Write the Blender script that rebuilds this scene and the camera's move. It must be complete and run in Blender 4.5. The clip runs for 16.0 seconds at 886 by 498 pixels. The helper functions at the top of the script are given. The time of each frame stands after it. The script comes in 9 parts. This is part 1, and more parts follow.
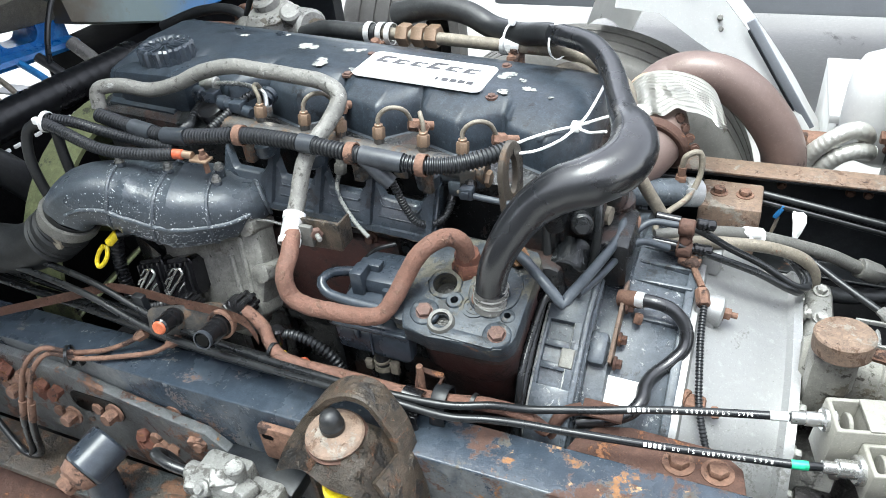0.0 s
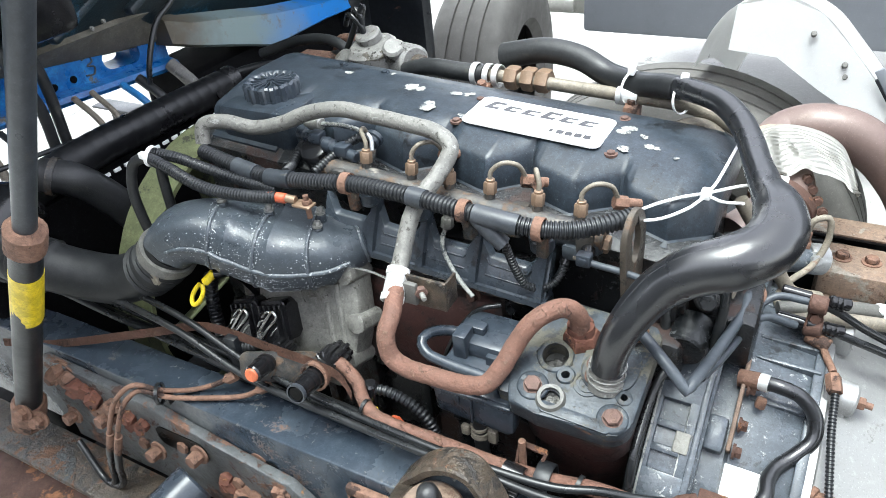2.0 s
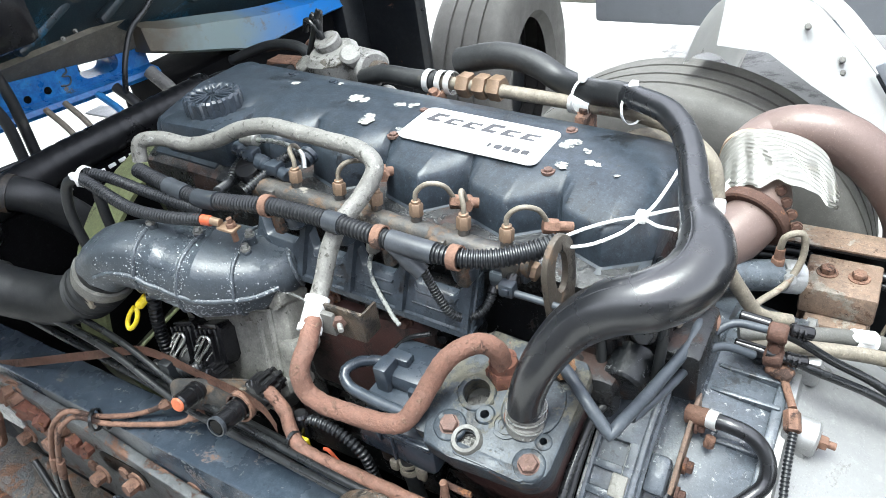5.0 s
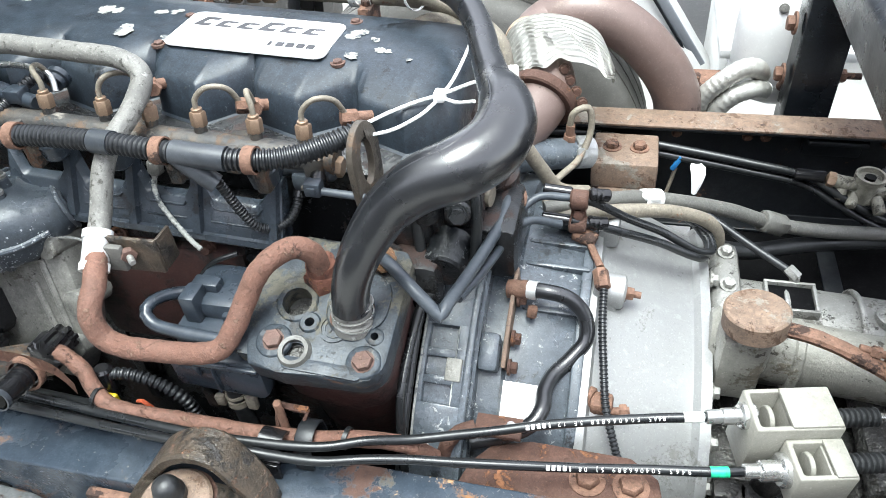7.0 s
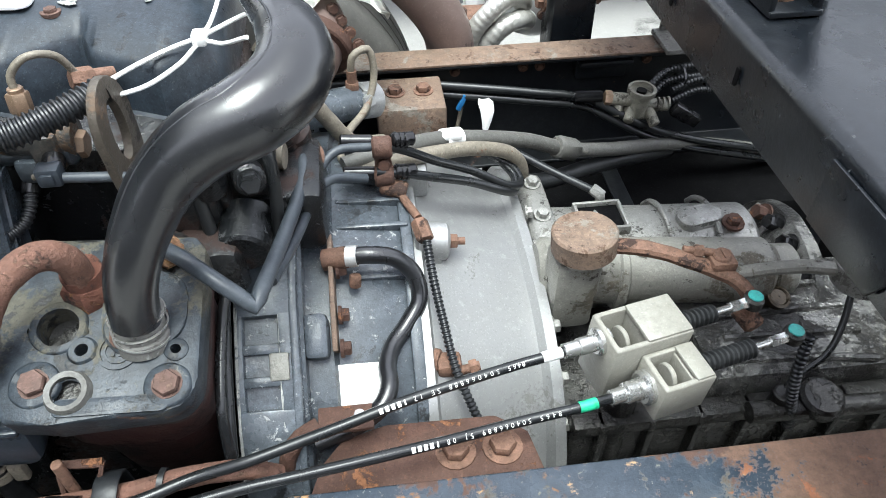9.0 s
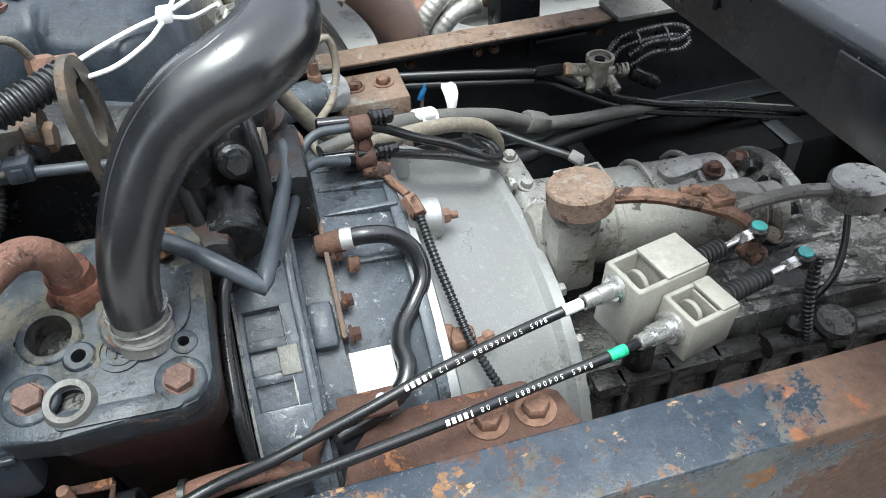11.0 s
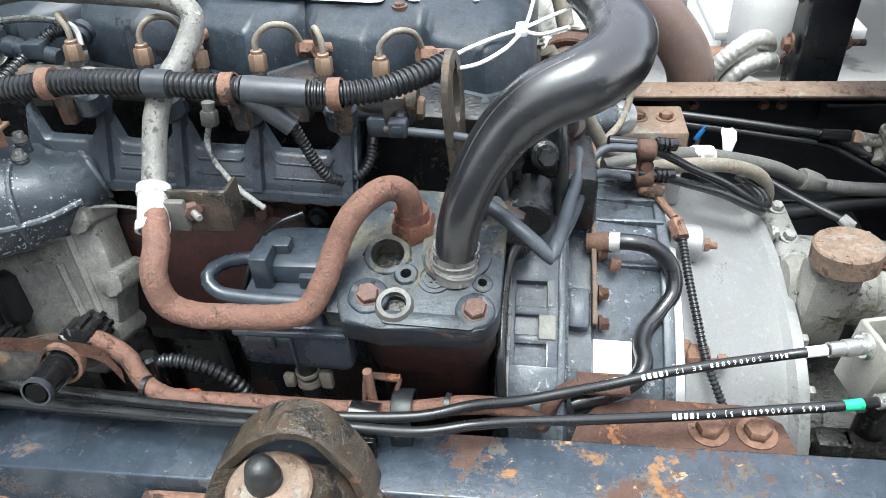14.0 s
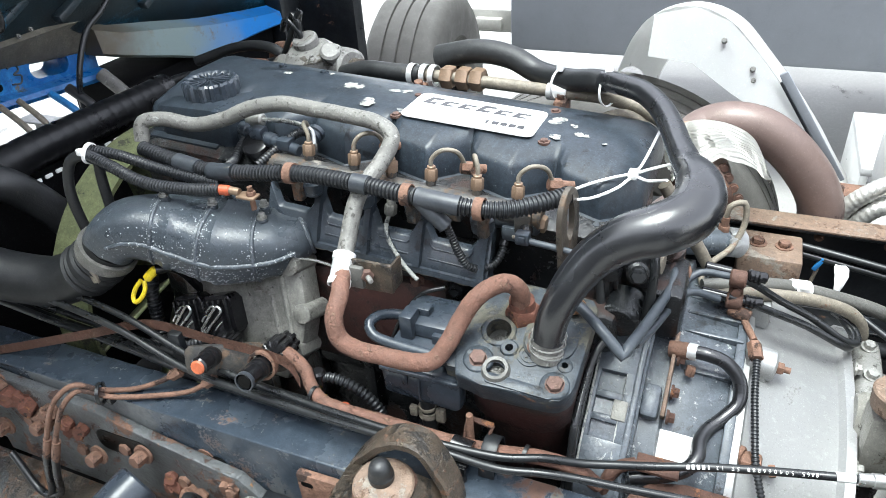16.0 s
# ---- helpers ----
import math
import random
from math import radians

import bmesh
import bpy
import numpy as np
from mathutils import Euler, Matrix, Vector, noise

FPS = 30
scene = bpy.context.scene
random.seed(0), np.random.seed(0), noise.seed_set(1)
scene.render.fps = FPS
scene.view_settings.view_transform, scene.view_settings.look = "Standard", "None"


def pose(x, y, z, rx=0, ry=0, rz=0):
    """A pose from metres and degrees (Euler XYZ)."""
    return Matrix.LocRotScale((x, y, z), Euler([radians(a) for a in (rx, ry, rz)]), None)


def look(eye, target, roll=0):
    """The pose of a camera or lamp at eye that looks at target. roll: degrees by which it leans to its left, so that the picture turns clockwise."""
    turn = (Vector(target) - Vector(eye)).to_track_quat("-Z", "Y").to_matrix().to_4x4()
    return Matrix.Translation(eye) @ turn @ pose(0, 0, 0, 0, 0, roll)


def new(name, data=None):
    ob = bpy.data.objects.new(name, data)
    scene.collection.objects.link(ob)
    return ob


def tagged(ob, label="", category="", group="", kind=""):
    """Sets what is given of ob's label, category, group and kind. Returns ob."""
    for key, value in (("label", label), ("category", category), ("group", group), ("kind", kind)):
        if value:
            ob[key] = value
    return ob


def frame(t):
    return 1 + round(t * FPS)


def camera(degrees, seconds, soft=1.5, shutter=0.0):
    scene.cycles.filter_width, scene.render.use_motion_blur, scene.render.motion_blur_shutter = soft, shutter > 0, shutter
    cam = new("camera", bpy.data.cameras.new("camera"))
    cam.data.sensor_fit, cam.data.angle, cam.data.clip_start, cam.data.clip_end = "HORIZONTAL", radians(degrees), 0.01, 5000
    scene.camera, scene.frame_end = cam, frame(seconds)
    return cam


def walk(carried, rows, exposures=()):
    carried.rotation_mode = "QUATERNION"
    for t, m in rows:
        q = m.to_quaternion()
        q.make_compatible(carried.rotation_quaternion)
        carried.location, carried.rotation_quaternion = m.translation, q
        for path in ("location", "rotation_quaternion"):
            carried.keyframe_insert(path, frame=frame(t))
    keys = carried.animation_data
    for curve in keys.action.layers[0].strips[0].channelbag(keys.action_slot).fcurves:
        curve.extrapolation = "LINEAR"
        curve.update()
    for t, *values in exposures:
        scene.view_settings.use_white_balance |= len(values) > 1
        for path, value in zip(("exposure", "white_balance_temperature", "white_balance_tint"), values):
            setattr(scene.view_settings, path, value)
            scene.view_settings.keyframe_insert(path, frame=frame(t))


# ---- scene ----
cam = camera(63.8, 16.0, soft=0.55)
PATH = [
    (0, (0.194, 0.38, 1.8), (-0.523, 1.841, 0.638), -6.2),
    (0.5, (0.183, 0.378, 1.799), (-0.569, 1.834, 0.652), -6.3),
    (1, (0.156, 0.374, 1.808), (-0.635, 1.826, 0.683), -6.0),
    (1.5, (0.113, 0.387, 1.82), (-0.715, 1.826, 0.706), -5.8),
    (2, (0.087, 0.434, 1.834), (-0.784, 1.843, 0.713), -6.1),
    (2.5, (0.105, 0.512, 1.834), (-0.833, 1.876, 0.711), -7.1),
    (3, (0.128, 0.553, 1.839), (-0.879, 1.87, 0.72), -8.3),
    (5.5, (0.219, 0.596, 1.807), (-0.717, 1.941, 0.661), -9.6),
    (6, (0.235, 0.596, 1.775), (-0.581, 1.977, 0.581), -9.4),
    (6.5, (0.212, 0.586, 1.762), (-0.442, 2.001, 0.509), -8.4),
    (7, (0.189, 0.589, 1.741), (-0.269, 2.032, 0.434), -6.2),
    (7.5, (0.164, 0.63, 1.687), (-0.084, 2.092, 0.345), -3.4),
    (8, (0.136, 0.676, 1.657), (0.084, 2.13, 0.285), -0.6),
    (8.5, (0.135, 0.673, 1.652), (0.219, 2.112, 0.266), 0.4),
    (11, (0.059, 0.661, 1.562), (0.376, 2.127, 0.239), -4.4),
    (11.5, (0.048, 0.64, 1.562), (0.273, 2.128, 0.245), -5.1),
    (12, (0.029, 0.623, 1.569), (0.164, 2.125, 0.255), -5.1),
    (12.5, (0.01, 0.605, 1.572), (0.054, 2.122, 0.27), -5.0),
    (13, (-0.007, 0.581, 1.585), (-0.052, 2.11, 0.296), -4.6),
    (13.5, (-0.016, 0.561, 1.598), (-0.168, 2.107, 0.338), -4.6),
    (14, (-0.017, 0.535, 1.615), (-0.281, 2.093, 0.389), -4.5),
    (14.5, (0.009, 0.497, 1.651), (-0.37, 2.063, 0.466), -4.4),
    (15, (0.055, 0.454, 1.697), (-0.454, 2.018, 0.56), -4.3),
    (15.5, (0.074, 0.414, 1.747), (-0.556, 1.961, 0.647), -4.4),
    (16, (0.101, 0.366, 1.801), (-0.618, 1.893, 0.728), -4.1),
]
GLOW = [(0, 2.50), (3, 2.66), (5.5, 2.74), (6.5, 2.70), (8, 2.42), (11, 2.20), (12, 2.22), (13.5, 2.42), (14.5, 2.58), (16, 2.52)]
walk(cam, [(t, look(eye, target, roll)) for t, eye, target, roll in PATH], GLOW)

# ---- light ----
world = bpy.data.worlds.new("sky")
scene.world = world
world.use_nodes = True
wn, wl = world.node_tree.nodes, world.node_tree.links
sky = wn.new("ShaderNodeTexSky")
sky.sky_type = "NISHITA"
sky.sun_disc = False
sky.sun_elevation, sky.sun_rotation = radians(82), radians(200)
sky.air_density, sky.dust_density, sky.ozone_density = 1.0, 1.0, 1.5
bg = wn["Background"]
grey = wn.new("ShaderNodeHueSaturation")
grey.inputs["Saturation"].default_value = 0.30
wl.new(sky.outputs[0], grey.inputs["Color"])
wl.new(grey.outputs[0], bg.inputs["Color"])
bg.inputs["Strength"].default_value = 0.15
sun = new("sun", bpy.data.lights.new("sun", "SUN"))
sun.data.energy, sun.data.angle, sun.data.color = 1.3, radians(35), (0.90, 1.0, 0.965)
sun.matrix_world = look((0, 0, 0), (0.06, 0.16, -1.0))


# ---- materials ----
def node_mat(name):
    m = bpy.data.materials.new(name)
    m.use_nodes = True
    return m, m.node_tree.nodes, m.node_tree.links, m.node_tree.nodes["Principled BSDF"]


def noise_at(n, l, vec, scale, detail=6.0, rough=0.6, dist=0.0):
    t = n.new("ShaderNodeTexNoise")
    t.inputs["Scale"].default_value, t.inputs["Detail"].default_value = scale, detail
    t.inputs["Roughness"].default_value, t.inputs["Distortion"].default_value = rough, dist
    l.new(vec, t.inputs["Vector"])
    return t.outputs["Fac"]


def step_of(n, l, value, lo, hi):
    r = n.new("ShaderNodeMapRange")
    r.inputs["From Min"].default_value, r.inputs["From Max"].default_value = lo, hi
    l.new(value, r.inputs["Value"])
    return r.outputs["Result"]


def blend(n, l, fac, a, b):
    x = n.new("ShaderNodeMix")
    x.data_type = "RGBA"
    for value, sock in ((fac, x.inputs[0]), (a, x.inputs[6]), (b, x.inputs[7])):
        if isinstance(value, (tuple, list)):
            sock.default_value = (*value, 1.0)
        elif isinstance(value, float):
            sock.default_value = value
        else:
            l.new(value, sock)
    return x.outputs[2]


def surf(name, base, alt=None, rough=0.5, metal=0.0, fine=160.0, patches=(), bump=0.15, coat=0.0, big=9.0, gloss_var=0.15, grime=0.62, speck=None, spec=0.5):
    """Base colour varied at two scales, with patches of (colour, noise scale, threshold, roughness) laid over it."""
    m, n, l, p = node_mat(name)
    vec = n.new("ShaderNodeTexCoord").outputs["Object"]
    alt = alt or tuple(c * 0.65 for c in base)
    f1 = noise_at(n, l, vec, big, 5.0)
    f2 = noise_at(n, l, vec, fine, 4.0, 0.7)
    col = blend(n, l, step_of(n, l, f1, 0.35, 0.68), base, alt)
    col = blend(n, l, step_of(n, l, f2, 0.55, 0.85), col, tuple(min(1.0, c * (1.3 + 0.9 * (1.0 - grime)) + 0.012) for c in base))
    f3 = noise_at(n, l, vec, 55.0, 8.0, 0.75)
    col = blend(n, l, step_of(n, l, f3, 0.42, 0.60), tuple(c * grime for c in base), col)
    f4 = noise_at(n, l, vec, 330.0, 3.0, 0.6)
    speck = (1.0 - grime) * 0.9 if speck is None else speck
    spot = n.new("ShaderNodeMapRange")
    spot.inputs["From Min"].default_value, spot.inputs["From Max"].default_value = 0.56, 0.66
    spot.inputs["To Max"].default_value = speck
    l.new(f4, spot.inputs["Value"])
    dark_spot = spot.outputs["Result"]
    rgh = step_of(n, l, f1, 0.3, 0.7)
    rr = n.new("ShaderNodeMapRange")
    rr.inputs["To Min"].default_value, rr.inputs["To Max"].default_value = max(0.05, rough - gloss_var), min(1.0, rough + gloss_var)
    l.new(rgh, rr.inputs["Value"])
    rgh = rr.outputs["Result"]
    met = metal
    height = f2
    for colour, scale, cut, prough, *worn in patches:
        cut -= 0.055
        g = noise_at(n, l, vec, scale, 9.0, 0.68, 0.4)
        ragged = n.new("ShaderNodeMath")
        ragged.operation = "MULTIPLY_ADD"
        ragged.inputs[1].default_value = 0.22
        shifted = n.new("ShaderNodeMath")
        shifted.operation = "SUBTRACT"
        shifted.inputs[1].default_value = 0.5
        l.new(noise_at(n, l, vec, 190.0, 4.0, 0.65), shifted.inputs[0])
        l.new(shifted.outputs[0], ragged.inputs[0]), l.new(g, ragged.inputs[2])
        g = ragged.outputs[0]
        if worn:
            # more of it towards one end of the thing
            axis, a, b, gain = worn[0]
            xyz = n.new("ShaderNodeSeparateXYZ")
            l.new(vec, xyz.inputs[0])
            more = n.new("ShaderNodeMath")
            more.operation = "MULTIPLY_ADD"
            more.inputs[1].default_value = gain
            l.new(step_of(n, l, xyz.outputs[axis], a, b), more.inputs[0]), l.new(g, more.inputs[2])
            g = more.outputs[0]
        k = step_of(n, l, g, cut, cut + 0.045)
        h = noise_at(n, l, vec, 75.0, 5.0, 0.7)
        shade = blend(n, l, step_of(n, l, h, 0.35, 0.7), tuple(c * 0.55 for c in colour), colour)
        col = blend(n, l, k, col, shade)
        mr = n.new("ShaderNodeMix")
        l.new(k, mr.inputs[0]), l.new(rgh, mr.inputs[2])
        mr.inputs[3].default_value = prough
        rgh = mr.outputs[0]
        if metal > 0:
            mm = n.new("ShaderNodeMix")
            l.new(k, mm.inputs[0])
            if isinstance(met, float):
                mm.inputs[2].default_value = met
            else:
                l.new(met, mm.inputs[2])
            mm.inputs[3].default_value = 0.0
            met = mm.outputs[0]
        add = n.new("ShaderNodeMath")
        add.operation = "MULTIPLY_ADD"
        l.new(k, add.inputs[0]), l.new(h, add.inputs[1]), l.new(height, add.inputs[2])
        height = add.outputs[0]
    if grime < 0.9:
        # stray pale specks: grit, and bright sparkle put into the colour
        f5 = noise_at(n, l, vec, 420.0, 2.0, 0.5)
        pale_specks = n.new("ShaderNodeMapRange")
        pale_specks.inputs["From Min"].default_value, pale_specks.inputs["From Max"].default_value = 0.63, 0.70
        pale_specks.inputs["To Max"].default_value = 0.20
        l.new(f5, pale_specks.inputs["Value"])
        col = blend(n, l, pale_specks.outputs["Result"], col, tuple(min(0.8, c * 2.2 + 0.05) for c in base))
    if speck > 0.0:
        col = blend(n, l, dark_spot, col, tuple(c * 0.12 for c in base))
    p.inputs["Specular IOR Level"].default_value = spec
    b = n.new("ShaderNodeBump")
    b.inputs["Strength"].default_value, b.inputs["Distance"].default_value = bump, 0.003
    l.new(height, b.inputs["Height"])
    l.new(col, p.inputs["Base Color"]), l.new(rgh, p.inputs["Roughness"]), l.new(b.outputs[0], p.inputs["Normal"])
    if isinstance(met, float):
        p.inputs["Metallic"].default_value = met
    else:
        l.new(met, p.inputs["Metallic"])
    p.inputs["Coat Weight"].default_value = coat
    return m


RUST, RUST_DARK, RUST_ORANGE, DUST, PALE = (0.190, 0.100, 0.066), (0.050, 0.027, 0.020), (0.34, 0.17, 0.065), (0.22, 0.20, 0.17), (0.55, 0.56, 0.54)
M = dict(
    engine_paint=surf("engine_paint", (0.040, 0.051, 0.064), (0.022, 0.028, 0.037), 0.30, patches=[(PALE, 26, 0.745, 0.7), ((0.13, 0.115, 0.095), 7, 0.685, 0.6), ((0.30, 0.31, 0.31), 90, 0.72, 0.7), ((0.010, 0.010, 0.011), 12, 0.625, 0.3)], bump=0.2, grime=0.6),
    cover_paint=surf("cover_paint", (0.030, 0.040, 0.052), (0.021, 0.028, 0.037), 0.40, patches=[((0.60, 0.60, 0.56), 25, 0.775, 0.7), ((0.10, 0.10, 0.095), 60, 0.70, 0.8), ((0.17, 0.175, 0.175), 130, 0.715, 0.8), ((0.010, 0.012, 0.014), 9, 0.64, 0.3)], bump=0.14, grime=0.55, spec=0.36),
    duct_paint=surf("duct_paint", (0.046, 0.056, 0.067), (0.032, 0.039, 0.048), 0.36, patches=[((0.50, 0.53, 0.55), 110, 0.695, 0.75), ((0.40, 0.42, 0.43), 40, 0.745, 0.75), ((0.26, 0.28, 0.30), 210, 0.70, 0.75)], bump=0.25, grime=0.72),
    block_paint=surf("block_paint", (0.009, 0.0105, 0.012), (0.018, 0.018, 0.019), 0.26, patches=[((0.040, 0.019, 0.014), 9, 0.60, 0.7), ((0.075, 0.080, 0.085), 45, 0.67, 0.5)], bump=0.5),
    housing_paint=surf("housing_paint", (0.090, 0.105, 0.121), (0.060, 0.072, 0.085), 0.30, patches=[((0.45, 0.46, 0.45), 70, 0.665, 0.7), (PALE, 24, 0.725, 0.7), ((0.024, 0.026, 0.029), 14, 0.625, 0.30), (RUST, 9, 0.735, 0.85)], bump=0.22, grime=0.60),
    head_paint=surf("head_paint", (0.027, 0.036, 0.046), (0.040, 0.049, 0.058), 0.45, patches=[((0.115, 0.108, 0.084), 14, 0.635, 0.8, ("Y", -0.07, 0.03, 0.12)), ((0.17, 0.17, 0.155), 55, 0.685, 0.8), ((0.012, 0.012, 0.0115), 30, 0.625, 0.4), (RUST, 12, 0.685, 0.85)], bump=0.26, grime=0.55, spec=0.36),
    alloy=surf("alloy", (0.37, 0.372, 0.37), (0.26, 0.258, 0.25), 0.42, 0.55, fine=60.0, patches=[((0.20, 0.196, 0.185), 6, 0.645, 0.5), ((0.15, 0.145, 0.135), 60, 0.74, 0.6), ((0.11, 0.10, 0.09), 18, 0.745, 0.7)], bump=0.12, grime=0.85, big=3.0),
    cast_alloy=surf("cast_alloy", (0.34, 0.335, 0.315), (0.22, 0.215, 0.20), 0.38, 0.5, patches=[((0.13, 0.122, 0.105), 12, 0.61, 0.7), ((0.05, 0.046, 0.04), 45, 0.655, 0.8), ((0.03, 0.028, 0.024), 9, 0.70, 0.5)], bump=0.45, grime=0.7),
    dirty_alloy=surf("dirty_alloy", (0.055, 0.053, 0.049), (0.018, 0.0175, 0.016), 0.28, 0.5, patches=[((0.010, 0.009, 0.008), 16, 0.56, 0.35), ((0.15, 0.146, 0.135), 40, 0.70, 0.5)], bump=0.6),
    intake_rubber=surf("intake_rubber", (0.010, 0.011, 0.012), (0.020, 0.021, 0.021), 0.55, patches=[((0.055, 0.052, 0.046), 8, 0.66, 0.8)], bump=0.12, grime=0.8, spec=0.35),
    oily_brass=surf("oily_brass", (0.085, 0.062, 0.036), (0.025, 0.020, 0.014), 0.2, 0.5, bump=0.3),
    rust_crust=surf("rust_crust", (0.17, 0.062, 0.038), (0.08, 0.030, 0.020), 0.85, patches=[((0.34, 0.15, 0.06), 45, 0.62, 0.9), ((0.03, 0.016, 0.013), 30, 0.62, 0.9)], bump=1.0),
    hose_black=surf("hose_black", (0.006, 0.006, 0.007), (0.009, 0.010, 0.011), 0.38, bump=0.08, grime=0.85, spec=0.35),
    rust_dull=surf("rust_dull", (0.125, 0.070, 0.054), (0.085, 0.046, 0.036), 0.75, patches=[((0.19, 0.12, 0.09), 50, 0.64, 0.85)], bump=0.6),
    gear_alloy=surf("gear_alloy", (0.26, 0.256, 0.24), (0.10, 0.098, 0.090), 0.28, 0.6, patches=[((0.014, 0.013, 0.012), 13, 0.545, 0.28), ((0.035, 0.032, 0.027), 40, 0.60, 0.4)], bump=0.8, grime=0.45),
    beige_cast=surf("beige_cast", (0.26, 0.252, 0.222), (0.17, 0.163, 0.14), 0.5, 0.1, patches=[((0.14, 0.122, 0.09), 9, 0.62, 0.8), ((0.06, 0.052, 0.04), 35, 0.66, 0.8)], bump=0.55, grime=0.75),
    selector=surf("selector", (0.265, 0.255, 0.222), (0.215, 0.206, 0.176), 0.48, 0.0, patches=[((0.28, 0.26, 0.21), 24, 0.715, 0.8)], bump=0.25, grime=0.82),
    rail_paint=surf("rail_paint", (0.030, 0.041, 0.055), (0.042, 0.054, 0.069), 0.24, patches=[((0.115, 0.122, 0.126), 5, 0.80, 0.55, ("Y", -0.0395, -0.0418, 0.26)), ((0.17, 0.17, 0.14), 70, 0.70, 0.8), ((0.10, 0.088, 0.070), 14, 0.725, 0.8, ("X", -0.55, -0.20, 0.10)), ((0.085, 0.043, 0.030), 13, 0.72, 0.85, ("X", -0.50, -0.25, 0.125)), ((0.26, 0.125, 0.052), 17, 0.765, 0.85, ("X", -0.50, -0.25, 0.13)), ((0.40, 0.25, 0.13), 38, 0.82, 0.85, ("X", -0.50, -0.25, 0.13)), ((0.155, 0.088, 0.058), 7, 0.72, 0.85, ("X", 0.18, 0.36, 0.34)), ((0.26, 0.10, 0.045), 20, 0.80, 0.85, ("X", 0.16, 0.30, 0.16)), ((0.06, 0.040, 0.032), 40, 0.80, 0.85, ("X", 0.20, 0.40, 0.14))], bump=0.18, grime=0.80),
    rail_black=surf("rail_black", (0.008, 0.010, 0.013), (0.016, 0.018, 0.020), 0.42, patches=[(RUST, 11, 0.72, 0.85)], bump=0.15),
    # last patch: pale scuffs, plus the top face's brighter sheen put into colour
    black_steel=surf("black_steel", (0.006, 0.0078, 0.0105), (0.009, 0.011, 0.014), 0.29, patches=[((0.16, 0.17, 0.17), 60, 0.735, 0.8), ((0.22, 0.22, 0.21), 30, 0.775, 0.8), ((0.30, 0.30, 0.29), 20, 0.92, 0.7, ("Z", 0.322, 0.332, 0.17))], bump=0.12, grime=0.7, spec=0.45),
    rust=surf("rust", RUST, (0.19, 0.105, 0.07), 0.8, patches=[(RUST_DARK, 18, 0.60, 0.9)], bump=0.7),
    rust_flange=surf("rust_flange", (0.21, 0.145, 0.105), (0.15, 0.092, 0.062), 0.75, patches=[((0.25, 0.22, 0.185), 16, 0.60, 0.8), ((0.12, 0.070, 0.045), 28, 0.63, 0.85), (RUST_DARK, 22, 0.70, 0.9)], bump=0.4),
    rust_dark=surf("rust_dark", (0.10, 0.046, 0.030), (0.05, 0.028, 0.022), 0.8, patches=[((0.30, 0.13, 0.06), 20, 0.63, 0.9)], bump=0.8),
    rust_pipe=surf("rust_pipe", (0.185, 0.092, 0.064), (0.135, 0.063, 0.043), 0.75, patches=[((0.27, 0.165, 0.115), 60, 0.65, 0.85), ((0.085, 0.042, 0.030), 26, 0.655, 0.85), ((0.34, 0.22, 0.12), 14, 0.735, 0.9)], bump=0.9, grime=0.65),
    rail_steel=surf("rail_steel", (0.052, 0.053, 0.054), (0.085, 0.068, 0.050), 0.42, 0.2, patches=[((0.12, 0.075, 0.045), 22, 0.60, 0.7), (DUST, 16, 0.66, 0.7)], bump=0.4),
    rust_mount=surf("rust_mount", (0.060, 0.047, 0.034), (0.085, 0.056, 0.038), 0.38, patches=[((0.17, 0.085, 0.048), 15, 0.585, 0.8), ((0.040, 0.050, 0.052), 9, 0.62, 0.35), ((0.018, 0.015, 0.013), 24, 0.60, 0.4), ((0.22, 0.18, 0.13), 60, 0.68, 0.8)], bump=0.8, grime=0.55),
    brass=surf("brass", (0.27, 0.185, 0.125), (0.19, 0.12, 0.08), 0.45, 0.4, bump=0.2, grime=0.8),
    grey_pipe=surf("grey_pipe", (0.195, 0.19, 0.175), (0.14, 0.134, 0.12), 0.6, 0.1, patches=[((0.36, 0.36, 0.34), 60, 0.66, 0.75), ((0.09, 0.085, 0.075), 90, 0.64, 0.8), ((0.24, 0.14, 0.09), 15, 0.73, 0.85)], bump=0.6, grime=0.7),
    tan_pipe=surf("tan_pipe", (0.24, 0.21, 0.165), (0.165, 0.14, 0.105), 0.6, 0.1, patches=[(RUST, 22, 0.68, 0.85)], bump=0.3),
    steel=surf("steel", (0.62, 0.62, 0.60), (0.50, 0.49, 0.47), 0.28, 0.85, bump=0.06, grime=0.9),
    clamp=surf("clamp", (0.72, 0.72, 0.71), (0.58, 0.58, 0.56), 0.36, 0.5, patches=[(RUST, 30, 0.74, 0.8)], bump=0.06, grime=0.9),
    white_plastic=surf("white_plastic", (0.82, 0.82, 0.80), (0.76, 0.76, 0.74), 0.42, bump=0.03, grime=0.96),
    white_paint=surf("white_paint", (0.62, 0.62, 0.61), (0.56, 0.56, 0.55), 0.42, patches=[((0.44, 0.42, 0.38), 4, 0.76, 0.8), ((0.30, 0.29, 0.27), 45, 0.78, 0.8)], bump=0.03, grime=0.95),
    plate_white=surf("plate_white", (0.83, 0.83, 0.82), (0.80, 0.80, 0.79), 0.38, bump=0.02, grime=0.98),
    flaked=surf("flaked", (0.36, 0.365, 0.34), (0.25, 0.25, 0.225), 0.75, patches=[((0.10, 0.11, 0.12), 60, 0.60, 0.6)], bump=0.5),
    crust=surf("crust", (0.40, 0.425, 0.44), (0.28, 0.30, 0.315), 0.85, bump=0.6, grime=0.8),
    ink=surf("ink", (0.05, 0.05, 0.055), None, 0.5, bump=0.02),
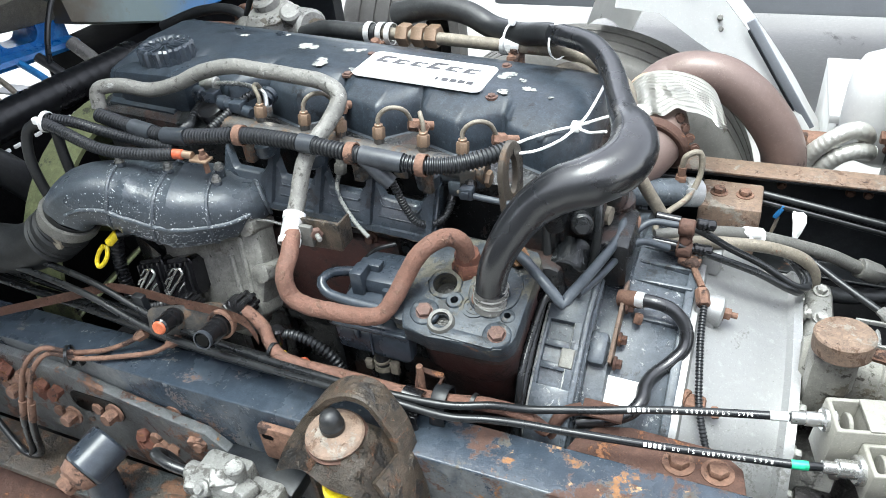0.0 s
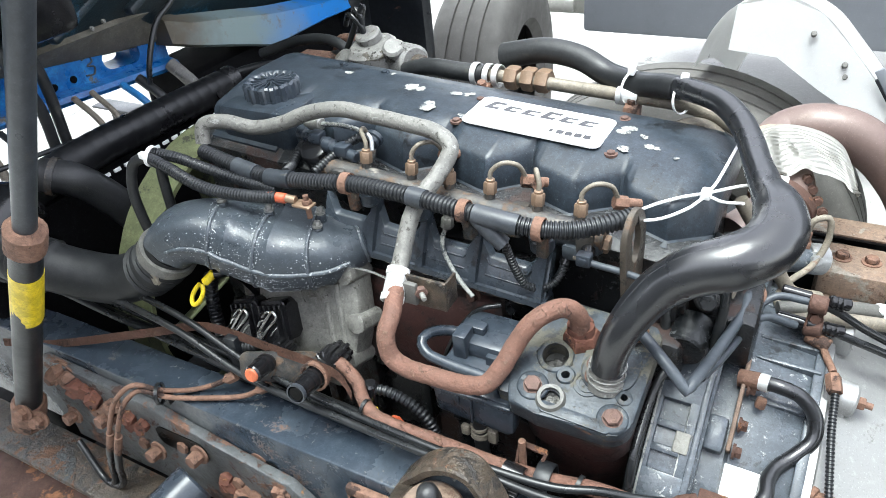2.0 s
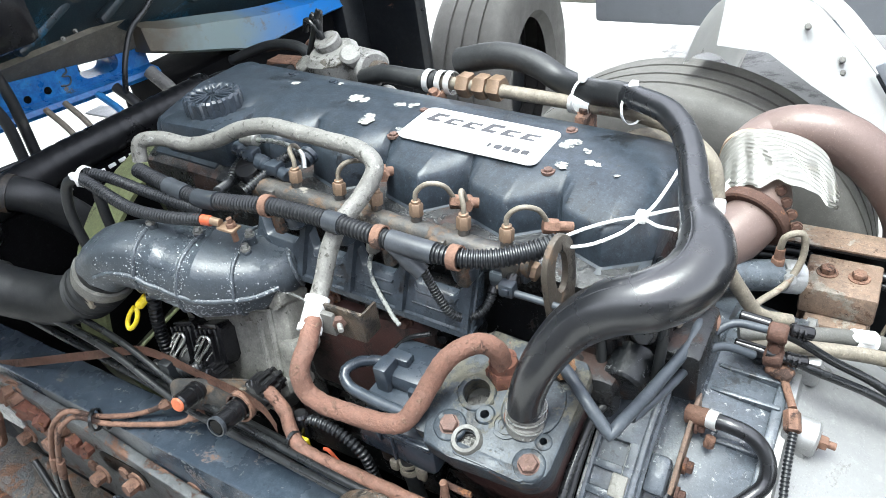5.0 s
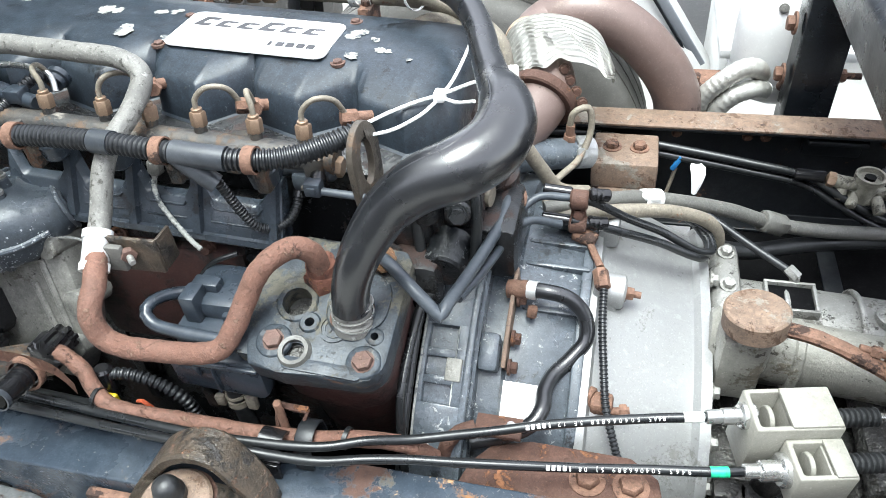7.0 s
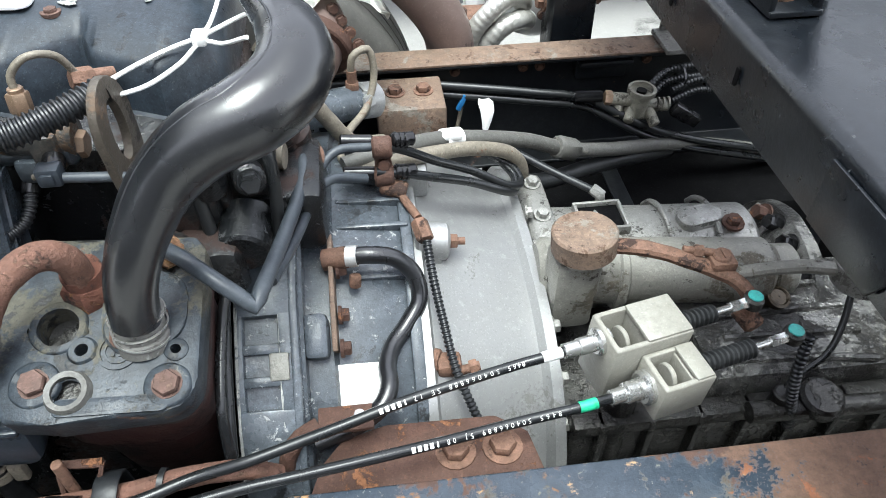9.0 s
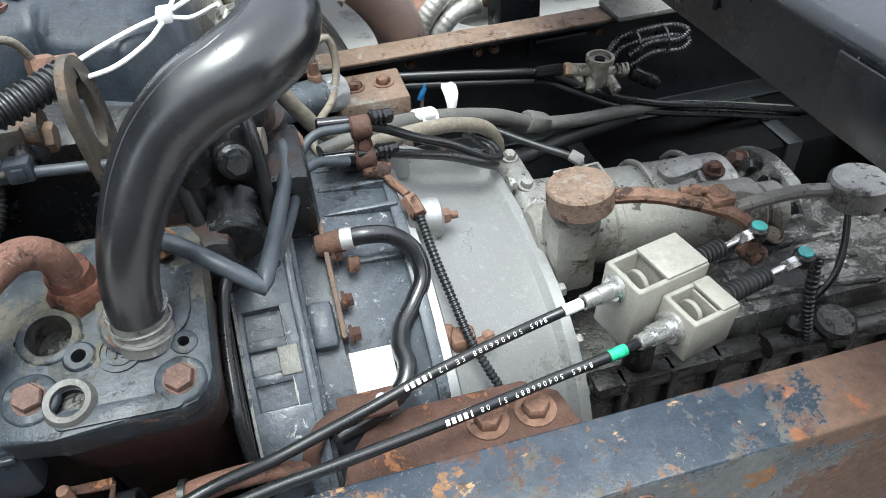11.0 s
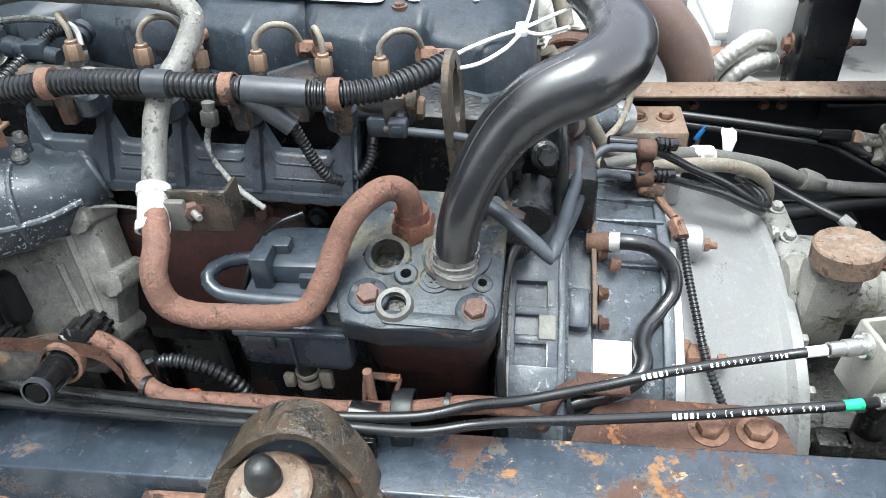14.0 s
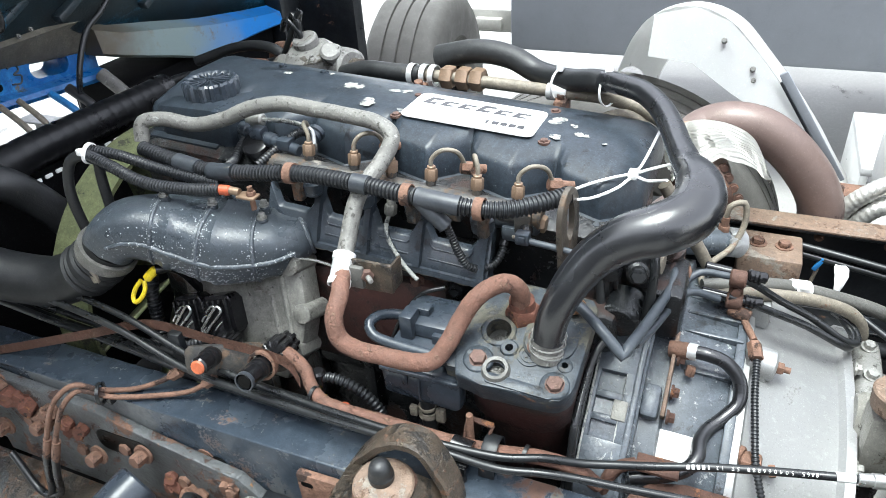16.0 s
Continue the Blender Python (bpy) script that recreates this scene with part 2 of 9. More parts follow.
    white_ink=surf("white_ink", (0.78, 0.78, 0.76), None, 0.5, bump=0.02),
    rubber=surf("rubber", (0.0095, 0.010, 0.0115), (0.014, 0.015, 0.017), 0.28, patches=[((0.075, 0.072, 0.066), 60, 0.765, 0.8), ((0.045, 0.045, 0.043), 9, 0.745, 0.6)], bump=0.05, gloss_var=0.08, grime=0.88, spec=0.8),
    rubber_dull=surf("rubber_dull", (0.013, 0.014, 0.015), (0.022, 0.023, 0.024), 0.48, patches=[((0.060, 0.057, 0.050), 14, 0.66, 0.85)], bump=0.2, grime=0.8),
    rubber_grey=surf("rubber_grey", (0.046, 0.055, 0.066), (0.060, 0.070, 0.081), 0.40, patches=[((0.12, 0.115, 0.105), 40, 0.71, 0.8)], bump=0.08, grime=0.85),
    conduit=surf("conduit", (0.011, 0.012, 0.014), (0.020, 0.022, 0.024), 0.36, bump=0.05, grime=0.85),
    cable=surf("cable", (0.010, 0.011, 0.012), (0.014, 0.015, 0.016), 0.30, bump=0.02, grime=0.95),
    sleeve_grey=surf("sleeve_grey", (0.030, 0.035, 0.042), (0.042, 0.047, 0.054), 0.40, patches=[((0.09, 0.086, 0.077), 30, 0.69, 0.8)], bump=0.08, grime=0.8),
    plastic_dark=surf("plastic_dark", (0.027, 0.035, 0.046), (0.040, 0.050, 0.062), 0.33, bump=0.04, grime=0.8),
    plastic_black=surf("plastic_black", (0.007, 0.007, 0.008), (0.012, 0.012, 0.013), 0.20, bump=0.04, grime=0.9),
    orange=surf("orange", (0.62, 0.15, 0.06), (0.50, 0.11, 0.04), 0.5, bump=0.1),
    red=surf("red", (0.52, 0.10, 0.04), (0.40, 0.08, 0.04), 0.5, bump=0.05),
    yellow=surf("yellow", (0.72, 0.54, 0.015), (0.62, 0.44, 0.015), 0.4, bump=0.05),
    green_tape=surf("green_tape", (0.02, 0.48, 0.24), (0.015, 0.38, 0.2), 0.4, bump=0.03),
    teal=surf("teal", (0.03, 0.40, 0.36), (0.02, 0.3, 0.28), 0.4, bump=0.03),
    blue_tag=surf("blue_tag", (0.02, 0.22, 0.55), None, 0.4, bump=0.03),
    cab_blue=surf("cab_blue", (0.006, 0.10, 0.33), (0.02, 0.20, 0.46), 0.32, patches=[((0.26, 0.30, 0.30), 5, 0.68, 0.8), ((0.17, 0.15, 0.11), 9, 0.66, 0.85)], bump=0.08, grime=0.8),
    cab_under=surf("cab_under", (0.010, 0.024, 0.032), (0.009, 0.012, 0.014), 0.4, patches=[((0.012, 0.085, 0.15), 3, 0.60, 0.35), ((0.075, 0.070, 0.058), 7, 0.66, 0.8)], bump=0.4),
    cab_dirty=surf("cab_dirty", (0.16, 0.145, 0.115), (0.085, 0.077, 0.062), 0.65, patches=[((0.02, 0.20, 0.38), 4, 0.66, 0.45)], bump=0.4),
    olive=surf("olive", (0.19, 0.21, 0.105), (0.14, 0.155, 0.075), 0.5, patches=[((0.05, 0.052, 0.035), 9, 0.64, 0.6)], bump=0.08),
    exhaust=surf("exhaust", (0.155, 0.108, 0.094), (0.12, 0.080, 0.070), 0.5, 0.15, patches=[((0.20, 0.145, 0.12), 5, 0.64, 0.6), ((0.075, 0.045, 0.038), 14, 0.68, 0.7), ((0.24, 0.19, 0.16), 60, 0.72, 0.7)], bump=0.10, grime=0.85),
    exhaust_band=surf("exhaust_band", (0.50, 0.37, 0.26), (0.40, 0.27, 0.18), 0.5, 0.4, bump=0.15, grime=0.8),
    foil=surf("foil", (0.56, 0.55, 0.51), (0.44, 0.43, 0.39), 0.38, 0.55, bump=0.25, grime=0.85),
    tyre=surf("tyre", (0.105, 0.100, 0.092), (0.065, 0.063, 0.058), 0.75, bump=0.3, grime=0.8),
    trailer_grey=surf("trailer_grey", (0.20, 0.212, 0.232), (0.175, 0.186, 0.205), 0.5, patches=[((0.10, 0.105, 0.11), 7, 0.76, 0.6)], bump=0.03, grime=0.96),
    concrete=surf("concrete", (0.30, 0.295, 0.28), (0.24, 0.235, 0.22), 0.8, patches=[((0.15, 0.145, 0.14), 1.3, 0.66, 0.85), ((0.42, 0.41, 0.39), 3.0, 0.68, 0.85)], bump=0.25, fine=60.0, big=0.8, grime=0.85),
    # near-black with hardly any gloss: the shade of deep gaps put into colour
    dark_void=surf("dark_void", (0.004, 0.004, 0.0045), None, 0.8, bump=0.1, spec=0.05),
    tape_grey=surf("tape_grey", (0.125, 0.122, 0.111), (0.080, 0.077, 0.070), 0.5, patches=[((0.20, 0.19, 0.17), 40, 0.66, 0.7)], bump=0.45, grime=0.7),
    orange_rust=surf("orange_rust", (0.24, 0.125, 0.062), (0.15, 0.075, 0.045), 0.85, patches=[((0.36, 0.20, 0.09), 60, 0.60, 0.9)], bump=0.9),
    wall_grey=surf("wall_grey", (0.10, 0.10, 0.10), (0.08, 0.08, 0.08), 0.8, bump=0.1, big=0.5),
    duct_seam=surf("duct_seam", (0.066, 0.078, 0.092), (0.048, 0.057, 0.068), 0.4, patches=[((0.50, 0.52, 0.54), 150, 0.635, 0.75)], bump=0.5),
    module_alloy=surf("module_alloy", (0.22, 0.215, 0.195), (0.15, 0.146, 0.132), 0.5, 0.25, patches=[((0.13, 0.12, 0.10), 18, 0.64, 0.8), ((0.06, 0.055, 0.047), 40, 0.68, 0.8)], bump=0.5, grime=0.60),
    hanger_paint=surf("hanger_paint", (0.085, 0.090, 0.092), (0.055, 0.061, 0.066), 0.45, patches=[((0.20, 0.19, 0.16), 45, 0.65, 0.8), ((0.19, 0.098, 0.062), 12, 0.60, 0.85), ((0.07, 0.036, 0.026), 18, 0.62, 0.85), (RUST_ORANGE, 26, 0.70, 0.85)], bump=0.8),
    cab_pale=surf("cab_pale", (0.13, 0.21, 0.25), (0.04, 0.17, 0.34), 0.45, patches=[((0.24, 0.235, 0.19), 9, 0.62, 0.8), ((0.07, 0.06, 0.045), 14, 0.66, 0.8), ((0.02, 0.22, 0.50), 4, 0.68, 0.4, ("Y", 0.50, 0.85, 0.32))], bump=0.2),
    white_cast=surf("white_cast", (0.26, 0.255, 0.24), (0.12, 0.117, 0.108), 0.5, 0.15, patches=[((0.10, 0.088, 0.070), 16, 0.62, 0.8), ((0.03, 0.027, 0.022), 30, 0.62, 0.6)], bump=0.5, grime=0.6),
    red_rust=surf("red_rust", (0.060, 0.022, 0.018), (0.030, 0.014, 0.012), 0.55, patches=[((0.02, 0.012, 0.010), 14, 0.58, 0.6)], bump=0.4),
    valve_alloy=surf("valve_alloy", (0.30, 0.285, 0.235), (0.20, 0.19, 0.15), 0.45, 0.2, patches=[((0.08, 0.072, 0.055), 24, 0.60, 0.7), ((0.40, 0.39, 0.34), 60, 0.68, 0.6)], bump=0.5, grime=0.65),
    block_alloy=surf("block_alloy", (0.28, 0.28, 0.265), (0.18, 0.178, 0.165), 0.48, 0.3, patches=[((0.10, 0.095, 0.085), 24, 0.60, 0.7), ((0.42, 0.42, 0.40), 50, 0.67, 0.6)], bump=0.6, grime=0.65),
    eye_steel=surf("eye_steel", (0.105, 0.088, 0.070), (0.060, 0.050, 0.042), 0.5, 0.3, patches=[((0.15, 0.10, 0.065), 18, 0.62, 0.8), ((0.03, 0.026, 0.022), 30, 0.62, 0.6)], bump=0.4, grime=0.7),
    socket=surf("socket", (0.0025, 0.0025, 0.0025), None, 0.35, bump=0.1, spec=0.1),
)


def faded_panel(name):
    """Dusty paint that turns from tan over pale blue to bright blue along the panel."""
    m, n, l, p = node_mat(name)
    vec = n.new("ShaderNodeTexCoord").outputs["Object"]
    xyz = n.new("ShaderNodeSeparateXYZ")
    l.new(vec, xyz.inputs[0])
    wob = n.new("ShaderNodeMath")
    wob.operation = "MULTIPLY_ADD"
    wob.inputs[1].default_value = 0.22
    l.new(noise_at(n, l, vec, 9.0, 5.0, 0.55), wob.inputs[0]), l.new(xyz.outputs["Y"], wob.inputs[2])
    col = blend(n, l, step_of(n, l, wob.outputs[0], 0.40, 0.50), (0.085, 0.072, 0.052), (0.16, 0.21, 0.21))
    col = blend(n, l, step_of(n, l, wob.outputs[0], 0.62, 0.90), col, (0.010, 0.17, 0.50))
    col = blend(n, l, step_of(n, l, noise_at(n, l, vec, 26.0, 7.0, 0.7), 0.55, 0.72), col, (0.13, 0.11, 0.08))
    l.new(col, p.inputs["Base Color"])
    p.inputs["Roughness"].default_value = 0.45
    return m


M["cab_pale"] = faded_panel("cab_pale")

# ---- mesh helpers ----
BASE = {}


def root(name, at, label, category, group="", kind=""):
    ob = new(name)
    ob.location = at
    ob.empty_display_size = 0.05
    BASE[ob] = Vector(at)
    return tagged(ob, label, category, group, kind)


def smooth(me, angle=38):
    me.polygons.foreach_set("use_smooth", [True] * len(me.polygons))
    me.set_sharp_from_angle(angle=radians(angle))


def part(name, bm, material, parent, label=""):
    base = BASE[parent]
    bm.transform(Matrix.Translation(-base))
    bmesh.ops.recalc_face_normals(bm, faces=bm.faces)
    me = bpy.data.meshes.new(name)
    bm.to_mesh(me)
    bm.free()
    smooth(me)
    me.materials.append(M[material])
    ob = new(name, me)
    ob.parent = parent
    BASE[ob] = base
    return tagged(ob, label)


def thing(name, bm, material, label, category, group="", kind=""):
    bmesh.ops.recalc_face_normals(bm, faces=bm.faces)
    vs = [v.co for v in bm.verts]
    lo = Vector([min(v[i] for v in vs) for i in range(3)])
    hi = Vector([max(v[i] for v in vs) for i in range(3)])
    base = Vector(((lo.x + hi.x) / 2, (lo.y + hi.y) / 2, lo.z))
    bm.transform(Matrix.Translation(-base))
    me = bpy.data.meshes.new(name)
    bm.to_mesh(me)
    bm.free()
    smooth(me)
    me.materials.append(M[material])
    ob = new(name, me)
    ob.location = base
    BASE[ob] = base
    return tagged(ob, label, category, group, kind)


def axes_of(d, hint=(0, 0, 1)):
    d = Vector(d).normalized()
    h = Vector(hint)
    if abs(d.dot(h)) > 0.95:
        h = Vector((1, 0, 0))
    u = h.cross(d).normalized()
    return u, d.cross(u), d


def basis(origin, u, v, w):
    m = Matrix((u, v, w)).transposed().to_4x4()
    m.translation = Vector(origin)
    return m


def box(bm, lo, hi, bevel=0.004, m=None, seg=2):
    b = bmesh.new()
    c = [(a + q) / 2 for a, q in zip(lo, hi)]
    s = [q - a for a, q in zip(lo, hi)]
    bmesh.ops.create_cube(b, size=1.0, matrix=Matrix.Translation(c) @ Matrix.Diagonal((*s, 1)))
    if bevel:
        bmesh.ops.bevel(b, geom=b.edges[:], offset=min(bevel, 0.45 * min(abs(x) for x in s)), segments=seg, profile=0.5, affect="EDGES")
    return merge(bm, b, m)


def merge(bm, b, m=None):
    if m is not None:
        b.transform(m)
    me = bpy.data.meshes.new("tmp")
    b.to_mesh(me)
    b.free()
    bm.from_mesh(me)
    bpy.data.meshes.remove(me)
    return bm


def rings_mesh(bm, rings, close_ends=True, cyclic=False):
    """Skin a list of equally long closed rings."""
    vs = [[bm.verts.new(p) for p in r] for r in rings]
    n = len(vs[0])
    pairs = list(zip(vs, vs[1:])) + ([(vs[-1], vs[0])] if cyclic else [])
    for a, b in pairs:
        for i in range(n):
            bm.faces.new((a[i], a[(i + 1) % n], b[(i + 1) % n], b[i]))
    if close_ends and not cyclic:
        bm.faces.new(vs[0][::-1])
        bm.faces.new(vs[-1])
    return bm


def lathe(bm, profile, origin=(0, 0, 0), axis=(0, 0, 1), seg=24, teeth=0.0, count=0, close=True):
    """Profile of (radius, height) turned round an axis; teeth: a knurl of that depth."""
    u, v, w = axes_of(axis)
    rings = []
    for r, h in profile:
        ring = []
        for i in range(seg):
            a = 2 * math.pi * i / seg
            k = r
            if teeth and r > 0.4 * max(q for q, _ in profile):
                k = r - teeth * (0.5 + 0.5 * math.copysign(1, math.sin(a * count)))
            ring.append(Vector(origin) + u * (k * math.cos(a)) + v * (k * math.sin(a)) + w * h)
        rings.append(ring)
    return rings_mesh(bm, rings, close)


def cyl(bm, a, b, r, seg=18, bevel=0.0, r2=None):
    a, b = Vector(a), Vector(b)
    h = (b - a).length
    r2 = r if r2 is None else r2
    pr = [(r, 0), (r2, h)] if not bevel else [(r - bevel, 0), (r, bevel), (r2, h - bevel), (r2 - bevel, h)]
    return lathe(bm, pr, a, b - a, seg)


def hexa(bm, a, b, r, turn=0.0):
    """A six-sided nut or bolt head with chamfered ends."""
    a, b = Vector(a), Vector(b)
    u, v, w = axes_of(b - a)
    h = (b - a).length
    c = min(0.18 * r, 0.3 * h)
    rings = []
    for k, z in ((0.90, 0), (1, c), (1, h - c), (0.90, h)):
        rings.append([a + u * (r * k * math.cos(turn + math.pi * i / 3)) + v * (r * k * math.sin(turn + math.pi * i / 3)) + w * z for i in range(6)])
    return rings_mesh(bm, rings)


def bolt(bm, at, axis, r=0.010, h=0.008, washer=1.35, turn=0.3, stud=0.0):
    w = Vector(axis).normalized()
    at = Vector(at)
    if washer:
        cyl(bm, at - w * 0.002, at + w * 0.0022, r * washer, 16)
    hexa(bm, at + w * 0.001, at + w * (0.001 + h), r, turn)
    if stud:
        cyl(bm, at, at + w * (h + stud), r * 0.5, 10)
    return bm


def spline(points, step=0.008):
    """Points along a smooth curve through the given ones, at even steps."""
    p = [Vector(q) for q in points]
    p = [p[0] * 2 - p[1]] + p + [p[-1] * 2 - p[-2]]
    dense = []
    for a, b, c, d in zip(p, p[1:], p[2:], p[3:]):
        n = max(4, int((c - b).length / min(0.003, step * 0.45)))
        ta, tb = (b - a).length ** 0.5 + 1e-6, (c - b).length ** 0.5 + 1e-6
        tc = (d - c).length ** 0.5 + 1e-6
        m1 = ((b - a) / ta - (c - a) / (ta + tb) + (c - b) / tb) * tb
        m2 = ((c - b) / tb - (d - b) / (tb + tc) + (d - c) / tc) * tb
        for i in range(n):
            t = i / n
            dense.append(b * (2 * t**3 - 3 * t**2 + 1) + m1 * (t**3 - 2 * t**2 + t) + c * (-2 * t**3 + 3 * t**2) + m2 * (t**3 - t**2))
    dense.append(p[-2])
    out, run, last = [dense[0]], 0.0, dense[0]
    for q in dense[1:]:
        run += (q - last).length
        last = q
        if run >= step:
            out.append(q)
            run = 0.0
    if (out[-1] - dense[-1]).length > step * 0.3:
        out.append(dense[-1])
    else:
        out[-1] = dense[-1]
    return out


def frames_along(path):
    tang = [(path[min(i + 1, len(path) - 1)] - path[max(i - 1, 0)]).normalized() for i in range(len(path))]
    u, v, _ = axes_of(tang[0])
    out = []
    for t in tang:
        u = (u - t * u.dot(t)).normalized()
        out.append((u, t.cross(u), t))
    return out


def tube(bm, points, r, seg=14, step=0.008, radius=None, ribs=0.0, depth=0.0, closed=True):
    """A tube along a smooth curve. radius: a function of 0..1; ribs: their pitch, depth: how deep they are."""
    if ribs:
        step = ribs / 4
    path = spline(points, step)
    fr = frames_along(path)
    rings, run, total = [], 0.0, sum((b - a).length for a, b in zip(path, path[1:]))
    for i, (q, (u, v, _)) in enumerate(zip(path, fr)):
        if i:
            run += (path[i] - path[i - 1]).length
        k = r * (radius(run / total) if radius else 1.0)
        if ribs and i % 4 in (0, 3):
            k -= depth
        rings.append([q + u * (k * math.cos(2 * math.pi * j / seg)) + v * (k * math.sin(2 * math.pi * j / seg)) for j in range(seg)])
    return rings_mesh(bm, rings, closed)


def band(bm, at, axis, r, width, thick=0.002, seg=20):
    """A ring-shaped strap round a hose."""
    at, w = Vector(at), Vector(axis).normalized()
    return lathe(bm, [(r, -width / 2), (r + thick, -width / 2), (r + thick, width / 2), (r, width / 2)], at, w, seg, close=False)


def prism(bm, outline, lo, hi, m, bevel=0.003):
    """An outline of (u, v) points pushed from lo to hi along the third axis of the frame m."""
    b = bmesh.new()
    bot = [b.verts.new((x, y, lo)) for x, y in outline]
    top = [b.verts.new((x, y, hi)) for x, y in outline]
    b.faces.new(bot[::-1])
    b.faces.new(top)
    n = len(outline)
    for i in range(n):
        b.faces.new((bot[i], bot[(i + 1) % n], top[(i + 1) % n], top[i]))
    if bevel:
        bmesh.ops.bevel(b, geom=b.edges[:], offset=bevel, segments=2, profile=0.5, affect="EDGES")
    return merge(bm, b, m)


def rounded(w, h, r, cx=0.0, cy=0.0, n=5):
    out = []
    for sx, sy, a0 in ((1, 1, 0), (-1, 1, 90), (-1, -1, 180), (1, -1, 270)):
        for i in range(n + 1):
            a = radians(a0 + 90 * i / n)
            out.append((cx + sx * (w / 2 - r) + r * math.cos(a), cy + sy * (h / 2 - r) + r * math.sin(a)))
    return out


def rough_up(bm, amount, scale=40.0):
    for v in bm.verts:
        v.co += Vector(noise.noise_vector(v.co * scale)) * amount
    return bm


def hose(name, points, r, material, label, category="hose", ribs=0.0, depth=0.0, radius=None, seg=14, group=""):
    bm = bmesh.new()
    tube(bm, points, r, seg, radius=radius, ribs=ribs, depth=depth)
    return thing(name, bm, material, label, category, group)


B = bmesh.new


def bored(bm, *cutters):
    """The solid with the cutters' shapes taken out of it."""
    made = []
    for b in (bm, *cutters):
        bmesh.ops.recalc_face_normals(b, faces=b.faces)
        me = bpy.data.meshes.new("tmp")
        b.to_mesh(me)
        b.free()
        made.append(new("tmp", me))
    for ob in made[1:]:
        mod = made[0].modifiers.new("bore", "BOOLEAN")
        mod.operation, mod.solver, mod.object = "DIFFERENCE", "EXACT", ob
    deps = bpy.context.evaluated_depsgraph_get()
    done = bpy.data.meshes.new_from_object(made[0].evaluated_get(deps))
    out = B()
    out.from_mesh(done)
    bpy.data.meshes.remove(done)
    for ob in made:
        me = ob.data
        bpy.data.objects.remove(ob)
        bpy.data.meshes.remove(me)
    return out


def rod(a, b, r, seg=24):
    """A plain round bar, mostly to bore with."""
    return cyl(B(), a, b, r, seg)


# ---- setting ----
bm = B()
box(bm, (-40, -40, -0.3), (40, 40, 0.0), 0)
tagged(thing("ground", bm, "concrete", "pale grey concrete yard, stained, round the truck", "ground", kind="structure"))
# unseen wall, added to block low sky light and darken reflections
bm = B()
box(bm, (-9, -4.3, -0.02), (9, -4.0, 4.5), 0.02)
thing("shade_wall", bm, "wall_grey", "unseen plain dark grey wall added to block the low sky", "wall", kind="structure")

# ---- chassis rails ----
def channel(bm, x0, x1, web, lip, top, height, t=0.008):
    """A channel section along x: web at y = web, flanges reaching to y = lip."""
    s = 1 if lip > web else -1
    o = [(web, top), (lip, top), (lip, top - t), (web + s * t, top - t), (web + s * t, top - height + t), (lip, top - height + t), (lip, top - height), (web, top - height)]
    b = bmesh.new()
    n = 24
    rings = []
    for i in range(n + 1):
        x = x0 + (x1 - x0) * i / n
        rings.append([Vector((x, y, z)) for y, z in o])
    rings_mesh(b, rings)
    bmesh.ops.recalc_face_normals(b, faces=b.faces)
    long = [e for e in b.edges if abs(e.verts[0].co.x - e.verts[1].co.x) > 0.01 and len(e.link_faces) == 2 and e.calc_face_angle(0) > 0.6]
    bmesh.ops.bevel(b, geom=long, offset=0.0035, segments=3, profile=0.5, affect="EDGES")
    return merge(bm, b)


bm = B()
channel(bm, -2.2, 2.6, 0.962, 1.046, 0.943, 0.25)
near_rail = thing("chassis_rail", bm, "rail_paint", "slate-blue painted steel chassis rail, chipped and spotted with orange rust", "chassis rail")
bm = B()
channel(bm, -2.2, 2.6, 1.958, 1.888, 0.95, 0.25)
far_rail = thing("chassis_rail", bm, "rail_black", "black painted steel chassis rail with a rusty brown top flange", "chassis rail")
bm = B()
box(bm, (0.0, 1.884, 0.9512), (0.80, 1.950, 0.956), 0.001)
part("flange_face", rough_up(bm, 0.001, 20), "rust_flange", far_rail, "bare rusty brown top flange")
for x in (0.30, 0.44, 0.475, 0.62, 0.70):
    bm = B()
    bolt(bm, (x, 1.947, 0.905), (0, -1, 0), 0.008, 0.007)
    part("bolt", bm, "rust", far_rail)
for x, z in ((0.298, 0.905), (0.06, 0.82), (-0.66, 0.86), (-0.80, 0.85), (-0.73, 0.80), (-1.0, 0.86), (-0.92, 0.80)):
    bm = B()
    bolt(bm, (x, 0.962, z), (0, -1, 0), 0.013, 0.012, 1.5)
    part("bolt", bm, "rust", near_rail, "rusty bolt head")
bm = B()
cyl(bm, (-0.675, 0.9625, 0.834), (-0.675, 0.9595, 0.834), 0.014, 20)
part("hole", bm, "socket", near_rail)

# ---- engine ----
def fall(x):
    """The engine drops towards its rear."""
    return -0.066 * (x + 0.45)


engine = root("engine", (-0.5, 1.45, 0.55), "dark slate-blue painted diesel engine, dirty and rusty, between the rails", "engine")
bm = B()
box(bm, (-0.98, 1.27, 0.60), (-0.04, 1.66, 1.06), 0.02)
blockp = part("engine_block", bm, "block_paint", engine, "oily near-black engine block")
bm = B()
box(bm, (-0.96, 1.25, 0.86), (-0.42, 1.268, 1.00), 0.012)
part("side_cover", bm, "block_paint", blockp)
for x in (-0.85, -0.73, -0.61, -0.49, -0.37, -0.25, -0.13):
    bm = B()
    box(bm, (x - 0.012, 1.245, 0.70), (x + 0.012, 1.28, 1.03), 0.006)
    part("rib", bm, "block_paint", blockp)
bm = B()
box(bm, (-0.60, 1.225, 0.90), (-0.30, 1.268, 1.115), 0.02)
part("oil_cooler", rough_up(bm, 0.003, 20), "red_rust", engine, "dark red-brown rusty side casting")
bm = B()
rings = []
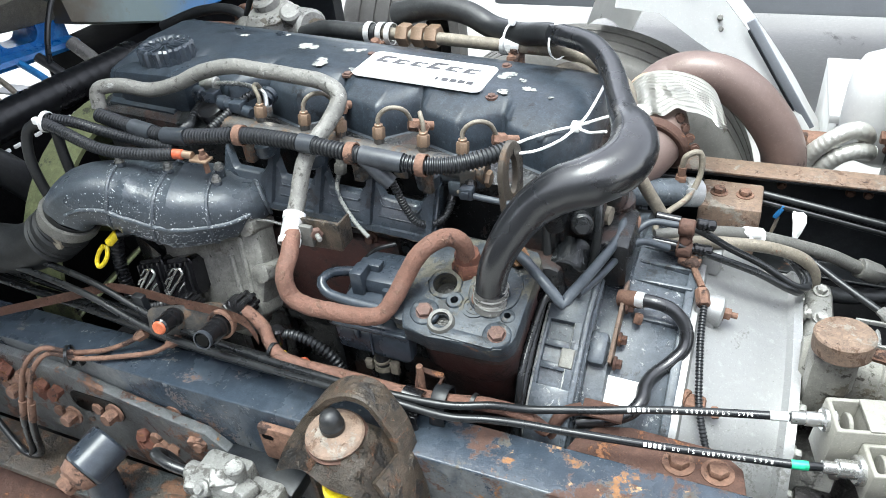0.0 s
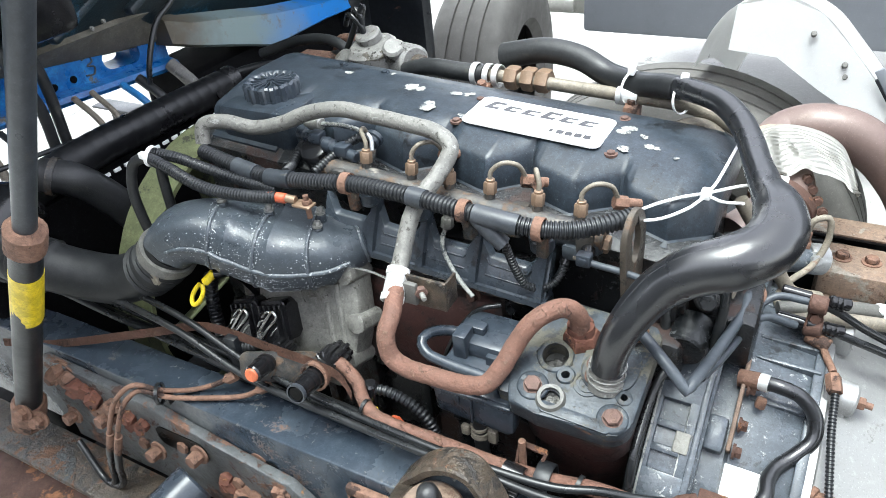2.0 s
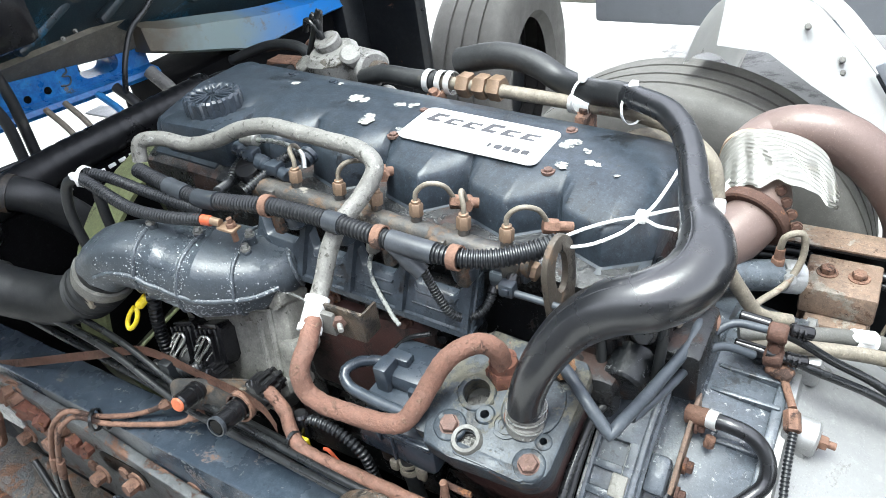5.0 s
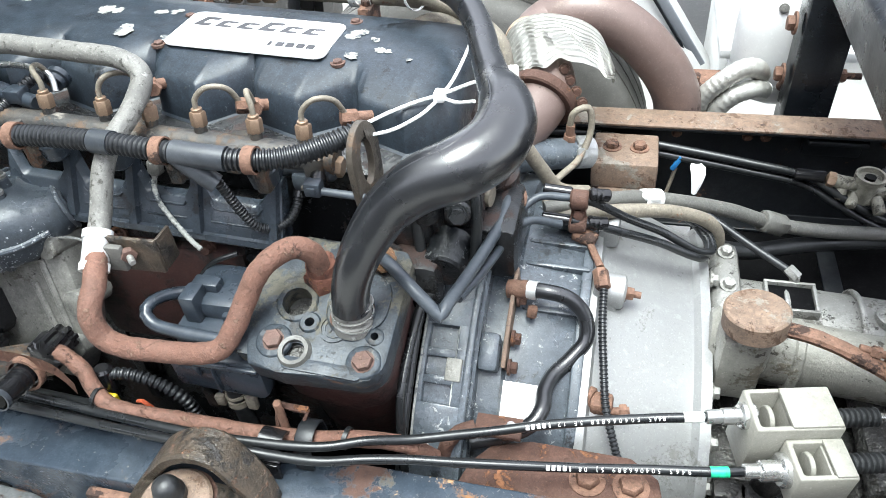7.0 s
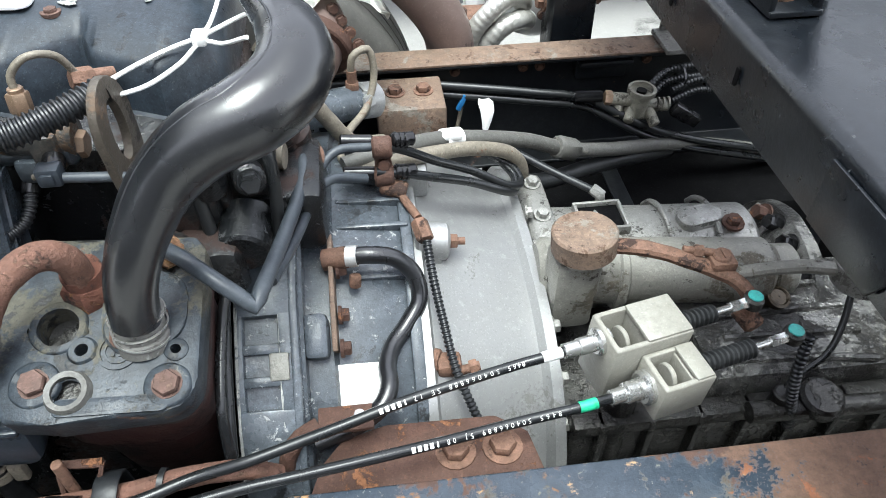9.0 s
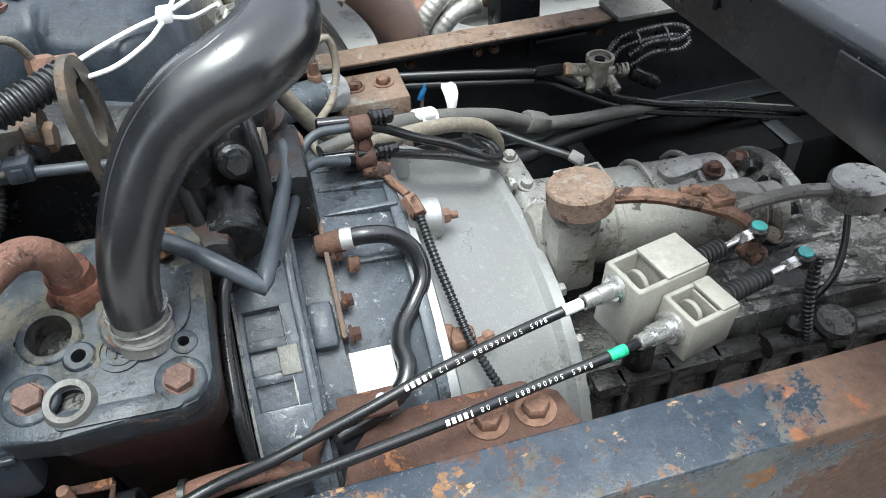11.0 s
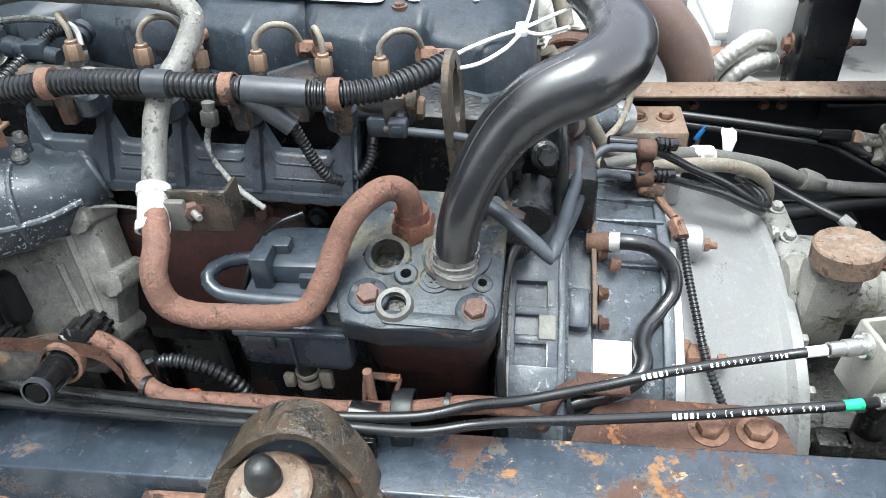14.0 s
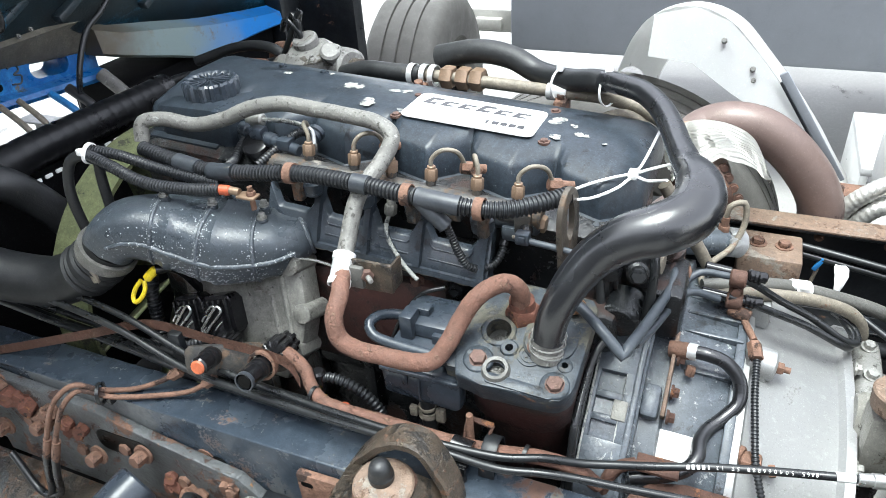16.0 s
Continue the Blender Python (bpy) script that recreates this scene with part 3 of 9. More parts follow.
for i in range(15):
    x = -0.97 + 0.93 * i / 14
    d = fall(x)
    rings.append([Vector((x, 1.30, 1.05)), Vector((x, 1.30, 1.235 + d)), Vector((x, 1.33, 1.25 + d)), Vector((x, 1.63, 1.25 + d)), Vector((x, 1.65, 1.235 + d)), Vector((x, 1.65, 1.05))])
rings_mesh(bm, rings)
part("cylinder_head", bm, "block_paint", engine, "oily black cylinder head")


def cover_front(x):
    """How far the rocker cover's front swells out: prow-shaped lobes over the cylinders."""
    k = [(-1.0, 1.34), (-0.80, 1.34), (-0.785, 1.395), (-0.745, 1.375), (-0.685, 1.357), (-0.63, 1.416), (-0.612, 1.380), (-0.540, 1.357), (-0.478, 1.419), (-0.458, 1.378), (-0.384, 1.357), (-0.326, 1.420), (-0.307, 1.378), (-0.236, 1.354), (-0.172, 1.410), (-0.154, 1.372), (-0.083, 1.345), (-0.024, 1.392)]
    for (a, p), (b, q) in zip(k, k[1:]):
        if x <= b:
            return p + (q - p) * (x - a) / (b - a)
    return k[-1][1]


bm = B()
rings = []
xs = [-0.955 + 0.93 * i / 186 for i in range(187)]
for i, x in enumerate(xs):
    d = fall(x)
    e = min(1.0, (xs[-1] - x) / 0.05, (x - xs[0]) / 0.02 + 0.4)
    e = math.sqrt(max(0.0, 1 - (1 - e) ** 2)) * 0.5 + 0.5
    yf = cover_front(x)
    top = 1.252 + 0.073 * e + d
    ring = [(1.335, 1.236 + d), (yf - 0.024, 1.236 + d), (yf - 0.024, 1.247 + d), (yf - 0.012, 1.252 + d), (yf - 0.010, 1.262 + d), (yf - 0.002, top - 0.026), (yf + 0.006, top - 0.018), (1.43, top - 0.003), (1.46, top + 0.002), (1.56, top), (1.590, top - 0.006), (1.605, top - 0.022), (1.612, 1.262 + d), (1.640, 1.257 + d), (1.640, 1.247 + d)]
    rings.append([Vector((x, y, z)) for y, z in ring])
rings_mesh(bm, rings)
cover = part("rocker_cover", bm, "cover_paint", engine, "slate-blue rocker cover with flaking paint")
bm = B()
box(bm, (-0.935, 1.325, 1.26), (-0.765, 1.49, 1.342), 0.014)
part("filler_neck", bm, "cover_paint", cover)
bm = B()
lathe(bm, [(0.030, -0.01), (0.054, 0.0), (0.054, 0.026), (0.050, 0.030), (0.044, 0.028), (0.040, 0.024), (0.0005, 0.024)], (-0.853, 1.400, 1.342), (0, 0, 1), 96, 0.004, 16)
cap = part("oil_filler_cap", bm, "plastic_dark", cover, "knurled black plastic oil filler cap")
bm = B()
for i in range(16):
    a = 2 * math.pi * i / 16
    box(bm, (0.008, -0.0015, 0), (0.040, 0.0015, 0.005), 0.001, Matrix.Translation((-0.853, 1.400, 1.3655)) @ pose(0, 0, 0, 0, 0, math.degrees(a)))
part("rib", bm, "plastic_dark", cap)

# name plate on the cover
pm = basis((-0.346, 1.484, 1.3235 + fall(-0.346)), Vector((1, 0.0, -0.066)).normalized(), Vector((0, 1, 0.0)), Vector((0.066, 0, 1)).normalized())
bm = B()
prism(bm, rounded(0.246, 0.110, 0.013, 0.003, -0.004), 0.002, 0.005, pm, 0.0008)
plate = part("name_plate", bm, "plate_white", cover, "white rounded name plate with dark lettering shapes")
for i in range(6):
    cx, hgt = -0.094 + i * 0.0345, 0.029 if i in (0, 3) else 0.021
    for lo, hi, a, b in ((0.006, 0.006 + hgt * 0.30, -0.012, 0.013), (0.006 + hgt * 0.30, 0.006 + hgt * 0.72, -0.012, -0.002), (0.006 + hgt * 0.72, 0.006 + hgt, -0.012, 0.013)):
        bm = B()
        prism(bm, [(cx + a + lo * 0.35, lo), (cx + b + lo * 0.35, lo), (cx + b + hi * 0.35, hi), (cx + a + hi * 0.35, hi)], 0.005, 0.0054, pm, 0)
        part("dark_bar", bm, "ink", plate)
for i in range(5):
    bm = B()
    prism(bm, rounded(0.012 if i else 0.005, 0.013, 0.002, 0.036 + i * 0.0155, -0.030), 0.005, 0.0054, pm, 0)
    part("dark_bar", bm, "ink", plate)


def flake(bm, centre, size, seed, normal=(0.066, 0, 1), flat=1.0):
    """A ragged thin patch where the paint has come off."""
    rnd = random.Random(seed)
    u, v, w = axes_of(normal, (0, 1, 0))
    c = Vector(centre)
    for k in range(4):
        o = c + u * rnd.uniform(-0.6, 0.6) * size + v * rnd.uniform(-0.6, 0.6) * size * flat
        r0 = size * rnd.uniform(0.25, 0.6)
        ring = []
        for a in range(22):
            t = 2 * math.pi * a / 22
            r = r0 * (1 + 0.45 * noise.noise(Vector((math.cos(t) * 1.7 + seed * 3.1, math.sin(t) * 1.7 + k, seed)))) * rnd.uniform(0.85, 1.15)
            ring.append(bm.verts.new(o + u * r * math.cos(t) + v * r * flat * math.sin(t) + w * 0.0002 * k))
        bm.faces.new(ring)
    return bm


for k, (x, y, sz) in enumerate(((-0.601, 1.512, 0.022), (-0.537, 1.455, 0.022), (-0.552, 1.445, 0.011), (-0.521, 1.519, 0.013), (-0.497, 1.530, 0.011), (-0.195, 1.512, 0.018), (-0.168, 1.492, 0.012), (-0.145, 1.470, 0.013), (-0.19, 1.448, 0.014), (-0.47, 1.448, 0.014), (-0.105, 1.45, 0.008), (-0.76, 1.53, 0.010), (-0.68, 1.56, 0.008))):
    bm = B()
    crown = 0.167 * (y - 1.448) if y < 1.46 else 0.002 - 0.02 * (y - 1.46)
    flake(bm, (x, y, 1.3258 + fall(x) + crown), sz, k)
    part("flaked_patch", bm, "flaked", cover, "patch of bare pale metal")
for x, y in ((-0.475, 1.432), (-0.472, 1.522), (-0.20, 1.43), (-0.215, 1.553), (-0.075, 1.50), (-0.70, 1.56), (-0.80, 1.56)):
    bm = B()
    bolt(bm, (x, y, 1.3235 + fall(x) - (0.006 if x > -0.1 else 0) - max(0.0, 0.167 * (1.448 - y))), (0, 0, 1), 0.0072, 0.0045, 1.5)
    part("bolt", bm, "rust_dull" if x > -0.6 else "cover_paint", cover, "weathered cover bolt")

# intake plenum below the fuel rail
POSTS = (-0.640, -0.540, -0.445, -0.350, -0.240)


def plenum_top(x):
    """The scalloped upper edge, high at the posts."""
    for a, b in zip(POSTS, POSTS[1:]):
        if a <= x <= b:
            u = (x - a) / (b - a)
            return 1.240 - 0.034 * min(1.0, 4.6 * u, 4.6 * (1.0 - u))
    return 1.240


bm = B()
flat = Matrix(((1, 0, 0, 0), (0, 0, 1, 0), (0, 1, 0, 0), (0, 0, 0, 1)))
xs = [-0.640 + 0.410 * i / 82 for i in range(83)]


def panel_y(z):
    """The panel leans in towards the engine as it rises."""
    return 1.221 + 0.50 * max(0.0, z - 1.168)


rings_mesh(bm, [[Vector((x, 1.219, 1.160 + fall(x))), Vector((x, 1.219, 1.168 + fall(x)))] + [Vector((x, panel_y(z), z + fall(x))) for z in (1.176, plenum_top(x) - 0.003)] + [Vector((x, panel_y(plenum_top(x)) + 0.004, plenum_top(x) + fall(x))), Vector((x, panel_y(plenum_top(x)) + 0.016, plenum_top(x) + fall(x))), Vector((x, 1.250, 1.160 + fall(x)))] for x in xs])
plenum = part("intake_plenum", bm, "engine_paint", engine, "slate-blue intake plenum with a scalloped edge")
bm = B()
box(bm, (-0.64, 1.244, 1.085), (-0.235, 1.30, 1.176), 0.004)
part("back_wall", bm, "block_paint", plenum)
for x in POSTS[1:]:
    bm = B()
    d = fall(x)
    rings_mesh(bm, [[Vector((x + a * w, y, z + d)) for a, y in ((-1, panel_y(z) + 0.006), (-0.7, panel_y(z) - 0.009), (0.7, panel_y(z) - 0.009), (1, panel_y(z) + 0.006))] for z, w in ((1.168, 0.009), (1.19, 0.0075), (1.235, 0.008), (1.256, 0.011))])
    part("post", bm, "engine_paint", plenum)
    bm = B()
    lathe(bm, [(0.012, 0.0), (0.018, 0.006), (0.019, 0.026), (0.015, 0.030)], (x, 1.240, 1.246 + d), (0, -0.12, 1), 20)
    part("boss", rough_up(bm, 0.001, 60), "engine_paint", plenum)
for a, b in zip(POSTS[1:], POSTS[2:]):
    bm = B()
    n = 14
    pts = [(a + 0.018 + (b - a - 0.036) * k / n) for k in range(n + 1)]
    tube(bm, [(x, panel_y(plenum_top(x) - 0.010) - 0.0005, plenum_top(x) - 0.010 + fall(x)) for x in pts], 0.0018, 8, 0.006)
    part("rib", bm, "engine_paint", plenum)
    bm = B()
    tube(bm, [(pts[0], panel_y(1.180), 1.180 + fall(pts[0])), (pts[-1], panel_y(1.180), 1.180 + fall(pts[-1]))], 0.0018, 8, 0.02)
    part("rib", bm, "engine_paint", plenum)
bm = B()
rings_mesh(bm, [[Vector((x, y, z + fall(x))) for y, z in ((1.212, 1.158), (1.232, 1.156), (1.232, 1.170), (1.214, 1.167))] for x in (-0.64, -0.4, -0.228)])
part("ledge", bm, "engine_paint", plenum)

# fuel rail with its pipes
bm = B()
tube(bm, [(-0.66, 1.285, 1.262 + fall(-0.66)), (-0.16, 1.285, 1.262 + fall(-0.16))], 0.019, 16, 0.05)
for x in (-0.575, -0.487, -0.418, -0.347, -0.268, -0.201):
    cyl(bm, (x, 1.287, 1.262 + fall(x)), (x, 1.291, 1.289 + fall(x)), 0.0085, 12)
for x in (-0.62, -0.45, -0.30, -0.185):
    box(bm, (x - 0.014, 1.262, 1.236 + fall(x)), (x + 0.014, 1.312, 1.276 + fall(x)), 0.005)
rail = part("fuel_rail", bm, "rail_steel", engine, "brown-stained steel fuel rail")
for x, dx, dy in ((-0.575, -0.03, 0.05), (-0.487, 0.03, 0.05), (-0.418, -0.03, 0.055), (-0.347, 0.045, 0.03), (-0.268, -0.018, 0.035), (-0.201, 0.045, 0.03)):
    z = 1.283 + fall(x)
    bm = B()
    hexa(bm, (x, 1.291, z + 0.004), (x, 1.295, z + 0.023), 0.0106)
    cyl(bm, (x, 1.295, z + 0.022), (x, 1.2955, z + 0.028), 0.0072, 12, 0.001)
    part("union_nut", bm, "brass", rail, "brown union nut")
    bm = B()
    tube(bm, [(x, 1.295, z + 0.022), (x, 1.298, z + 0.038), (x + dx * 0.35, 1.305, z + 0.052), (x + dx * 0.8, 1.30 + dy * 0.6, z + 0.046), (x + dx, 1.30 + dy, z + 0.018)], 0.0038, 10, 0.004)
    part("fuel_pipe", bm, "tan_pipe", rail)
    bm = B()
    u = Vector((dx, dy, -0.012)).normalized()
    e = Vector((x + dx, 1.30 + dy, z + 0.014))
    hexa(bm, e - u * 0.008, e + u * 0.014, 0.0108)
    cyl(bm, e + u * 0.010, e + u * 0.034, 0.0078, 12)
    part("union_nut", bm, "rust", rail, "rusty union nut at the cylinder head")
# electrical connectors towards the front of the rail
for x, y in ((-0.63, 1.305), (-0.70, 1.325)):
    bm = B()
    d = fall(x)
    cyl(bm, (x - 0.030, y + 0.005, 1.292 + d), (x + 0.03, y - 0.005, 1.284 + d), 0.0105, 16, 0.002)
    cyl(bm, (x - 0.045, y + 0.008, 1.294 + d), (x - 0.025, y + 0.005, 1.291 + d), 0.0135, 16, 0.003)
    box(bm, (x - 0.012, y - 0.014, 1.284 + d), (x + 0.014, y + 0.010, 1.304 + d), 0.003)
    part("connector", bm, "plastic_dark", engine, "dark plastic connector")
bm = B()
lathe(bm, [(0.030, 0), (0.030, 0.05), (0.026, 0.056), (0.018, 0.058)], (-0.70, 1.34, 1.25), (0, -0.5, 0.8), 24)
part("sensor_cup", bm, "plastic_black", engine)

# lifting eye
bm = B()
outl = []
for i in range(13):
    a = math.pi * i / 12
    outl.append((0.036 * math.cos(a), 0.16 + 0.045 * math.sin(a)))
outl += [(-0.034, 0.12), (-0.022, 0.0), (0.018, 0.0), (0.034, 0.12)]
um = basis((-0.112, 1.270, 1.105), (0.117, 0.993, 0.0), Vector((-0.03, 0.01, 1)).normalized(), Vector((0.993, -0.117, 0)))
b = B()
prism(b, outl, -0.0045, 0.0045, um, 0.0015)
cut = B()
prism(cut, [(0.016 * math.cos(a * math.pi / 10), 0.152 + 0.033 * math.sin(a * math.pi / 10)) for a in range(20)], -0.02, 0.02, um, 0)
part("lifting_eye", bored(b, cut), "eye_steel", engine, "brown steel lifting eye with a slotted hole")

# intake elbow casting
duct = root("intake_elbow", (-0.72, 1.17, 1.08), "slate-grey cast intake elbow with white corrosion speckles", "intake elbow")
bm = B()
stations = [(-0.882, 1.100, 1.176, 0.046, 0.046), (-0.864, 1.106, 1.196, 0.049, 0.048), (-0.836, 1.118, 1.204, 0.056, 0.051), (-0.800, 1.136, 1.199, 0.067, 0.055), (-0.755, 1.156, 1.184, 0.077, 0.058), (-0.70, 1.176, 1.171, 0.083, 0.060), (-0.645, 1.198, 1.166, 0.078, 0.054), (-0.600, 1.222, 1.166, 0.060, 0.040), (-0.572, 1.248, 1.172, 0.038, 0.027)]
path = [Vector(s[:3]) for s in stations]
rings = []
cs = spline(path, 0.012)
for i, q in enumerate(cs):
    f = i / (len(cs) - 1) * (len(stations) - 1)
    k = min(int(f), len(stations) - 2)
    ry = stations[k][3] + (stations[k + 1][3] - stations[k][3]) * (f - k)
    rz = stations[k][4] + (stations[k + 1][4] - stations[k][4]) * (f - k)
    t = (cs[min(i + 1, len(cs) - 1)] - cs[max(i - 1, 0)]).normalized()
    u, v, _ = axes_of(t)
    ring = []
    for j in range(28):
        a = 2 * math.pi * j / 28
        c, s = math.cos(a), math.sin(a)
        e = 0.62
        rib = 0.004 if abs((i * 0.012) % 0.085 - 0.03) < 0.007 and i > 7 else 0.0
        seam = 0.004 if abs(s) < 0.12 else 0.0
        ring.append(q + u * ((ry + rib + seam) * math.copysign(abs(c) ** e, c)) + v * ((rz + rib) * math.copysign(abs(s) ** e, s)))
    rings.append(ring)
rings_mesh(bm, rings)
body = part("casting", bm, "duct_paint", duct)
for i in (8, 15, 22, 28):
    if i < len(rings):
        ring = rings[i]
        bm = B()
        tube(bm, [ring[j] for j in range(2, 19)], 0.0036, 8, 0.008)
        part("rib", bm, "duct_seam", body)
for j0 in (0, 14):
    bm = B()
    tube(bm, [r[j0] for r in rings[2:-2:2]], 0.0042, 8, 0.008)
    part("seam", bm, "duct_seam", body)
# crumbs of white corrosion gathered along the ribs and the lower seam
chance = random.Random(12)
for i0, count in ((8, 190), (15, 220), (22, 90), (19, 380), (None, 200)):
    bm = B()
    for k in range(count):
        if i0 is None:
            i, j = chance.uniform(3, len(rings) - 4), 14.0 + chance.gauss(0.2, 0.9)
        elif i0 == 19:
            i, j = i0 - 2 + chance.gauss(0, 3.2), chance.uniform(14.4, 20)
        else:
            i, j = min(len(rings) - 2.01, max(1.0, i0 + chance.gauss(0, 0.6))), chance.uniform(5.5, 18)
        i = min(len(rings) - 2.01, max(1.0, i))
        a, b = int(i), int(j)
        p = rings[a][b % 28].lerp(rings[a + 1][b % 28], i - a).lerp(rings[a][(b + 1) % 28].lerp(rings[a + 1][(b + 1) % 28], i - a), j - b)
        n_out = (p - cs[a]).normalized()
        u, v, _ = axes_of(n_out)
        r0 = chance.choice((0.0004, 0.0005, 0.0007, 0.0010, 0.0013))
        ring = [p + n_out * 0.0007 + (u * math.cos(q) + v * math.sin(q)) * r0 * chance.uniform(0.5, 1.3) for q in (0, 1.1, 2.3, 3.3, 4.5, 5.4)]
        rings_mesh(bm, [[q - n_out * 0.0014 for q in ring], ring])
    part("corrosion", bm, "crust", body, "white crumbs of corrosion")
for x, y, z in ((-0.786, 1.152, 1.258), (-0.709, 1.178, 1.240), (-0.618, 1.188, 1.222), (-0.628, 1.212, 1.232)):
    bm = B()
    cyl(bm, (x, y + 0.002, z - 0.030), (x, y, z - 0.001), 0.0085, 14, 0.003)
    part("boss", bm, "duct_paint", body)
    bm = B()
    bolt(bm, (x, y, z), (0.05, 0.1, 1), 0.0060, 0.008, 1.4)
    part("bolt", bm, "cast_alloy", duct)
ih = root("intake_hose", (-1.0, 1.0, 1.05), "dark rubber intake hose, ribbed at both ends, below the strut", "hose")


def ribbed(f):
    if 0.24 < f < 0.36 or 0.78 < f < 0.93:
        return 1.0 + 0.055 * max(-0.5, math.sin(f * 230))
    return 0.94 if f > 0.22 else 1.0


bm = B()
tube(bm, [(-1.30, 1.03, 1.10), (-1.22, 1.01, 1.120), (-1.148, 1.012, 1.122), (-1.095, 1.035, 1.100), (-1.020, 1.062, 1.088), (-0.960, 1.082, 1.110), (-0.920, 1.092, 1.138), (-0.884, 1.100, 1.174)], 0.050, 28, 0.0035, radius=ribbed)
part("hose_body", bm, "intake_rubber", ih)
bm = B()
lathe(bm, [(0.046, -0.013), (0.0530, -0.013), (0.0535, 0.009), (0.046, 0.009)], (-0.897, 1.097, 1.160), (0.62, 0.14, 0.76), 40, close=False)
part("clamp_band", rough_up(bm, 0.0012, 40), "tape_grey", ih, "pale corroded clamp band")
bm = B()
for k in range(4):
    box(bm, (-0.938 + 0.012 * k, 1.053 - 0.002 * k, 1.142 - 0.007 * k), (-0.926 + 0.012 * k, 1.062 - 0.002 * k, 1.166 - 0.007 * k), 0.003)
part("clamp_lug", rough_up(bm, 0.007, 120), "tan_pipe", ih, "crumbling corroded clamp lug")
bm = B()
tube(bm, [(-1.42, 1.07, 1.04), (-1.36, 1.05, 1.07), (-1.28, 1.022, 1.105)], 0.057, 24, 0.01)
part("end_pipe", bm, "plastic_black", ih)

# ---- steel coolant pipe, half grey and half rusty ----
pipe_pts = [(-0.908, 1.25, 1.3), (-0.907, 1.262, 1.331), (-0.874, 1.28, 1.335), (-0.816, 1.295, 1.324), (-0.755, 1.305, 1.337), (-0.7, 1.315, 1.359), (-0.634, 1.32, 1.372), (-0.578, 1.32, 1.369), (-0.513, 1.32, 1.364), (-0.448, 1.318, 1.356), (-0.418, 1.305, 1.342), (-0.423, 1.27, 1.312), (-0.436, 1.222, 1.287), (-0.439, 1.195, 1.262), (-0.438, 1.165, 1.225), (-0.432, 1.13, 1.2)]
pipe2 = [(-0.432, 1.13, 1.2), (-0.414, 1.085, 1.18), (-0.41, 1.055, 1.159), (-0.4, 1.047, 1.129), (-0.377, 1.047, 1.116), (-0.335, 1.052, 1.11), (-0.285, 1.062, 1.103), (-0.26, 1.072, 1.106), (-0.243, 1.09, 1.129), (-0.231, 1.112, 1.156), (-0.215, 1.128, 1.185), (-0.197, 1.142, 1.201), (-0.175, 1.157, 1.206), (-0.16, 1.168, 1.19), (-0.158, 1.174, 1.15)]
steel_pipe = root("coolant_pipe", (-0.43, 1.12, 1.10), "bent steel pipe, grey above and rusty red below a white clip", "pipe")
bm = B()
tube(bm, pipe_pts, 0.0135, 20, 0.005)
rough_up(bm, 0.0006, 90)
part("upper_pipe", bm, "grey_pipe", steel_pipe, "grey weathered upper pipe")
bm = B()
tube(bm, pipe2, 0.0138, 24, 0.003)
rough_up(bm, 0.0008, 130)
part("lower_pipe", bm, "rust_pipe", steel_pipe, "rusty red lower pipe")
bm = B()
hexa(bm, (-0.158, 1.180, 1.118), (-0.158, 1.180, 1.152), 0.026)
cyl(bm, (-0.158, 1.180, 1.145), (-0.159, 1.179, 1.165), 0.020, 18)
part("union_nut", rough_up(bm, 0.0016, 60), "rust_crust", steel_pipe, "red rust-eaten union")
ca = Vector((-0.430, 1.124, 1.197))
cd = Vector((0.16, -0.80, -0.58)).normalized()
bm = B()
band(bm, ca, cd, 0.0147, 0.040, 0.0018)
part("pipe_clip", bm, "clamp", steel_pipe, "bright metal pipe clip")
for f in (-0.021, 0.021):
    bm = B()
    band(bm, ca + cd * f, cd, 0.0147, 0.010, 0.0034)
    part("sleeve_end", bm, "white_plastic", steel_pipe, "white sleeve end")
bm = B()
u, v, w = axes_of(cd)
box(bm, (-0.420, 1.134, 1.160), (-0.350, 1.140, 1.213), 0.002)
box(bm, (-0.355, 1.140, 1.162), (-0.350, 1.170, 1.211), 0.002)
part("bracket", rough_up(bm, 0.0012, 60), "rust_mount", steel_pipe, "greasy rust-brown clip bracket")
bm = B()
box(bm, (-0.422, 1.122, 1.168), (-0.394, 1.132, 1.206), 0.003)
part("clip_tongue", bm, "tape_grey", steel_pipe, "dull metal tongue of the clip")
bm = B()
hexa(bm, (-0.392, 1.134, 1.191), (-0.386, 1.126, 1.191), 0.0105)
part("nut", rough_up(bm, 0.0008, 90), "rust_dull", steel_pipe, "rusty clip nut")
bm = B()
cyl(bm, (-0.388, 1.128, 1.191), (-0.376, 1.117, 1.190), 0.0042, 12, 0.001)
part("stud", bm, "cast_alloy", steel_pipe, "grey threaded stud end")

# ---- wiring conduit along the fuel rail ----
W = [(-0.885, 1.225, 1.300), (-0.80, 1.215, 1.290), (-0.72, 1.208, 1.285), (-0.63, 1.204, 1.296), (-0.54, 1.206, 1.306), (-0.44, 1.206, 1.305), (-0.336, 1.204, 1.298), (-0.236, 1.212, 1.288), (-0.19, 1.232, 1.284), (-0.150, 1.258, 1.288), (-0.120, 1.285, 1.292)]
harness = root("wiring_harness", (-0.5, 1.21, 1.27), "black corrugated wiring conduit with grey sleeves", "wiring harness")
bm = B()
tube(bm, W, 0.0138, 18, ribs=0.0048, depth=0.0024)
part("conduit", bm, "conduit", harness)
sp = spline(W, 0.004)
near_pt = lambda x: min(range(len(sp)), key=lambda i: abs(sp[i].x - x))


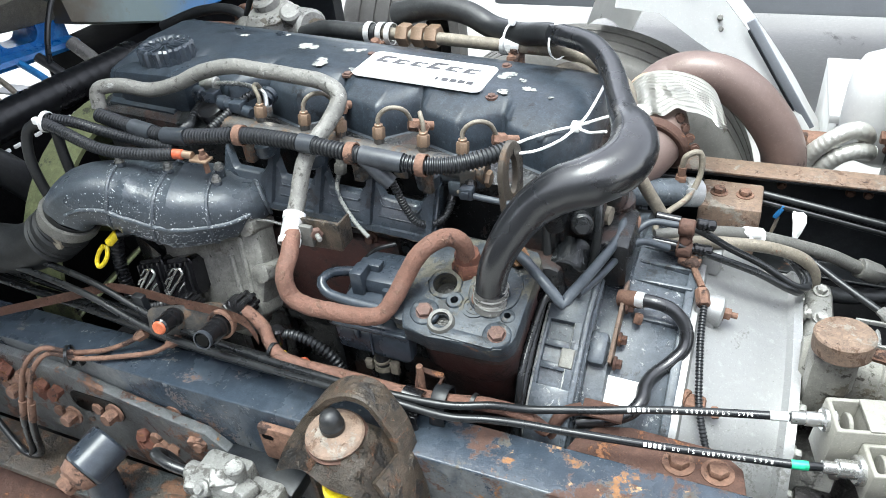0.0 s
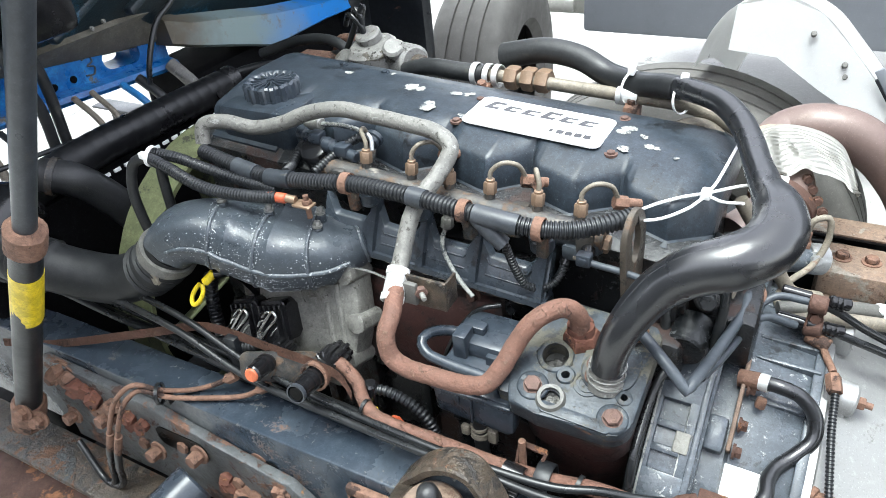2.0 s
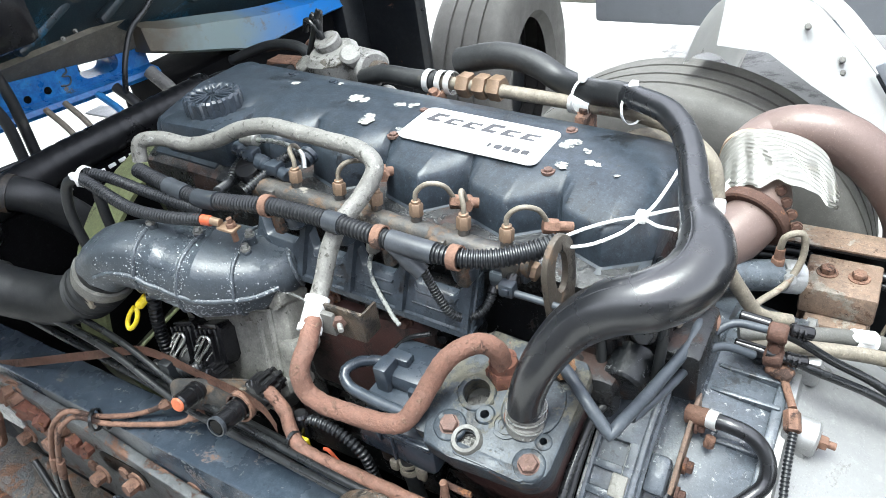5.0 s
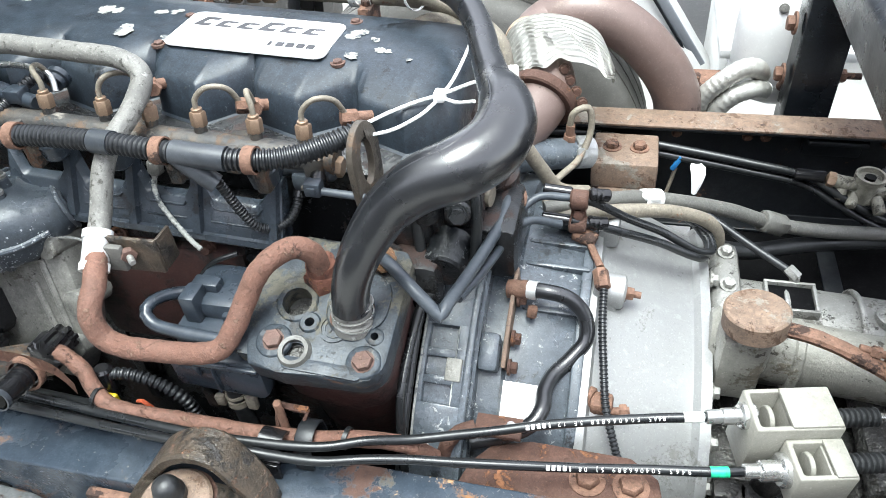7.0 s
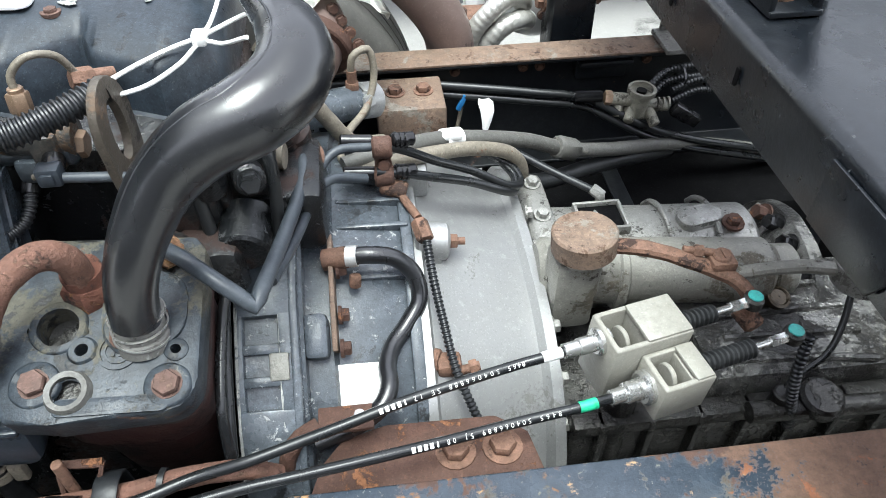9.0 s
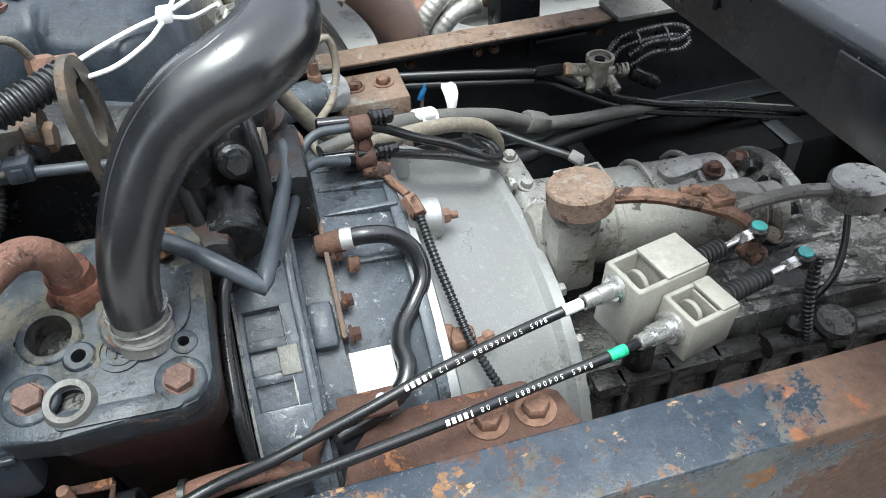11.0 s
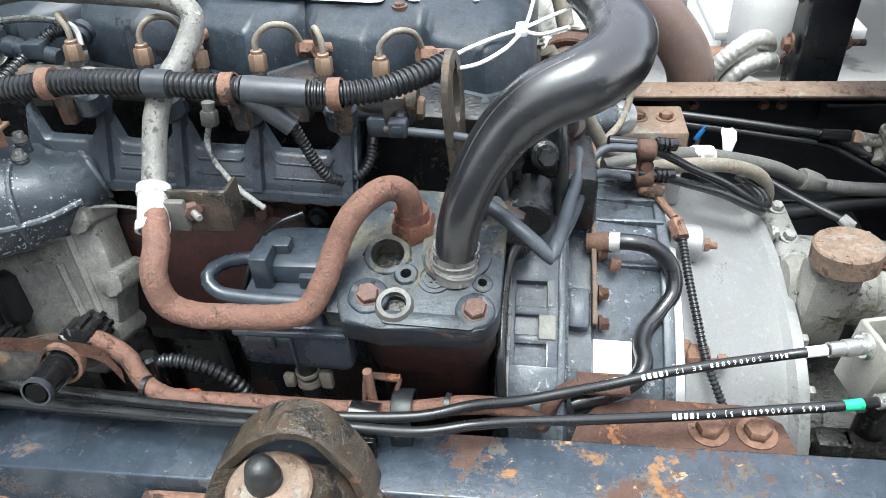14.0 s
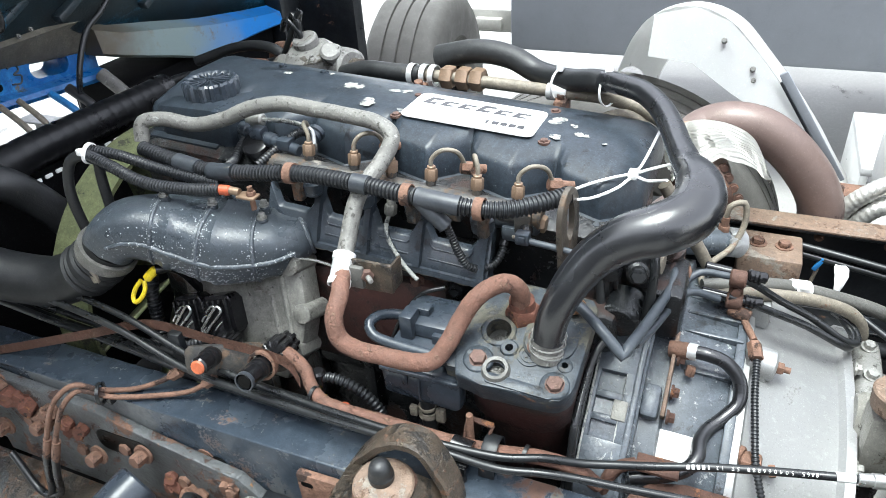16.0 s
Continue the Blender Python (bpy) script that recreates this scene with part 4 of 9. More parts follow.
def sleeve(x0, x1, r, name, material, label=""):
    pts = [q for q in sp if x0 <= q.x <= x1]
    b = B()
    tube(b, pts[:: max(1, len(pts) // 6)] + [pts[-1]] if len(pts) > 7 else pts, r, 18, 0.006)
    return part(name, b, material, harness, label)


for x0, x1 in ((-0.80, -0.745), (-0.725, -0.665), (-0.445, -0.41), (-0.335, -0.262)):
    sleeve(x0, x1, 0.0154, "sleeve", "sleeve_grey", "grey plastic conduit sleeve")
for x in (-0.555, -0.347, -0.232):
    q = sp[near_pt(x)]
    b = B()
    band(b, q, (1, 0.05, 0), 0.0150, 0.014, 0.0024)
    part("clip", b, "rust", harness, "rusty conduit clip")
    b = B()
    box(b, (q.x - 0.009, q.y + 0.005, q.z - 0.055), (q.x + 0.009, q.y + 0.03, q.z - 0.012), 0.004)
    part("clip_stay", b, "rust_mount", harness)
b = B()
tube(b, [(-0.330, 1.204, 1.296), (-0.308, 1.203, 1.275), (-0.286, 1.205, 1.254)], 0.0125, 16, 0.005)
part("branch_sleeve", b, "sleeve_grey", harness, "grey branch sleeve")
b = B()
tube(b, [(-0.291, 1.210, 1.262), (-0.281, 1.213, 1.229), (-0.273, 1.216, 1.203), (-0.260, 1.220, 1.178), (-0.241, 1.228, 1.170), (-0.224, 1.242, 1.175), (-0.217, 1.258, 1.188), (-0.216, 1.268, 1.200)], 0.0068, 14, ribs=0.0036, depth=0.0015)
part("branch_conduit", b, "conduit", harness)
b = B()
cyl(b, (-0.216, 1.264, 1.195), (-0.214, 1.283, 1.214), 0.0085, 14, 0.001)
box(b, (-0.224, 1.274, 1.203), (-0.205, 1.294, 1.222), 0.003)
part("branch_plug", b, "plastic_black", harness, "black plug of the branch lead")
hose("wiring_conduit", [(-0.945, 1.155, 1.312), (-0.90, 1.150, 1.304), (-0.82, 1.150, 1.278), (-0.74, 1.160, 1.272), (-0.68, 1.175, 1.272)], 0.0108, "conduit", "black corrugated conduit lying over the intake elbow", "conduit", ribs=0.0042, depth=0.0013)
hose("wiring_conduit", [(-0.950, 1.172, 1.312), (-0.90, 1.180, 1.306), (-0.84, 1.190, 1.288), (-0.78, 1.196, 1.276), (-0.70, 1.200, 1.268)], 0.0100, "conduit", "second black corrugated conduit beside the harness", "conduit", ribs=0.0042, depth=0.0013)
bm = B()
band(bm, (-0.940, 1.160, 1.312), (1, 0.2, -0.2), 0.017, 0.007, 0.002)
box(bm, (-0.946, 1.138, 1.316), (-0.934, 1.148, 1.328), 0.002)
thing("cable_tie", bm, "white_plastic", "white tie round the conduits by the fan", "cable tie", "white cable ties")
ct = root("cable_terminal", (-0.65, 1.18, 1.255), "red sleeved battery cable lug bolted to the intake elbow", "cable terminal")
bm = B()
cyl(bm, (-0.695, 1.172, 1.273), (-0.662, 1.178, 1.271), 0.0088, 14, 0.002)
part("sleeve", bm, "red", ct)
bm = B()
cyl(bm, (-0.662, 1.178, 1.272), (-0.645, 1.180, 1.270), 0.007, 12)
box(bm, (-0.648, 1.170, 1.262), (-0.612, 1.192, 1.267), 0.002)
part("lug", bm, "brass", ct)
bm = B()
cyl(bm, (-0.624, 1.182, 1.24), (-0.624, 1.182, 1.283), 0.0045, 10)
hexa(bm, (-0.624, 1.182, 1.264), (-0.624, 1.182, 1.274), 0.0085)
part("nut", rough_up(bm, 0.001, 90), "rust", ct)
hose("wiring_conduit", [(-0.945, 1.155, 1.312), (-0.972, 1.145, 1.302), (-0.990, 1.135, 1.25), (-0.980, 1.13, 1.16), (-0.95, 1.13, 1.06)], 0.0095, "rubber_dull", "black taped cable hanging from a white tie", "cable")
hose("wiring_conduit", [(-0.925, 1.172, 1.305), (-0.945, 1.175, 1.285), (-0.945, 1.168, 1.22), (-0.93, 1.16, 1.10)], 0.0095, "rubber_dull", "black taped cable hanging beside the fan", "cable")

# ---- black moulded hose ----
H = [(-0.104, 1.128, 1.145), (-0.099, 1.130, 1.178), (-0.089, 1.138, 1.210), (-0.074, 1.152, 1.240), (-0.051, 1.168, 1.270), (-0.014, 1.180, 1.298), (0.024, 1.192, 1.311), (0.054, 1.222, 1.319), (0.064, 1.258, 1.328), (0.056, 1.296, 1.335), (0.037, 1.337, 1.338), (0.016, 1.395, 1.342), (-0.002, 1.450, 1.346), (-0.030, 1.512, 1.352), (-0.066, 1.556, 1.358), (-0.118, 1.588, 1.358), (-0.160, 1.618, 1.350)]
H_RADII = (0.0226, 0.0228, 0.0240, 0.0262, 0.0290, 0.0325, 0.0350, 0.0358, 0.0350, 0.0305, 0.0215, 0.0192, 0.0190, 0.0190, 0.0190, 0.0185, 0.0180)
H_RUN = [0.0]
for p, q in zip(H, H[1:]):
    H_RUN.append(H_RUN[-1] + (Vector(q) - Vector(p)).length)


def hose_r(f):
    return float(np.interp(f, np.array(H_RUN) / H_RUN[-1], H_RADII)) / 0.0345


big = root("moulded_hose", (-0.02, 1.3, 1.16), "glossy black moulded rubber hose swelling from the compressor", "hose")
bm = B()
tube(bm, H, 0.0345, 28, 0.005, radius=hose_r)
part("hose_body", bm, "rubber", big)
bm = B()
tube(bm, [(-0.140, 1.604, 1.352), (-0.165, 1.622, 1.347), (-0.215, 1.650, 1.334), (-0.285, 1.685, 1.332), (-0.345, 1.702, 1.352), (-0.42, 1.716, 1.356), (-0.515, 1.727, 1.334)], 0.0205, 20, 0.006, radius=lambda f: 1.0 + 0.25 * f)
part("end_sleeve", bm, "rubber_dull", big, "dull black end sleeve")
bm = B()
hp = spline(H, 0.006)
line = []
for k, q in enumerate(hp):
    f = k / (len(hp) - 1)
    if 0.08 < f < 0.52 and k % 3 == 0:
        t = (hp[k + 1] - hp[k - 1]).normalized()
        o = Vector((-0.45, -0.35, 0.82))
        o = (o - t * o.dot(t)).normalized()
        line.append(q + o * (0.0345 * hose_r(f) - 0.0004))
tube(bm, line, 0.0011, 8, 0.006)
part("mould_seam", bm, "rubber", big)
bm = B()
ax = Vector((0.06, 0.12, 1.0)).normalized()
fb = Vector((-0.106, 1.130, 1.118))
lathe(bm, [(0.025, -0.008), (0.025, 0.006), (0.0232, 0.008), (0.0232, 0.026), (0.0248, 0.028), (0.0248, 0.033), (0.020, 0.034)], fb, ax, 28)
part("hose_fitting", bm, "grey_pipe", big, "dull grey end fitting")
bm = B()
for h, tl in ((0.004, 0.10), (0.016, -0.05), (0.029, -0.08)):
    bm = B()
    lathe(bm, [(0.0245, -0.0009), (0.0262, -0.0009), (0.0262, 0.0009), (0.0245, 0.0009)], fb + ax * h, ax + Vector((tl, 0, 0)), 28, close=False)
    part("wire_clip", bm, "steel", big, "bright spring wire clip")

# cable ties
for p, d, r in (((-0.232, 1.650, 1.326), (1, -0.4, 0.0), 0.030), ((-0.132, 1.606, 1.338), (1, -0.4, 0.1), 0.029)):
    bm = B()
    band(bm, p, d, r, 0.0045, 0.0012)
    box(bm, (p[0] - 0.006, p[1] - 0.012, p[2] + r - 0.004), (p[0] + 0.006, p[1] + 0.004, p[2] + r + 0.012), 0.002)
    thing("cable_tie", bm, "white_plastic", "white nylon cable tie round the hose and pipe", "cable tie", "white cable ties")
tie = root("cable_tie", (-0.05, 1.36, 1.27), "long white nylon cable tie strung from the lifting eye", "cable tie", "white cable ties")
for k, pts in enumerate((
    [(-0.122, 1.300, 1.290), (-0.10, 1.335, 1.288), (-0.07, 1.362, 1.290), (-0.042, 1.375, 1.294), (0.0, 1.385, 1.308), (0.040, 1.372, 1.328)],
    [(-0.120, 1.290, 1.280), (-0.09, 1.315, 1.276), (-0.06, 1.345, 1.282), (-0.040, 1.372, 1.290), (-0.02, 1.365, 1.290), (0.012, 1.335, 1.310)],
    [(-0.042, 1.375, 1.292), (-0.036, 1.41, 1.292), (-0.030, 1.46, 1.30), (-0.022, 1.50, 1.32)])):
    b = B()
    tube(b, pts, 0.0024, 8, 0.005)
    part("strap", b, "white_plastic", tie)
b = B()
box(b, (-0.050, 1.366, 1.286), (-0.035, 1.384, 1.300), 0.003)
part("buckle", b, "white_plastic", tie)
b = B()
box(b, (0.046, 1.362, 1.318), (0.060, 1.380, 1.338), 0.003)
part("buckle", b, "white_plastic", tie)

# ---- tan steel pipe behind the cover ----
tan = root("return_pipe", (-0.3, 1.66, 1.29), "tan steel pipe with brass unions behind the rocker cover", "pipe")
S = [(-0.60, 1.675, 1.312), (-0.50, 1.668, 1.314), (-0.38, 1.660, 1.312), (-0.24, 1.648, 1.310), (-0.13, 1.628, 1.312), (-0.05, 1.60, 1.30), (0.0, 1.57, 1.275), (0.015, 1.55, 1.23)]
bm = B()
tube(bm, S, 0.0125, 14, 0.008)
part("pipe_run", bm, "tan_pipe", tan)
bm = B()
for x in (-0.47, -0.435, -0.405):
    hexa(bm, (x - 0.014, 1.668, 1.314), (x + 0.012, 1.666, 1.314), 0.024)
part("union_nut", bm, "brass", tan, "rusty brass union nuts")
bm = B()
tube(bm, [(-0.74, 1.70, 1.290), (-0.68, 1.69, 1.308), (-0.60, 1.676, 1.312), (-0.535, 1.67, 1.313)], 0.0185, 16, 0.006)
part("rubber_end", bm, "rubber_dull", tan)
bm = B()
for x in (-0.553, -0.525, -0.505):
    band(bm, (x, 1.670, 1.313), (1, -0.05, 0), 0.0205, 0.012, 0.002)
part("hose_clamp", bm, "clamp", tan, "bright hose clamps")
for x in (-0.525, -0.225):
    bm = B()
    box(bm, (x - 0.012, 1.615, 1.262 + fall(x)), (x + 0.012, 1.662, 1.302), 0.004)
    bolt(bm, (x, 1.636, 1.302), (0, -0.3, 1), 0.010, 0.010, 1.3)
    part("stay", bm, "rust", tan)
bm = B()
band(bm, (-0.235, 1.648, 1.310), (1, -0.1, 0), 0.0135, 0.04, 0.004)
part("clip", bm, "clamp", tan, "white metal clip")
hose("breather_pipe", [(-0.155, 1.60, 1.245), (-0.14, 1.60, 1.28), (-0.10, 1.60, 1.295), (-0.06, 1.59, 1.28), (-0.035, 1.58, 1.24)], 0.011, "tan_pipe", "short tan loop of pipe behind the rocker cover", "pipe")

# pump body on the far front of the engine
pump = root("pump_unit", (-0.85, 1.75, 1.1), "dirty cast alloy pump with black wires behind the engine", "pump")
bm = B()
cyl(bm, (-0.84, 1.78, 1.10), (-0.85, 1.74, 1.33), 0.060, 24, 0.012)
cyl(bm, (-0.90, 1.80, 1.28), (-0.74, 1.74, 1.29), 0.042, 20, 0.008)
box(bm, (-0.90, 1.72, 1.12), (-0.78, 1.80, 1.27), 0.012)
for a, b, r in (((-0.80, 1.76, 1.26), (-0.78, 1.72, 1.335), 0.026), ((-0.90, 1.76, 1.24), (-0.925, 1.72, 1.30), 0.024), ((-0.76, 1.75, 1.20), (-0.70, 1.73, 1.235), 0.030), ((-0.82, 1.72, 1.24), (-0.81, 1.69, 1.27), 0.018)):
    cyl(bm, a, b, r, 16, 0.005)
box(bm, (-0.90, 1.70, 1.19), (-0.74, 1.74, 1.235), 0.010)
part("body", rough_up(bm, 0.005, 26), "white_cast", pump, "pale dirty cast pump body")
bm = B()
cyl(bm, (-0.86, 1.75, 1.33), (-0.862, 1.742, 1.352), 0.030, 18, 0.004)
part("cap", bm, "white_cast", pump)
bm = B()
cyl(bm, (-0.74, 1.74, 1.29), (-0.715, 1.735, 1.291), 0.022, 16, 0.003)
part("flange", bm, "rust_mount", pump)
for k in range(3):
    b = B()
    tube(b, [(-0.93 + 0.02 * k, 1.76, 1.36), (-0.90 + 0.02 * k, 1.74, 1.39 + 0.012 * k), (-0.87, 1.74, 1.36 + 0.02 * k), (-0.90 - 0.02 * k, 1.76, 1.30), (-0.98, 1.78, 1.27)], 0.007, 10, 0.008)
    part("wire", b, "cable", pump)
hose("wiring_loom", [(-1.25, 1.80, 1.25), (-1.12, 1.82, 1.29), (-1.0, 1.80, 1.30), (-0.92, 1.77, 1.27)], 0.013, "rubber_dull", "dirty black taped loom at the front of the engine", "wiring loom")

# oily details below the plenum
bm = B()
rings_mesh(bm, [[Vector((x, y, z + fall(x) + 0.0015 * math.sin(x * 190))) for y, z in ((1.220, 1.150), (1.25, 1.150), (1.25, 1.154), (1.220, 1.154))] for x in [-0.60 + 0.01 * k for k in range(37)]])
part("gasket_edge", bm, "tan_pipe", plenum, "pale torn gasket edge")
for k, x in enumerate((-0.57, -0.50, -0.425, -0.36, -0.29, -0.22)):
    bm = B()
    bolt(bm, (x, 1.236, 1.122 + fall(x)), (0, -1, 0.15), 0.0085, 0.010, 1.5)
    part("bolt", rough_up(bm, 0.001, 80), "rust_dark" if k % 2 else "block_paint", engine)
for x, z, w in ((-0.535, 1.075, 0.03), (-0.39, 1.07, 0.026), (-0.255, 1.06, 0.034), (-0.17, 1.09, 0.026)):
    bm = B()
    box(bm, (x - w, 1.235, z - 0.035 + fall(x)), (x + w, 1.285, z + 0.025 + fall(x)), 0.014)
    part("boss", rough_up(bm, 0.005, 35), "block_paint", engine, "oily cast boss")
hose("sense_wire", [(-0.60, 1.195, 1.140), (-0.52, 1.180, 1.160), (-0.44, 1.155, 1.170)], 0.0022, "steel", "thin bright steel wire to the pipe clip", "wire")
# injector wiring at the front of the rail
for a, b, c, d in (((-0.748, 1.350, 1.287), (-0.742, 1.318, 1.280), (-0.735, 1.285, 1.268), (-0.715, 1.245, 1.278)), ((-0.600, 1.352, 1.305), (-0.612, 1.330, 1.318), (-0.640, 1.300, 1.300), (-0.660, 1.255, 1.282))):
    hose("injector_lead", [a, b, c, d], 0.0085, "conduit", "short corrugated injector lead by the fuel rail", "conduit", ribs=0.0045, depth=0.0018, group="injector leads")
    bm = B()
    lathe(bm, [(0.011, -0.010), (0.017, -0.008), (0.017, 0.0), (0.014, 0.002), (0.014, 0.010), (0.010, 0.012)], a, (0, -0.9, -0.2), 22)
    thing("injector_plug", bm, "plastic_dark", "ribbed dark plug of the injector lead", "plug", "injector plugs")
bm = B()
tube(bm, [(-0.700, 1.345, 1.325), (-0.66, 1.345, 1.328), (-0.615, 1.340, 1.326), (-0.592, 1.335, 1.318), (-0.585, 1.325, 1.300)], 0.0045, 10, 0.005)
part("fuel_pipe", bm, "steel", rail, "bright steel fuel pipe")
bm = B()
cyl(bm, (-0.735, 1.345, 1.324), (-0.700, 1.345, 1.325), 0.0125, 16, 0.003)
part("pipe_end", bm, "cast_alloy", rail)

# oily castings behind the engine's rear end
for lo, hi in (((-0.115, 1.285, 1.07), (-0.045, 1.345, 1.165)), ((-0.060, 1.33, 1.10), (0.010, 1.40, 1.185)), ((-0.11, 1.235, 1.04), (-0.03, 1.29, 1.115)), ((-0.015, 1.40, 1.12), (0.035, 1.46, 1.175))):
    bm = B()
    box(bm, lo, hi, 0.016)
    part("rear_casting", rough_up(bm, 0.006, 32), "block_paint", engine, "wet oily black casting")
for p, q, r in (((-0.055, 1.30, 1.155), (-0.050, 1.285, 1.205), 0.020), ((-0.10, 1.275, 1.10), (-0.105, 1.235, 1.105), 0.022), ((-0.02, 1.335, 1.15), (-0.01, 1.295, 1.165), 0.018)):
    bm = B()
    cyl(bm, p, q, r, 18, 0.004)
    hexa(bm, q, Vector(q) + (Vector(q) - Vector(p)).normalized() * 0.012, r * 0.7)
    part("plug_boss", rough_up(bm, 0.001, 60), "block_paint", engine)
for pts in ([(-0.03, 1.42, 1.19), (-0.015, 1.385, 1.215), (0.005, 1.34, 1.20), (0.012, 1.31, 1.15), (0.008, 1.295, 1.08)], [(-0.06, 1.40, 1.20), (-0.075, 1.34, 1.21), (-0.07, 1.30, 1.18), (-0.06, 1.275, 1.11)]):
    hose("rear_lead", pts, 0.0075, "cable", "black lead curving over the oily castings", "cable", group="leads behind the engine")

# ---- air compressor ----
comp = root("air_compressor", (-0.14, 1.15, 0.80), "air compressor with a corroded slate-grey head on a rusty cylinder", "air compressor")
cu, cv = Vector((1, 0, -0.06)).normalized(), Vector((0.02, 1, 0.34)).normalized()
cw = cu.cross(cv).normalized()
cv = cw.cross(cu)
cm = basis((-0.081, 1.084, 1.101), cu, cv, cw)


def on_head(u, v, h=0.0):
    return cm @ Vector((u, v, h))


bm = B()
prism(bm, [(-0.150, -0.004), (-0.140, -0.026), (-0.100, -0.030), (0.000, -0.025), (0.012, -0.021), (0.020, -0.013), (0.025, -0.004), (0.027, 0.006), (0.027, 0.140), (0.016, 0.156), (-0.120, 0.158), (-0.150, 0.130), (-0.150, 0.075), (-0.160, 0.060), (-0.160, 0.030), (-0.150, 0.022)], -0.042, 0.0, cm, 0.005)
PORTS = ((-0.103, 0.062, 0.0190, 0.030), (-0.079, 0.038, 0.0062, 0.02), (-0.128, 0.060, 0.0035, 0.015), (-0.078, 0.056, 0.003, 0.015), (-0.083, 0.066, 0.003, 0.015), (0.005, 0.034, 0.0048, 0.02), (-0.086, -0.002, 0.0125, 0.014))
head = part("compressor_head", rough_up(bored(bm, *[rod(on_head(u, v, -d), on_head(u, v, 0.03), r) for u, v, r, d in PORTS]), 0.0007, 60), "head_paint", comp, "corroded slate-grey cast head")
for u, v, ri, r, h in ((-0.103, 0.062, 0.0190, 0.0265, 0.0025), (-0.079, 0.038, 0.0062, 0.0135, 0.003), (0.000, 0.000, 0.001, 0.021, 0.0025), (-0.116, 0.008, 0.001, 0.022, 0.0025), (0.005, 0.034, 0.0048, 0.011, 0.002)):
    bm = B()
    lathe(bm, [(ri, -0.002), (ri, h), (r - 0.002, h), (r, 0.001), (r + 0.001, -0.002)], on_head(u, v), cw, 28, close=False)
    part("boss_ring", rough_up(bm, 0.0006, 80), "head_paint", head)
bm = B()
prism(bm, rounded(0.078, 0.080, 0.030, -0.026, 0.076), -0.004, 0.0035, cm, 0.002)
part("port_pad", bm, "head_paint", head)
bm = B()
prism(bm, rounded(0.100, 0.016, 0.006, -0.048, -0.016), -0.004, 0.0022, cm, 0.001)
part("front_step", bm, "head_paint", head)
bm = B()
prism(bm, rounded(0.044, 0.030, 0.006, -0.142, 0.002), -0.046, -0.004, cm, 0.003)
cyl(bm, on_head(-0.160, 0.004, -0.022), on_head(-0.176, 0.004, -0.022), 0.010, 16, 0.002)
part("side_lug", rough_up(bm, 0.001, 70), "head_paint", comp, "corroded lug at the head's edge")
bm = B()
prism(bm, rounded(0.170, 0.178, 0.03, -0.060, 0.068), -0.058, -0.040, cm, 0.003)
part("valve_plate", rough_up(bm, 0.001, 60), "red_rust", comp, "rusty brown valve plate")
bm = B()
prism(bm, rounded(0.164, 0.172, 0.045, -0.060, 0.068), -0.135, -0.058, cm, 0.006)
prism(bm, rounded(0.15, 0.16, 0.05, -0.060, 0.070), -0.36, -0.135, cm, 0.006)
part("cylinder", rough_up(bm, 0.002, 50), "red_rust", comp, "dark red rusty cylinder")
for u, v in ((0.0, 0.0), (-0.116, 0.008)):
    bm = B()
    bolt(bm, on_head(u, v, 0.001), cw, 0.0125, 0.008, 1.12, 0.2)
    part("head_bolt", rough_up(bm, 0.0012, 90), "rust_dull", comp, "rusty head bolt")
bm = B()
cyl(bm, on_head(-0.086, -0.002, -0.013), on_head(-0.086, -0.002, -0.008), 0.0124, 22)
part("port_floor", bm, "dirty_alloy", comp)
bm = B()
lathe(bm, [(0.014, -0.012), (0.0135, 0.007), (0.0185, 0.008), (0.0205, 0.003), (0.022, -0.002)], on_head(-0.086, -0.002), cw, 24, close=False)
lathe(bm, [(0.0005, -0.012), (0.013, -0.012)], on_head(-0.086, -0.002), cw, 24, close=False)
part("port_ring", bm, "tape_grey", comp)
bm = B()
cyl(bm, on_head(-0.103, 0.062, -0.0295), on_head(-0.103, 0.062, -0.026), 0.0185, 24)
part("port_floor", bm, "dirty_alloy", comp, "oily floor of the open port")
bm = B()
lathe(bm, [(0.019, 0.0), (0.019, 0.0018), (0.016, 0.0018), (0.016, 0.0)], on_head(-0.047, 0.036), cw, 26, close=False)
lathe(bm, [(0.013, 0.0), (0.013, 0.0014), (0.011, 0.0014), (0.011, 0.0)], on_head(-0.047, 0.036), cw, 26, close=False)
for dx in (-0.004, 0.002, 0.006):
    prism(bm, rounded(0.003, 0.012, 0.001, -0.047 + dx, 0.036), 0.0, 0.0016, cm, 0)
part("casting_mark", bm, "head_paint", comp)
bm = B()
cyl(bm, on_head(-0.032, 0.060, -0.004), on_head(-0.032, 0.060, 0.007), 0.031, 28, 0.003)
part("port_boss", bm, "head_paint", comp)
bm = B()
lathe(bm, [(0.024, 0.0), (0.0245, 0.0075), (0.0285, 0.0065), (0.030, 0.0)], on_head(-0.031, 0.060), cw, 28, close=False)
part("rust_ring", rough_up(bm, 0.002, 70), "rust_dark", comp, "flaking rust round the hose port")
bm = B()
hexa(bm, on_head(-0.016, 0.140, -0.004), on_head(-0.004, 0.128, 0.016), 0.016)
cyl(bm, on_head(-0.020, 0.142, -0.015), on_head(-0.012, 0.136, 0.004), 0.019, 20, 0.003)
part("union_nut", rough_up(bm, 0.002, 60), "orange_rust", comp, "orange rusty union nut")

